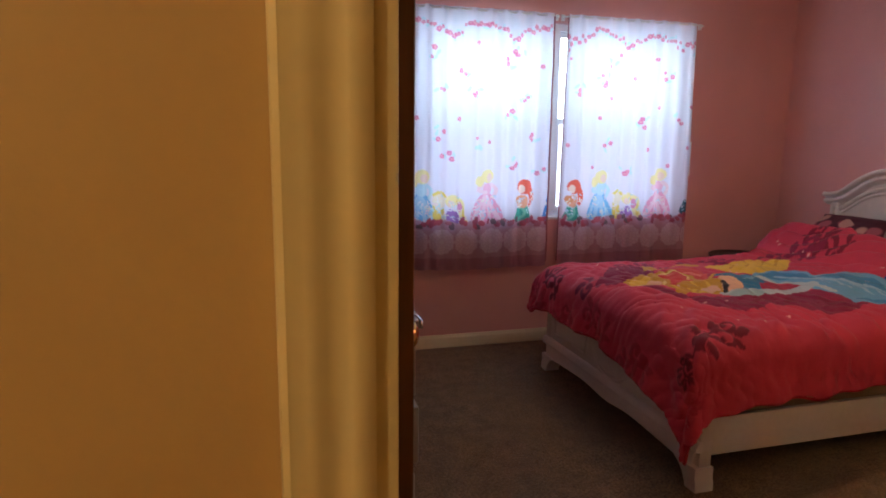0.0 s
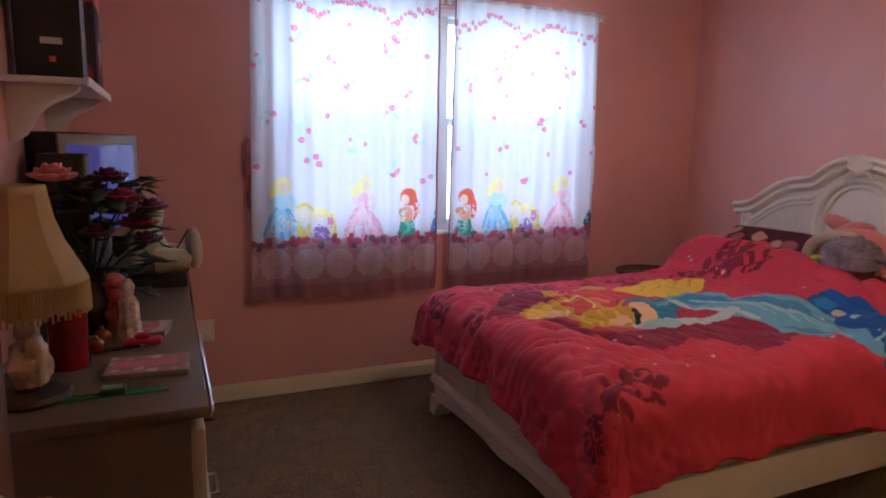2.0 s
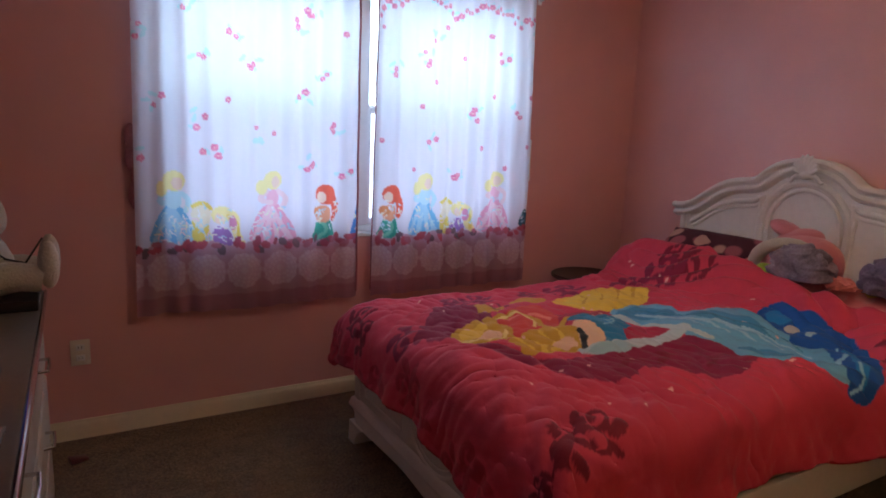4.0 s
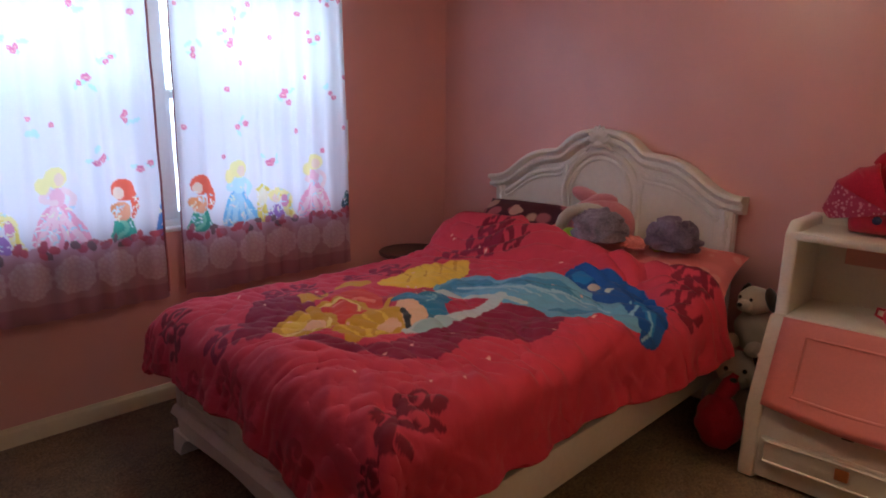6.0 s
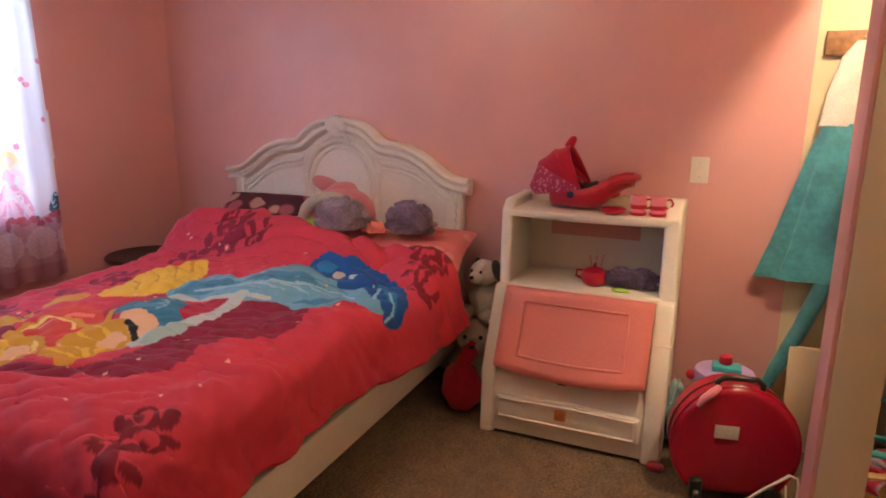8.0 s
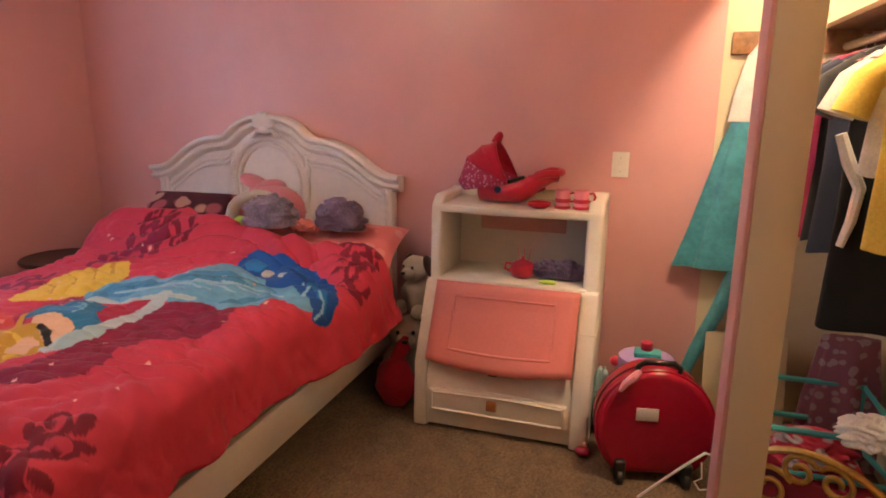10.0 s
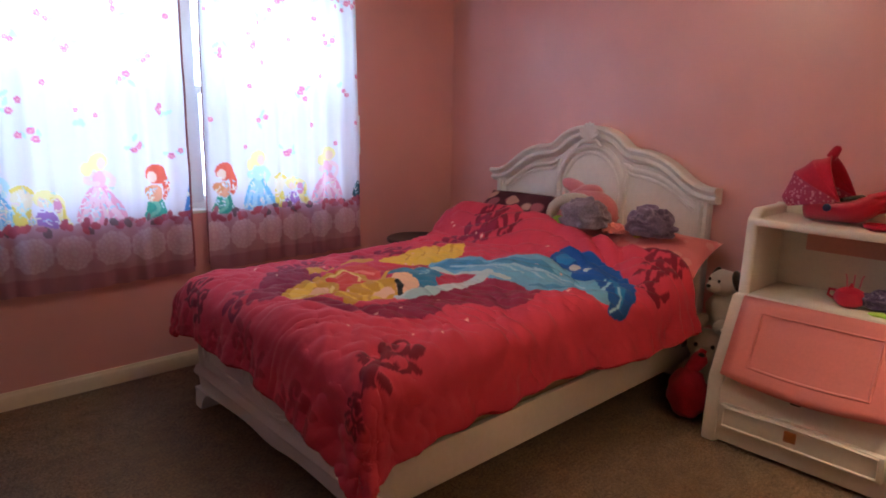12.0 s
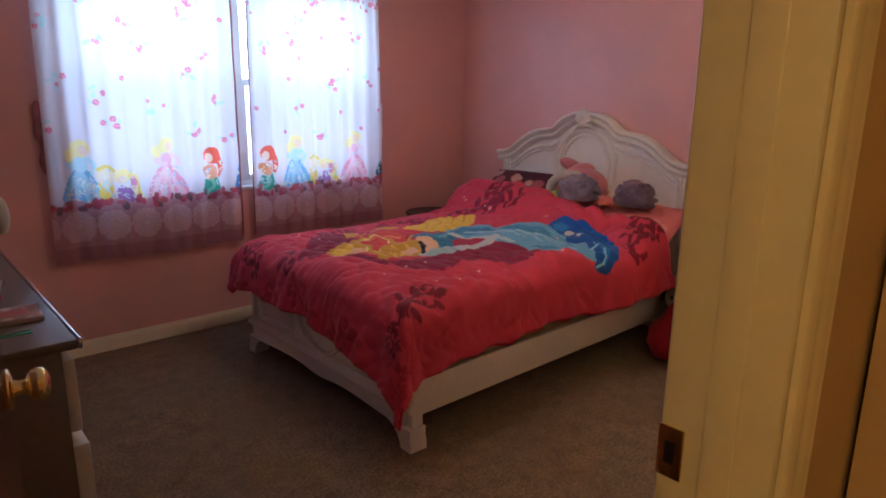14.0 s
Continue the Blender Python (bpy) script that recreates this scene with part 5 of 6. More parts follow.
def plush_dog(place, turn, label, scale=1.0):
    d = thing("plush_dog", place, label, "plush toy", "plush dogs by the bed", turn)
    d.scale = (scale,) * 3
    bm = ball((0, 0, 0.12), (0.095, 0.11, 0.13), u=24, v=16, rough=0.02, scale=14)
    part("body", bm, WHITE_FUR, d)
    bm = ball((-0.03, 0, 0.29), (0.085, 0.085, 0.08), u=22, v=14, rough=0.014, scale=14)
    hd = part("head", bm, WHITE_FUR, d)
    part("muzzle", ball((-0.105, 0, 0.275), (0.045, 0.045, 0.035), u=14, v=10, rough=0.006), WHITE_FUR, hd)
    part("nose", ball((-0.148, 0, 0.285), (0.012, 0.016, 0.011), u=10, v=8), DARK, hd)
    for s in (-1, 1):
        part("ear", ball((-0.01, s * 0.085, 0.315), (0.035, 0.022, 0.065), u=14, v=10, turn=(s * 22, 0, 0), rough=0.008), DARK_FUR, hd, "dark brown floppy ear")
        part("eye", ball((-0.106, s * 0.035, 0.315), (0.008, 0.009, 0.010), u=10, v=8), DARK, hd)
        part("paw", ball((-0.09, s * 0.075, 0.045), (0.06, 0.042, 0.045), u=14, v=10, rough=0.008), WHITE_FUR, d)
    return d


plush_dog((3.66, 2.03, 0.0), 15, "white plush dog with brown ears wedged beside the bed", 1.1)
plush_dog((3.70, 1.985, 0.40), -20, "white plush dog with brown ears stacked on another", 0.82)
bag = thing("red_bag", (3.47, 2.02, 0), "small slumped red cloth bag on the carpet beside the bed", "bag")
bm = ball((0, 0, 0.115), (0.07, 0.095, 0.12), u=26, v=18)
for v in bm.verts:
    v.co += v.co.normalized() * 0.018 * (1 - 2 * abs(noise.noise(v.co * 16)))
    v.co.z = max(0.0, v.co.z)
part("sack", bm, RED_CLOTH, bag)
part("neck", tube([(0, 0, 0.19), (0.02, 0.0, 0.24), (0.05, -0.02, 0.29), (0.07, -0.03, 0.33)], [0.05, 0.035, 0.04, 0.02], 12), RED_CLOTH, bag)
part("drawstring", tube([(0.03 * math.cos(a) + 0.02, 0.04 * math.sin(a), 0.235) for a in [i * 0.5236 for i in range(12)]], 0.004, 6, True), WHITE_FUR, bag)

# ---- on the toy chest ----
CRIMSON = paint("crimson_plastic", (0.50, 0.015, 0.05), 0.35, 0.1)
CRIM_CLOTH = cloth("crimson_canvas", (0.46, 0.012, 0.045))
PINKP = paint("pink_plastic", (0.80, 0.26, 0.34), 0.35, 0.08)
seat = thing("doll_car_seat", (3.68, 1.552, 0.99), "crimson doll carrier seat with canopy on the toy chest", "doll carrier", turn=0)


def hoops(rows_of_points):
    """A skin over rows of points."""
    bm = bmesh.new()
    rows = [[bm.verts.new(p) for p in row] for row in rows_of_points]
    for a, b in zip(rows, rows[1:]):
        for j in range(len(a) - 1):
            bm.faces.new((a[j], a[j + 1], b[j + 1], b[j]))
    return bm


# shell: a boat with a flat keel and a raised nose
pts = []
for i in range(19):
    s = i / 18
    y = 0.115 - 0.35 * s
    keel = 0.008 + 0.10 * smooth(s, 0.50, 1.0)
    rim = 0.115 - 0.020 * math.sin(math.pi * min(1, s / 0.6)) + 0.045 * smooth(s, 0.5, 0.9)
    w = 0.112 * (0.80 + 0.20 * math.sin(math.pi * min(1, s * 1.15))) * (1 - 0.35 * smooth(s, 0.75, 1.0))
    pts.append([(-w * math.cos(math.pi * j / 12), y, rim - (rim - keel) * math.sin(math.pi * j / 12) ** 0.7) for j in range(13)])
sh = part("shell", hoops(pts), CRIMSON, seat)
md = sh.modifiers.new("thickness", "SOLIDIFY")
md.thickness = 0.014
part("padding", ball((0, -0.04, 0.075), (0.08, 0.15, 0.030), u=22, v=12, rough=0.012), CRIM_CLOTH, seat)


def hood(tips):
    out = []
    for k in range(len(tips) - 1):
        for i in range(5):
            q = i / 4
            ty, tz = (tips[k][0] * (1 - q) + tips[k + 1][0] * q, tips[k][1] * (1 - q) + tips[k + 1][1] * q)
            sag = 0.006 * math.sin(math.pi * q)
            out.append([(-0.120 * math.cos(b) * (1 - 0.12 * math.sin(b)), -0.03 + (ty + 0.03) * math.sin(b) ** 0.6, 0.105 + (tz - 0.105 - sag) * math.sin(b) ** 0.6) for b in [math.pi * j / 16 for j in range(17)]])
    return hoops(out)


for nm, tips, m, lab in (("canopy_edge", ((0.20, 0.055), (0.228, 0.095), (0.188, 0.208)), print_dots("crimson_bandana_print", (0.36, 0.03, 0.09), (0.55, 0.20, 0.27), 75.0), "crimson and white patterned canopy edge"),
                         ("canopy", ((0.188, 0.208), (0.120, 0.262), (0.050, 0.285)), CRIM_CLOTH, "crimson canvas canopy")):
    cn = part(nm, hood(tips), m, seat, lab)
    md = cn.modifiers.new("thickness", "SOLIDIFY")
    md.thickness = 0.008
part("peak", tube([(0, 0.058, 0.272), (0, 0.046, 0.292), (0, 0.036, 0.312), (0, 0.034, 0.322)], [0.020, 0.020, 0.016, 0.008], 12), CRIM_CLOTH, seat)
part("handle", tube([(-0.085, -0.12, 0.125), (-0.082, -0.19, 0.150), (-0.060, -0.235, 0.150), (0.0, -0.25, 0.152), (0.060, -0.235, 0.150), (0.082, -0.19, 0.150), (0.085, -0.12, 0.125)], 0.016, 10), CRIMSON, seat)
part("strap", tube([(-0.095, -0.03, 0.110), (-0.04, -0.06, 0.118), (0.03, -0.07, 0.118), (0.09, -0.06, 0.110)], 0.009, 8), BLACK_CLOTH, seat)
part("button", lathe([(0.016, 0), (0.016, 0.006), (0.010, 0.009)], m=pose(-0.108, 0.015, 0.075, 0, -90, 0), n=18), paint("navy_plastic", (0.02, 0.03, 0.10), 0.4), seat)


def toy_cup(place, turn):
    c = thing("toy_cup", place, "small pink plastic toy cup with crimson band", "toy cup", "toy cups on the chest", turn)
    part("cup", lathe([(0.026, 0), (0.030, 0.004), (0.032, 0.05), (0.034, 0.082), (0.030, 0.084), (0.028, 0.05), (0.0, 0.01)], n=20), PINKP, c)
    part("band", lathe([(0.0325, 0.028), (0.0345, 0.030), (0.0345, 0.044), (0.0335, 0.046)], n=20), CRIMSON, c)
    part("saucer", lathe([(0.030, 0.0), (0.036, 0.003), (0.036, 0.012), (0.030, 0.014)], n=20), CRIMSON, c)
    part("handle", tube([(0.030, 0, 0.068), (0.050, 0, 0.072), (0.060, 0, 0.055), (0.052, 0, 0.036), (0.032, 0, 0.032)], 0.005, 8), CRIMSON, c)
    return c


toy_cup((3.62, 1.285, 0.99), -100)
toy_cup((3.62, 1.205, 0.99), -75)
lidt = thing("toy_pan_lid", (3.60, 1.385, 0.99), "small crimson plastic toy dish on the chest", "toy dish")
part("dish", lathe([(0.03, 0), (0.052, 0.012), (0.054, 0.024), (0.048, 0.026), (0.02, 0.010), (0.0, 0.009)], n=24), CRIMSON, lidt)
tp = thing("toy_teapot", (3.64, 1.455, 0.655), "small crimson plastic toy teapot on the chest shelf", "toy teapot")
part("pot", lathe([(0.03, 0), (0.052, 0.015), (0.06, 0.04), (0.052, 0.065), (0.03, 0.078), (0.012, 0.083), (0.006, 0.09), (0.004, 0.10)], n=24), CRIMSON, tp)
part("spout", tube([(0, -0.05, 0.03), (0, -0.075, 0.045), (0, -0.085, 0.07)], [0.014, 0.010, 0.008], 10), CRIMSON, tp)
part("handle", tube([(0, 0.05, 0.06), (0, 0.078, 0.062), (0, 0.082, 0.035), (0, 0.052, 0.022)], 0.006, 8), CRIMSON, tp)
for k in range(3):
    part("spoon", tube([(0.01 * k, 0.015 - 0.02 * k, 0.08), (0.01 * k, 0.02 - 0.025 * k, 0.12), (0.012 * k, 0.025 - 0.03 * k, 0.135)], 0.003, 6), PINKP, tp)
PURPLE = fur("purple_plush", (0.13, 0.09, 0.19), 0.3)
bundle("purple_plush_toy", (3.65, 1.34, 0.672), (0.05, 0.075, 0.05), PURPLE, "purple plush toy pieces heaped on the chest shelf", 21)
bundle("purple_plush_toy", (3.65, 1.245, 0.672), (0.05, 0.075, 0.055), PURPLE, "dark purple plush toy lying on the chest shelf", 24)
lp = obj("lime_toy_piece", ball((0, 0, 0), (0.022, 0.04, 0.010), u=18, v=10, rough=0.008, scale=30), LIME, None, "", 60)
lp.location = (3.56, 1.325, 0.664)
tagged(lp, "small lime green toy piece on the chest shelf", "toy")

# ---- red suitcase, drum and hanger ----
SUIT = paint("glossy_red_suitcase_shell", (0.42, 0.008, 0.035), 0.25, 0.10, 3, 40, 0.08)
case = thing("suitcase", (3.20, 0.835, 0.0), "round-topped glossy red child's suitcase standing on its wheels", "suitcase", turn=11)
w = 0.215
arch = [(w * 1.03 * math.cos(a), 0.225 + 0.235 * math.sin(a)) for a in [radians(-52 + 284 * i / 36) for i in range(37)]]
part("shell", slab(arch, -0.015, 0.15, "yz", 0.025, 4), SUIT, case)
ring = [(0.006, y * 1.004, 0.225 + (z - 0.225) * 1.004) for y, z in arch]
part("front_rim", tube(ring, 0.006, 8, True), SUIT, case)
part("zip", tube([(0.065, y * 1.006, z * 1.004) for y, z in arch], 0.004, 6, True), paint("dark_red_zip", (0.16, 0.01, 0.02), 0.6), case)
part("label", box((-0.0185, -0.005, 0.262), (-0.0155, 0.078, 0.315), 0.002), paint("grey_paper", (0.66, 0.62, 0.56), 0.7), case, "plain pale paper label")
hd = part("handle", tube([(0.02, -0.075, 0.430), (0.02, -0.078, 0.468), (0.02, -0.055, 0.487), (0.02, 0.055, 0.487), (0.02, 0.078, 0.468), (0.02, 0.075, 0.430)], 0.011, 10), DARK, case, "black plastic carrying handle")
part("ribbon", tube([(0.0, 0.075, 0.455), (-0.024, 0.10, 0.440), (-0.028, 0.13, 0.415), (-0.024, 0.145, 0.385)], [0.012, 0.016, 0.014, 0.008], 8), PINKP, case)
for y in (-0.125, 0.125):
    wh = part("wheel_housing", box((-0.040, y - 0.022, 0.012), (0.02, y + 0.022, 0.095), 0.012, 3), DARK, case)
    part("wheel", lathe([(0.008, -0.010), (0.026, -0.010), (0.028, -0.006), (0.028, 0.006), (0.026, 0.010), (0.008, 0.010)], m=pose(-0.035, y, 0.028, 90, 0, 0), n=20), DARK, wh)
drum = thing("toy_drum", (3.50, 0.885, 0.0), "lilac toy drum with teal top clip and red knobs", "toy")
drum.scale = (1.0, 1.0, 0.99)
LILAC = paint("lilac_plastic", (0.46, 0.32, 0.62), 0.4, 0.08)
TEALP = paint("teal_plastic", (0.06, 0.40, 0.42), 0.4, 0.08)
part("barrel", lathe([(0.11, 0), (0.118, 0.01), (0.118, 0.38), (0.112, 0.40), (0.05, 0.412), (0.0, 0.414)], n=36), LILAC, drum)
part("clip", box((-0.05, -0.06, 0.405), (0.03, 0.05, 0.432), 0.008), TEALP, drum)
part("knob", lathe([(0.022, 0.43), (0.026, 0.44), (0.024, 0.465), (0.012, 0.472)], n=18), CRIMSON, drum)
part("side_knob", ball((-0.02, 0.125, 0.37), (0.02, 0.022, 0.022), u=14, v=10), CRIMSON, drum)
hg = thing("clothes_hanger", (3.08, 0.72, 0.0), "white plastic clothes hanger leaning on the red suitcase", "clothes hanger")
PWHITE = paint("pinkish_white_plastic", (0.80, 0.66, 0.66), 0.35, 0.05)
part("bar", tube([(-0.02, 0.16, 0.008), (0.01, 0.02, 0.14), (0.03, -0.06, 0.205), (0.03, -0.085, 0.20), (0.02, -0.09, 0.17), (-0.005, -0.08, 0.03), (-0.02, -0.065, 0.008), (-0.02, 0.13, 0.006)], 0.005, 8), PWHITE, hg)
part("hook", tube([(0.012, -0.05, 0.175), (0.0, -0.055, 0.12), (0.0, -0.03, 0.10), (-0.005, -0.05, 0.075), (-0.01, -0.075, 0.085)], 0.003, 8), PWHITE, hg)
bundle("pale_blue_cloth", (3.55, 1.06, 0.06), (0.08, 0.05, 0.16), cloth("pale_blue_cloth", (0.40, 0.56, 0.62)), "pale blue cloth stuffed between chest and suitcase", 31)
rt = obj("red_toy_piece", ball((0, 0, 0.02), (0.03, 0.035, 0.02), u=16, v=10, rough=0.008, scale=25), CRIMSON, None, "", 60)
rt.location = (3.30, 1.105, 0)
tagged(rt, "small red toy piece on the carpet beside the suitcase", "toy")

# ---- closet ----
OAK = wood_paint("brown_shelf_wood", (0.16, 0.075, 0.03), (0.30, 0.155, 0.07), 0.45, 0)
shelf = thing("closet_shelf", (2.7, 0.15, 1.74), "brown wooden closet shelf with cleats and hanging rod", "closet shelf")
sinv = shelf.matrix_world.inverted()
for name, bm, m in (("board", box((1.382, -0.018, 1.742), (3.908, 0.30, 1.762), 0.002), OAK), ("cleat", box((3.885, -0.018, 1.648), (3.9085, 0.64, 1.741), 0.002), OAK), ("cleat", box((1.382, -0.018, 1.648), (1.405, 0.5, 1.741), 0.002), OAK),
                    ("hanging_rod", rod((1.405, 0.215, 1.675), (3.885, 0.215, 1.675), 0.016), STEEL)):
    part(name, bm, m, shelf).matrix_parent_inverse = sinv
TEAL = paint("teal_satin", (0.07, 0.33, 0.41), 0.34, 0.22, 9, 45, 0.5, 0.006, spec=0.6, sheen=0.2)
dress = thing("dress", (3.87, 0.535, 1.70), "child's teal satin dress with white bodice hung in the closet", "dress")


def skirt(sections, seed, n=40, depth=1.0):
    """Cloth hanging in folds; sections are (middle y, half width, half depth, z, fold depth)."""
    bm = bmesh.new()
    rings = []
    for cy, w, d, z, fold in sections:
        ring = []
        for k in range(n):
            a = 2 * math.pi * k / n
            f = 1 + fold * math.sin(a * 7 + seed + 0.5 * math.sin(z * 9))
            ring.append(bm.verts.new((d * f * math.cos(a) * depth, cy + w * f * math.sin(a), z + 0.012 * fold * math.sin(a * 5 + seed))))
        rings.append(ring)
    for a, b in zip(rings, rings[1:]):
        for k in range(n):
            bm.faces.new((a[k], a[(k + 1) % n], b[(k + 1) % n], b[k]))
    bm.faces.new(rings[0])
    return bm


part("bodice", skirt([(-0.03, 0.03, 0.012, 0.0, 0), (-0.03, 0.075, 0.02, -0.06, 0.03), (-0.02, 0.10, 0.028, -0.20, 0.04), (-0.01, 0.105, 0.03, -0.33, 0.04)], 1.0), cloth("white_satin", (0.72, 0.70, 0.66)), dress, "white bodice")
part("skirt", skirt([(-0.02, 0.095, 0.03, -0.32, 0.03), (-0.005, 0.110, 0.035, -0.42, 0.08), (0.006, 0.125, 0.038, -0.54, 0.10), (0.022, 0.148, 0.042, -0.70, 0.12), (0.038, 0.168, 0.046, -0.84, 0.14), (0.055, 0.190, 0.05, -0.98, 0.16)], 2.0, 84), TEAL, dress)
part("train", tube([(-0.005, -0.02, -0.92), (-0.010, 0.01, -1.04), (-0.015, 0.06, -1.20), (-0.02, 0.13, -1.38), (-0.02, 0.19, -1.55)], [0.036, 0.036, 0.034, 0.032, 0.022], 14), TEAL, dress)
part("strap", tube([(0, -0.06, 0.0), (0.0, -0.045, 0.05), (0.01, -0.03, 0.012)], 0.008, 8), cloth("cream_satin", (0.66, 0.58, 0.42)), dress)
board = thing("cream_board", (3.70, 0.45, 0), "cream painted board leaning low in the closet", "board")
part("board", slab([(0.0, 0.0), (0.02, 0.0), (0.14, 0.43), (0.12, 0.43)], -0.16, 0.18, "xz", 0.004), CREAM, board)


def hanger_top(parent, colour):
    part("hanger", tube([(0, -0.19, -0.10), (0, -0.03, -0.035), (0, 0, -0.03), (0, 0.03, -0.035), (0, 0.19, -0.10), (0, 0, -0.112), (0, -0.17, -0.105)], 0.006, 8), colour, parent)
    part("hook", tube([(0, 0, -0.03), (0, 0, -0.005), (0, 0.016, 0.012), (0, 0.010, 0.028), (0, -0.008, 0.026)], 0.0025, 8), STEEL, parent)


def shirt_mesh(width, length, depth, seed, sleeve=0.13):
    """A short-sleeved top hanging from its shoulders, in the y-z plane."""
    bm = bmesh.new()
    n, rows = 36, []
    for z, w in ((-0.045, 0.06), (-0.06, 0.12), (-0.085, width * 0.46), (-0.12, width * 0.5), (-0.20, width * 0.46), (-length * 0.6, width * 0.46), (-length, width * 0.50)):
        row = []
        for k in range(n):
            a = 2 * math.pi * k / n
            f = 1 + 0.10 * math.sin(a * 6 + seed + z * 5)
            row.append(bm.verts.new((depth * math.cos(a) * f * (0.5 if z > -0.1 else 1), w * math.sin(a), z + 0.006 * math.sin(a * 4 + seed))))
        rows.append(row)
    for a, b in zip(rows, rows[1:]):
        for k in range(n):
            bm.faces.new((a[k], a[(k + 1) % n], b[(k + 1) % n], b[k]))
    for s in (-1, 1):
        add_tube(bm, [(0, s * width * 0.40, -0.10), (0, s * (width * 0.5 + sleeve * 0.35), -0.16), (0, s * (width * 0.5 + sleeve * 0.6), -0.25)], [0.035, 0.042, 0.05], 12)
    return bm


PINKHANG = paint("pink_hanger_plastic", (0.84, 0.42, 0.50), 0.35, 0.06)
for x, name, width, length, m, hc, label, cat in (
        (2.86, "hanging_shirt", 0.28, 0.62, cloth("yellow_cotton", (0.80, 0.60, 0.12)), PINKHANG, "yellow child's cotton shirt on a pink hanger", "shirt"),
        (2.96, "hanging_shirt", 0.30, 0.42, cloth("white_cotton", (0.72, 0.69, 0.64)), PINKHANG, "white child's top on a pink hanger", "shirt"),
        (3.06, "hanging_skirt", 0.34, 0.92, BLACK_CLOTH, PINKHANG, "long black child's dress on a pink hanger", "dress"),
        (3.26, "hanging_shirt", 0.36, 0.72, cloth("navy_cotton", (0.018, 0.022, 0.045)), PWHITE, "navy child's top on a white hanger", "shirt"),
        (3.38, "hanging_shirt", 0.36, 0.70, BLACK_CLOTH, PWHITE, "black child's top on a white hanger", "shirt"),
        (3.52, "hanging_shirt", 0.34, 0.72, cloth("rose_cotton", (0.55, 0.06, 0.14)), PINKHANG, "rose child's top on a pink hanger", "shirt"),
        (3.62, "hanging_shirt", 0.32, 0.6, cloth("lilac_cotton", (0.50, 0.42, 0.56)), PINKHANG, "lilac child's top on a pink hanger", "shirt"),
):
    g = thing(name, (x, 0.215, 1.667), label, cat, "clothes on the closet rod", random.uniform(-9, 9))
    part("cloth", shirt_mesh(width, length, 0.035 if name != "hanging_skirt" else 0.05, x * 7), m, g)
    hanger_top(g, hc)
st1 = thing("white_belt", (3.02, 0.36, 1.18), "white cloth belt hanging among the dark clothes", "belt")
part("strap", tube([(0, 0.04, 0.18), (0, 0.01, 0.10), (0, -0.03, 0.02), (0, -0.02, -0.08), (0, 0.0, -0.16)], [0.016, 0.02, 0.018, 0.016, 0.012], 8), cloth("white_webbing", (0.74, 0.71, 0.66)), st1)
# teal cradle and gold frame below the clothes
cr = thing("doll_cradle", (3.30, 0.28, 0), "teal metal doll cradle on the closet floor", "doll cradle")
for z, dy in ((0.36, 0.0), (0.20, 0.04)):
    part("rail", tube([(-0.22, -0.22, z), (0.0, -0.22 + dy, z), (0.25, -0.22, z), (0.25, 0.22, z), (-0.05, 0.24, z), (-0.22, 0.20, z)], 0.012, 8, True), TEALP, cr)
for x, y in ((-0.22, -0.22), (0.25, -0.22), (0.25, 0.22), (-0.22, 0.20)):
    part("leg", rod((x, y, 0), (x, y, 0.37), 0.010), TEALP, cr)
part("mattress", box((-0.20, -0.20, 0.06), (0.23, 0.20, 0.11), 0.02), print_dots("red_floral_cotton", (0.50, 0.03, 0.07), (0.75, 0.45, 0.45), 20), cr)
bundle("white_doll_blanket", (2.93, 0.20, 0.43), (0.08, 0.12, 0.06), cloth("white_fleece", (0.76, 0.74, 0.72)), "white doll blanket heaped over the box", 41)
bundle("red_doll_blanket", (3.28, 0.28, 0.17), (0.14, 0.15, 0.06), print_dots("red_grey_cloth", (0.50, 0.03, 0.07), (0.45, 0.42, 0.44), 14), "red and grey doll blanket in the cradle", 44)
GOLD = paint("antique_gold_plastic", (0.62, 0.40, 0.11), 0.30, 0.2, metal=0.8)
gf = thing("gold_toy_headboard", (2.80, 0.38, 0.02), "ornate gold scrollwork toy frame with teal gem", "toy frame", turn=-30)


def scroll(cx, cz, r, turns, start, sgn):
    return [(0, cx + sgn * r * (1 - 0.75 * k / 26) * math.cos(start + turns * 2 * math.pi * k / 26), cz + r * (1 - 0.75 * k / 26) * math.sin(start + turns * 2 * math.pi * k / 26)) for k in range(27)]


for cx, cz, r, sgn in ((-0.13, 0.24, 0.075, 1), (0.13, 0.24, 0.075, -1), (-0.17, 0.10, 0.065, -1), (0.17, 0.10, 0.065, 1), (-0.05, 0.33, 0.055, 1), (0.05, 0.33, 0.055, -1), (0, 0.10, 0.06, 1)):
    part("scroll", tube(scroll(cx, cz, r, 1.4, 0.6, sgn), 0.009, 8), GOLD, gf)
part("rim", tube([(0, 0.25 * math.cos(a), 0.20 + 0.20 * math.sin(a)) for a in [math.pi * 2 * i / 36 for i in range(36)]], 0.012, 8, True), GOLD, gf)
part("gem", ball((-0.012, 0, 0.215), (0.012, 0.024, 0.03), u=14, v=10), paint("teal_gem", (0.10, 0.62, 0.66), 0.1), gf, "teal plastic gem")
part("backing", box((0.012, -0.20, 0.0), (0.028, 0.20, 0.30), 0.006), print_dots("dark_red_board", (0.22, 0.012, 0.03), (0.10, 0.02, 0.06), 9), gf)
pc = thing("patterned_cloth", (3.58, 0.12, 0.0), "mauve patterned cloth hanging low in the closet", "cloth")
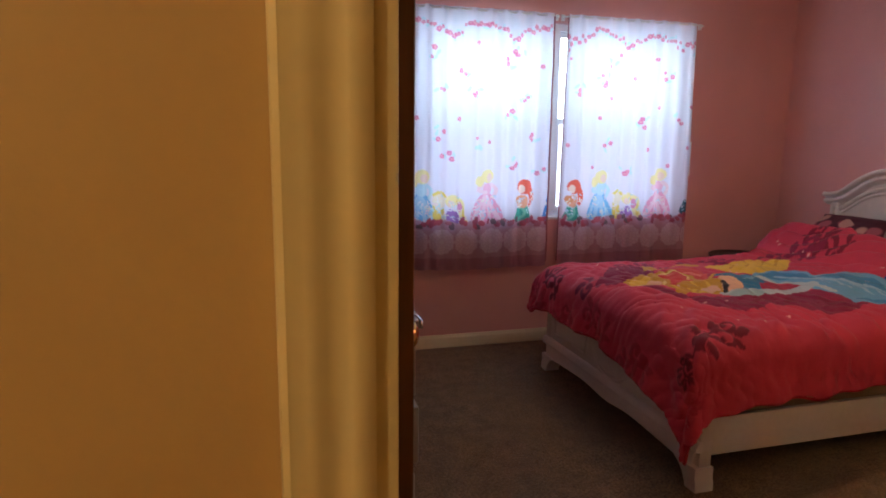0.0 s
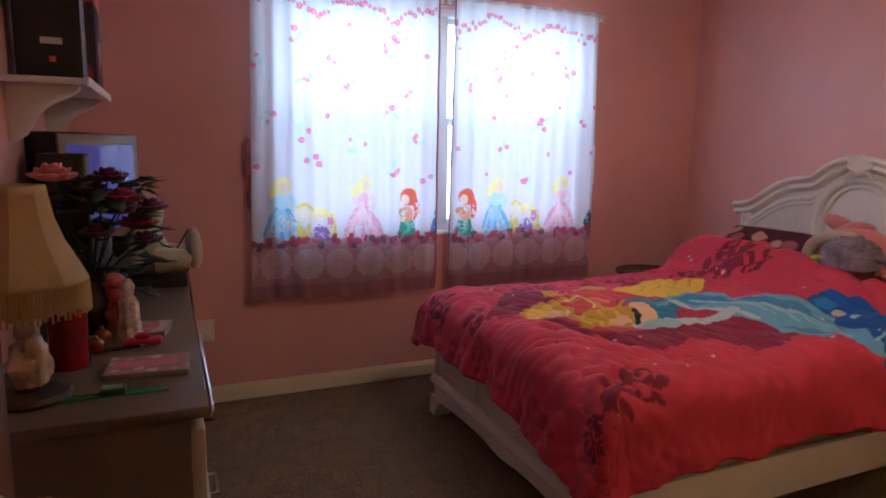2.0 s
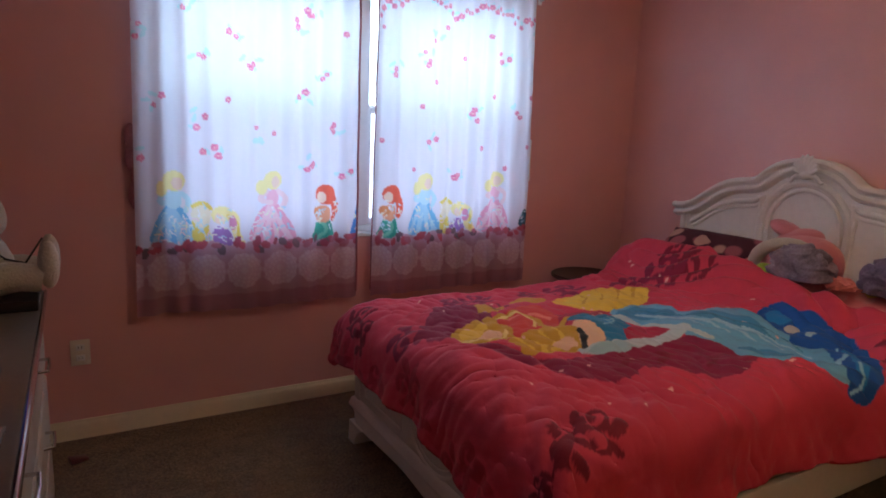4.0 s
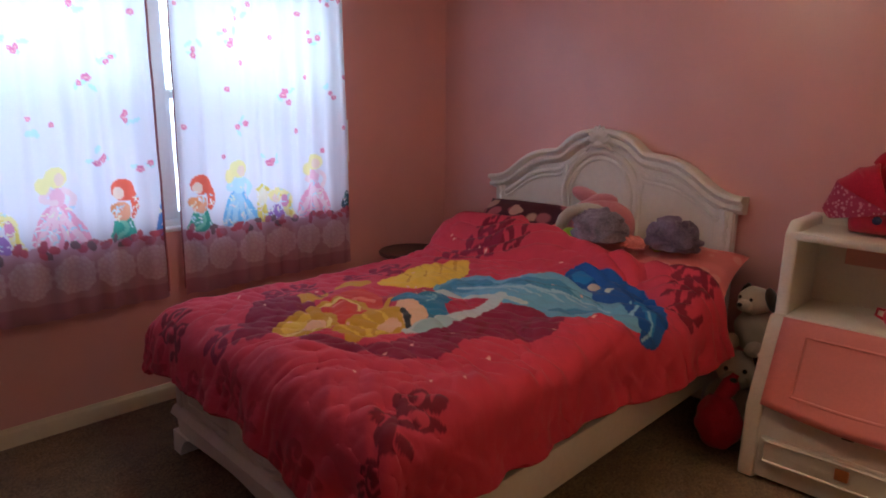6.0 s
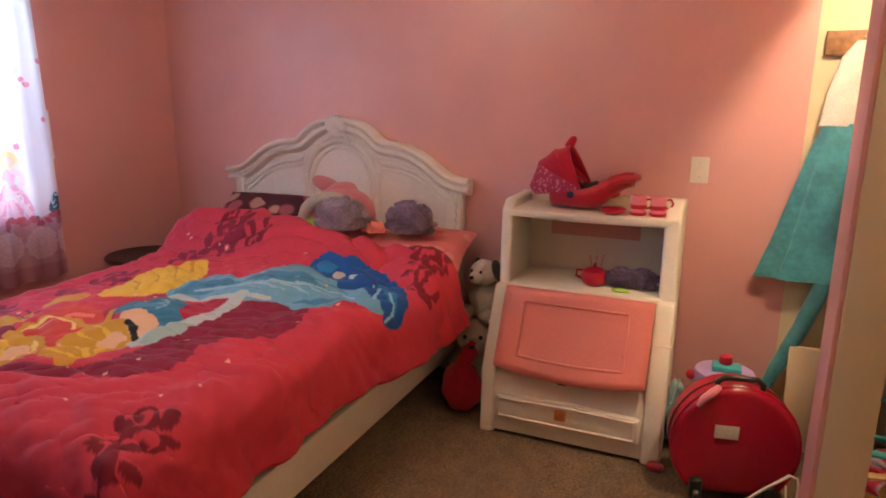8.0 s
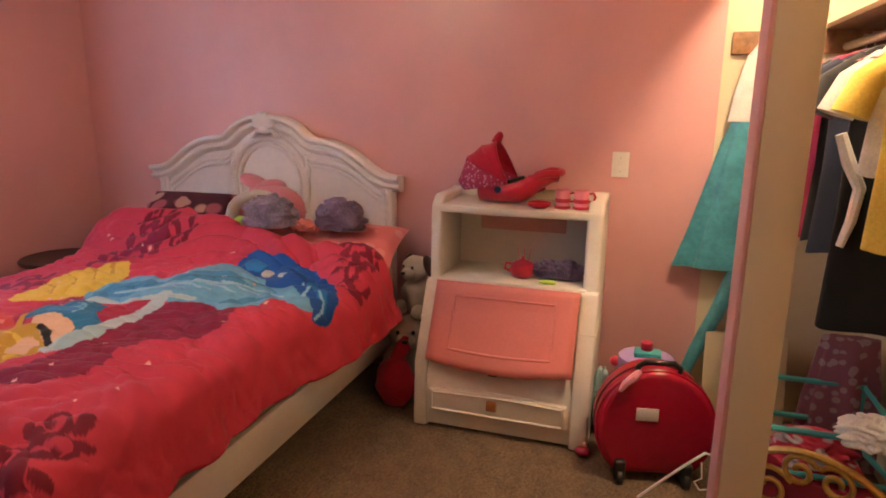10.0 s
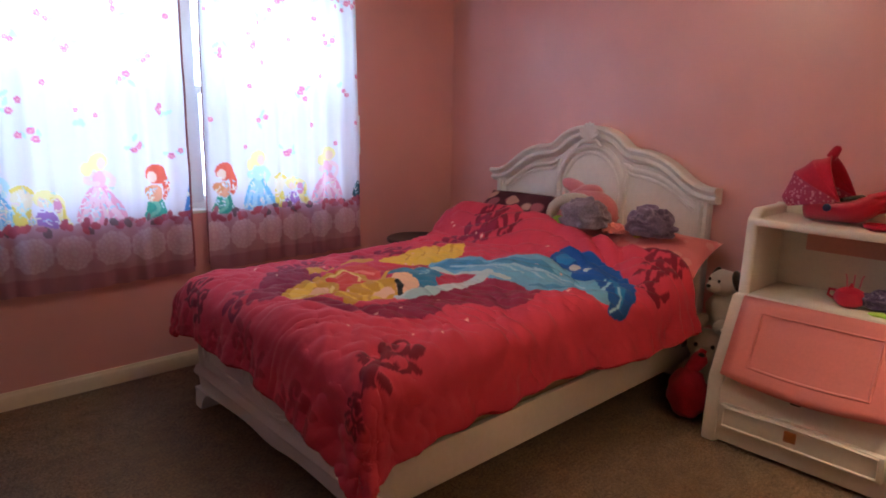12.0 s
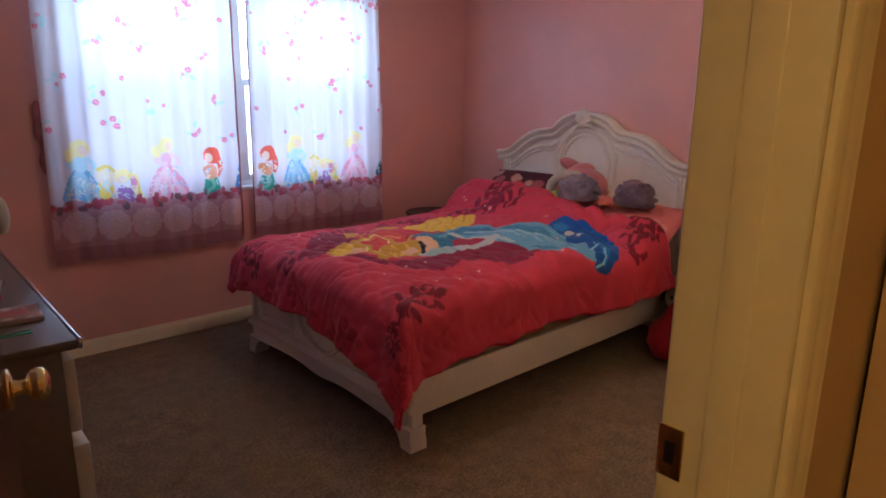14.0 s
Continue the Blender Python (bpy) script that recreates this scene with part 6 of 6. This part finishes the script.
part("cloth", skirt([(0, 0.10, 0.03, 0.55, 0.06), (0, 0.13, 0.05, 0.3, 0.14), (0, 0.15, 0.06, 0.0, 0.2)], 4.0), print_dots("mauve_print_cloth", (0.24, 0.09, 0.14), (0.36, 0.26, 0.30), 26), pc)

# ---- on and over the dresser ----
TOPZ = DH
CREAMSHADE = paint("cream_lampshade_fabric", (0.40, 0.28, 0.13), 0.85, 0.10, 5, 130, 0.3)
lampt = thing("table_lamp", (0.225, 2.30, TOPZ), "fringed cream lampshade on a figurine lamp base", "table lamp")
lampt.scale = (0.80, 0.80, 0.95)
n = 8
bm = bmesh.new()
rows = []
for r, z in ((0.072, 0.49), (0.075, 0.47), (0.085, 0.42), (0.105, 0.37), (0.135, 0.32), (0.155, 0.285), (0.158, 0.27)):
    rows.append([bm.verts.new((r * (1 - 0.05 * (k % 2)) * math.cos(math.pi * k / 8), r * (1 - 0.05 * (k % 2)) * math.sin(math.pi * k / 8), z)) for k in range(16)])
for a, b in zip(rows, rows[1:]):
    for k in range(16):
        bm.faces.new((a[k], a[(k + 1) % 16], b[(k + 1) % 16], b[k]))
shade = part("shade", bm, CREAMSHADE, lampt, "", 25)
md = shade.modifiers.new("thickness", "SOLIDIFY")
md.thickness = 0.004
bm = bmesh.new()
for k in range(150):
    a = 2 * math.pi * k / 150
    l = 0.065 + 0.01 * math.sin(k * 3.7)
    add_rod(bm, (0.155 * math.cos(a), 0.155 * math.sin(a), 0.275), (0.157 * math.cos(a), 0.157 * math.sin(a), 0.275 - l), 0.0026, 0.0034, 4)
part("fringe", bm, CREAMSHADE, lampt)
part("base", lathe([(0.0, 0.0), (0.095, 0.0), (0.10, 0.008), (0.095, 0.02), (0.07, 0.028), (0.06, 0.03), (0, 0.03)]), WENGE, lampt, "dark round lamp base")
bm = bmesh.new()
add_ball(bm, (0, 0, 0.085), (0.05, 0.055, 0.065), 20, 14, rough=0.022, scale=30)
add_ball(bm, (0.0, 0.02, 0.17), (0.032, 0.034, 0.06), 18, 12, rough=0.014, scale=35)
add_ball(bm, (0.02, -0.03, 0.10), (0.03, 0.03, 0.06), 16, 12, rough=0.014, scale=35)
add_ball(bm, (0.0, 0.02, 0.24), (0.022, 0.022, 0.026), 14, 10)
part("figurine", bm, paint("cream_resin", (0.52, 0.40, 0.28), 0.4, 0.25, 20, 60), lampt)
part("stem", rod((0, 0, 0.2), (0, 0, 0.47), 0.006), BRASS, lampt)

LEAF = paint("dark_silk_leaf", (0.02, 0.045, 0.02), 0.6, 0.3)
PETALS = (cloth("plum_silk_petal", (0.10, 0.012, 0.07), 0.3), cloth("crimson_silk_petal", (0.30, 0.02, 0.08), 0.3), cloth("pink_silk_petal", (0.60, 0.20, 0.20), 0.25))
fl = thing("silk_flowers", (0.30, 2.82, TOPZ), "bunch of plum and crimson silk flowers in a dark vase", "flowers")
part("vase", lathe([(0.0, 0.0), (0.05, 0.0), (0.062, 0.04), (0.055, 0.10), (0.032, 0.15), (0.036, 0.175), (0.030, 0.17), (0.0, 0.10)]), paint("dark_glazed_vase", (0.03, 0.018, 0.02), 0.2), fl)
rnd = random.Random(5)
for k, (x, y, z, r, c) in enumerate(((0.08, -0.02, 0.36, 0.070, 0), (0.13, 0.04, 0.31, 0.062, 1), (0.0, 0.05, 0.42, 0.06, 0), (-0.06, -0.12, 0.46, 0.062, 2), (0.10, 0.10, 0.38, 0.055, 1), (0.03, -0.08, 0.30, 0.05, 0), (0.15, -0.05, 0.27, 0.05, 0), (0.06, 0.02, 0.45, 0.055, 0), (0.14, 0.09, 0.25, 0.05, 1), (0.10, -0.09, 0.40, 0.05, 1), (0.17, 0.02, 0.36, 0.052, 0), (-0.02, -0.06, 0.37, 0.055, 0))):
    bm = bmesh.new()
    for ring, (count, rr, tilt) in enumerate(((5, 0.35, 70), (7, 0.7, 45), (9, 1.0, 20))):
        for q in range(count):
            a = 2 * math.pi * q / count + ring
            add_ball(bm, (x + r * rr * 0.6 * math.cos(a), y + r * rr * 0.6 * math.sin(a), z + r * (0.35 - 0.3 * rr)), (r * 0.42, r * 0.34, r * 0.12), 8, 6, turn=(0, -tilt, math.degrees(a)))
    part("blossom", bm, PETALS[c], fl)
    part("flower_stem", tube([(0, 0, 0.12), (x * 0.5, y * 0.5, 0.12 + (z - 0.12) * 0.6), (x, y, z)], 0.003, 6), LEAF, fl)
for k in range(70):
    a, z = rnd.uniform(0, 6.28), rnd.uniform(0.14, 0.45)
    d = Vector((math.cos(a), math.sin(a), rnd.uniform(-0.3, 0.5))).normalized()
    p = Vector((0.06 * math.cos(a) + 0.05, 0.07 * math.sin(a), z))
    q = p + d * rnd.uniform(0.09, 0.13)
    s = d.cross(Vector((0, 0, 1))).normalized() * 0.028
    mid = p.lerp(q, 0.5) + Vector((0, 0, 0.012))
    bm = bmesh.new()
    vs = [bm.verts.new(c) for c in (p, p.lerp(q, 0.3) + s * 0.8, mid + s, p.lerp(q, 0.8) + s * 0.6, q, p.lerp(q, 0.8) - s * 0.6, mid - s, p.lerp(q, 0.3) - s * 0.8)]
    c = bm.verts.new(mid - Vector((0, 0, 0.008)))
    for i in range(8):
        bm.faces.new((vs[i], vs[(i + 1) % 8], c))
    lf = part("leaf", bm, LEAF, fl)
    md = lf.modifiers.new("thickness", "SOLIDIFY")
    md.thickness = 0.0015

CANDLE = paint("dark_red_glass", (0.20, 0.006, 0.012), 0.12, 0.15)
cd = thing("candle_jar", (0.275, 2.50, TOPZ), "tall dark red glass candle jar", "candle jar")
part("jar", lathe([(0.0, 0.0), (0.042, 0.0), (0.045, 0.006), (0.045, 0.15), (0.038, 0.168), (0.038, 0.185), (0.034, 0.185), (0.0, 0.12)]), CANDLE, cd)
part("lid", lathe([(0.0, 0.184), (0.040, 0.184), (0.040, 0.194), (0.018, 0.20), (0.012, 0.215), (0.0, 0.218)]), CANDLE, cd)
fg = thing("santa_figurine", (0.36, 2.80, TOPZ), "small red and white resin figurine", "figurine")
bm = bmesh.new()
add_ball(bm, (0, 0, 0.05), (0.035, 0.035, 0.05), 18, 12, rough=0.008, scale=40)
add_ball(bm, (0, 0, 0.115), (0.026, 0.026, 0.03), 16, 10)
add_ball(bm, (0.0, 0.0, 0.15), (0.032, 0.032, 0.026), 16, 10)
obj_f = part("figure", bm, paint("red_white_resin", (0.50, 0.10, 0.08), 0.35, 0.4, 30, 60), fg)
f2 = obj("white_figurine", skirt([(0, 0.034, 0.034, 0.0, 0.08), (0, 0.026, 0.026, 0.06, 0.10), (0.004, 0.03, 0.026, 0.10, 0.05), (0.0, 0.014, 0.014, 0.125, 0), (0, 0.02, 0.02, 0.15, 0), (0, 0.008, 0.008, 0.172, 0)], 1.0), paint("white_red_resin", (0.60, 0.52, 0.48), 0.35, 0.4, 30, 60), None, "", 60)
f2.location = (0.40, 2.72, TOPZ)
tagged(f2, "small white resin figurine on the dresser", "figurine")
for x, y, r in ((0.335, 2.66, 0.024), (0.325, 2.59, 0.022)):
    o = thing("glass_ornament", (x, y, TOPZ), "small shiny amber glass ornament ball", "ornament", "glass ornaments")
    part("ball", ball((0, 0, r), (r, r, r), u=20, v=14), paint("amber_mirror_glass", (0.36, 0.10, 0.04), 0.12, 0.3, metal=0.6), o)
    part("cap", rod((0, 0, 2 * r - 0.002), (0, 0, 2 * r + 0.008), 0.006), BRASS, o)


def disc_case(place, size, turn, colours, label):
    """A closed film case: shell, printed sleeve, and plain bars for its lettering."""
    c = thing("disc_case", place, label, "disc case", "disc cases on the dresser", turn)
    sx, sy, sz = size
    part("shell", box((-sx / 2, -sy / 2, 0), (sx / 2, sy / 2, sz), 0.0015), paint("clear_grey_plastic", (0.30, 0.26, 0.25), 0.2, 0.08), c)
    part("sleeve", box((-sx / 2 + 0.004, -sy / 2 + 0.004, sz - 0.0005), (sx / 2 - 0.004, sy / 2 - 0.004, sz + 0.0006)), print_dots("printed_sleeve", *colours), c)
    part("title_bar", box((-sx / 2 + 0.015, -sy / 6, sz + 0.0004), (sx / 2 - 0.03, sy / 6, sz + 0.0010)), paint("sleeve_title", (0.60, 0.12, 0.14), 0.3), c)
    return c


disc_case((0.455, 2.415, TOPZ), (0.19, 0.135, 0.015), -4, ((0.34, 0.20, 0.20), (0.55, 0.42, 0.40), 30.0), "closed film disc case with a reddish sleeve")
disc_case((0.445, 2.775, TOPZ), (0.125, 0.14, 0.012), -12, ((0.52, 0.46, 0.43), (0.40, 0.20, 0.20), 34.0), "closed pale disc case lying on the dresser")
gc = thing("green_ruler", (0.38, 2.262, TOPZ), "translucent green plastic ruler on the dresser", "ruler")
part("strip", box((-0.12, -0.012, 0), (0.12, 0.014, 0.003), 0.001), paint("green_plastic", (0.02, 0.22, 0.10), 0.15), gc)
for k in range(11):
    part("mark", box((-0.11 + k * 0.022, 0.002, 0.0028), (-0.109 + k * 0.022, 0.013, 0.0034)), DARK, gc)
gk = thing("small_green_box", (0.385, 2.268, TOPZ + 0.003), "small dark green box lying on the ruler", "box")
part("body", box((-0.026, -0.018, 0), (0.026, 0.018, 0.014), 0.003), paint("dark_green_card", (0.02, 0.07, 0.035), 0.35), gk)
part("face", box((-0.020, -0.013, 0.0138), (0.020, 0.013, 0.0148), 0.0004), paint("pale_green_face", (0.20, 0.34, 0.22), 0.35), gk)
pn = thing("red_toy_car", (0.435, 2.625, TOPZ), "small red plastic toy on the dresser", "toy")
part("body", box((-0.05, -0.02, 0.004), (0.05, 0.02, 0.022), 0.008), CRIMSON, pn)
part("cab", box((-0.02, -0.016, 0.020), (0.022, 0.016, 0.036), 0.008), CRIMSON, pn)
sl = thing("grey_pen", (0.38, 2.60, TOPZ), "dark slim pen lying beside the toy", "pen", turn=8)
part("barrel", rod((-0.07, 0, 0.005), (0.05, 0, 0.005), 0.005, n=10), DARK, sl)
part("tip", rod((0.05, 0, 0.005), (0.066, 0, 0.004), 0.0045, 0.001, n=10), STEEL, sl)
tray = thing("black_tray", (0.46, 3.50, TOPZ), "flat black plastic player box on the dresser", "player box")
part("box", box((-0.11, -0.13, 0), (0.115, 0.13, 0.035), 0.005), DARK, tray)
part("slot", box((0.114, -0.09, 0.014), (0.1165, 0.02, 0.020)), STEEL, tray)
pd = thing("white_plush_animal", (0.47, 3.50, TOPZ + 0.035), "white plush animal sitting with a thin cord round it", "plush toy")
pd.scale = (1.2, 1.2, 1.2)
bm = bmesh.new()
add_ball(bm, (-0.04, 0, 0.08), (0.075, 0.075, 0.085), 22, 14, rough=0.012, scale=18)
part("body", bm, WHITE_FUR, pd)
ph = part("head", ball((-0.035, 0, 0.205), (0.062, 0.06, 0.062), u=22, v=14, rough=0.008, scale=18), WHITE_FUR, pd)
part("nose", ball((-0.01, -0.055, 0.225), (0.010, 0.008, 0.008), u=10, v=8), paint("orange_felt", (0.65, 0.22, 0.10), 0.8), ph)
for s in (-1, 1):
    part("leg", tube([(0.0, s * 0.05, 0.05), (0.05, s * 0.06, 0.055), (0.10, s * 0.06, 0.045)], [0.045, 0.038, 0.036], 12), WHITE_FUR, pd)
    part("foot", ball((0.115, s * 0.06, 0.085), (0.028, 0.035, 0.065), u=16, v=12, rough=0.006), WHITE_FUR, pd)
part("cord", tube([(0.10, 0.04, 0.14), (0.06, 0.0, 0.08), (0.02, -0.04, 0.10), (-0.03, -0.07, 0.15)], 0.003, 6), DARK, pd)
tv = thing("television", (0.26, 3.22, TOPZ), "small television with glowing blue-violet screen on the dresser", "television", turn=-32)
part("cabinet", box((-0.12, -0.20, 0.22), (0.06, 0.20, 0.585), 0.02, 3), DARK, tv)
part("bezel", box((0.058, -0.195, 0.225), (0.072, 0.195, 0.58), 0.006), paint("taupe_bezel", (0.20, 0.13, 0.10), 0.45), tv)
part("screen", box((0.0715, -0.165, 0.26), (0.0745, 0.165, 0.545), 0.002), Tree("glowing_screen").out(Base_Color=(0.02, 0.02, 0.06), Roughness=0.15, Emission_Color=(0.10, 0.09, 0.42), Emission_Strength=0.5), tv, "lit blue-violet screen")
part("stand", box((-0.10, -0.12, 0.0), (0.06, 0.12, 0.222), 0.01), DARK, tv)
spk = thing("loudspeaker", (0.24, 2.97, TOPZ), "black desktop loudspeaker on the dresser", "loudspeaker")
part("cabinet", box((-0.07, -0.06, 0.0), (0.06, 0.06, 0.52), 0.012, 3), DARK, spk)
part("cone", lathe([(0.045, 0.0), (0.042, 0.004), (0.02, -0.004), (0.0, 0.002)], m=pose(0.061, 0, 0.40, 0, 90, 0)), paint("grey_cone", (0.05, 0.05, 0.055), 0.6), spk)
ap = thing("headphones", (0.36, 2.98, TOPZ), "black headphones lying beside the loudspeaker", "headphones")
part("band", tube([(0, -0.07 * math.cos(a), 0.03 + 0.10 * math.sin(a)) for a in [math.pi * i / 14 for i in range(15)]], 0.007, 8), DARK, ap)
for s in (-1, 1):
    part("earcup", lathe([(0.0, -0.012), (0.032, -0.012), (0.036, 0.0), (0.032, 0.012), (0.0, 0.012)], m=pose(0, s * 0.07, 0.036, 90, 0, 0)), DARK, ap)

# wall shelves with ogee brackets


def wall_shelf(y0, y1, z, label):
    s = thing("wall_shelf", (XL, (y0 + y1) / 2, z), label, "shelf", "wall shelves over the dresser")
    L = (y1 - y0) / 2
    part("board", box((0.0, -L, -0.018), (0.205, L, 0.0), 0.004), WHITE, s)
    part("front_edge", box((0.203, -L - 0.004, -0.024), (0.215, L + 0.004, 0.004), 0.004), WHITE, s)
    prof = [(0.0, -0.018), (0.185, -0.018), (0.18, -0.035), (0.15, -0.055), (0.11, -0.075), (0.08, -0.10), (0.06, -0.135), (0.045, -0.16), (0.02, -0.175), (0.0, -0.18)]
    for y in (-L + 0.05, L - 0.07):
        part("bracket", slab(prof, y, y + 0.02, "xz", 0.003), WHITE, s)
    return s


wall_shelf(2.80, 3.56, 1.545, "white wall shelf on curved brackets holding boxes")
wall_shelf(2.12, 2.84, 1.94, "white wall shelf on curved brackets above the lamp")
bk = thing("black_picture_box", (0.225, 2.97, 1.545), "large black boxed set with a dim orange picture", "box")
part("box", box((-0.085, -0.055, 0), (0.085, 0.055, 0.44), 0.004), DARK, bk)
part("picture", box((0.0, -0.0565, 0.22), (0.06, -0.0548, 0.41), 0.0006), print_dots("dim_orange_print", (0.05, 0.02, 0.01), (0.35, 0.10, 0.03), 18), bk)
part("title_bar", box((-0.02, -0.0565, 0.10), (0.035, -0.0548, 0.118)), paint("pale_title", (0.5, 0.48, 0.45), 0.6), bk)
part("seal", box((0.0, -0.0565, 0.05), (0.016, -0.0548, 0.066)), paint("small_red_seal", (0.55, 0.10, 0.06), 0.5), bk)
dp = thing("toy_package", (0.235, 3.27, 1.545), "red and black boxed toy standing on the shelf", "toy box")
part("carton", box((-0.09, -0.10, 0), (0.09, 0.10, 0.33), 0.003), print_dots("red_black_carton", (0.06, 0.03, 0.05), (0.45, 0.36, 0.36), 9, (0.40, 0.05, 0.05)), dp)
part("header", box((-0.0905, -0.1015, 0.27), (0.0915, 0.1015, 0.3305), 0.001), paint("red_card", (0.50, 0.05, 0.04), 0.5), dp)

# low things by the dresser
bin_ = thing("plastic_bag", (0.42, 1.93, 0.0), "crumpled pale blue plastic bag on the carpet by the dresser", "bag")
bm = ball((0, 0, 0.15), (0.12, 0.13, 0.16), u=30, v=22)
for v in bm.verts:
    v.co += v.co.normalized() * 0.035 * (1 - 2 * abs(noise.noise(v.co * 13)))
    v.co.z = max(0.0, v.co.z)
part("sack", bm, paint("pale_blue_film", (0.20, 0.27, 0.31), 0.25, 0.3, 8, 30), bin_)
part("knot", tube([(0, 0, 0.29), (0.01, 0.01, 0.33), (0.04, 0.02, 0.37)], [0.03, 0.018, 0.035], 10), paint("pale_film_knot", (0.30, 0.36, 0.40), 0.25), bin_)
wd = obj("dark_red_wedge", slab([(0, 0), (0.07, 0), (0.07, 0.012), (0.0, 0.028)], 0, 0.045, "xz", 0.004), paint("dark_red_plastic", (0.10, 0.012, 0.02), 0.4), None, "", 40)
wd.matrix_world = pose(0.62, 3.92, 0.0, 0, 0, 20)
tagged(wd, "small dark red plastic wedge on the carpet near the dresser", "toy")
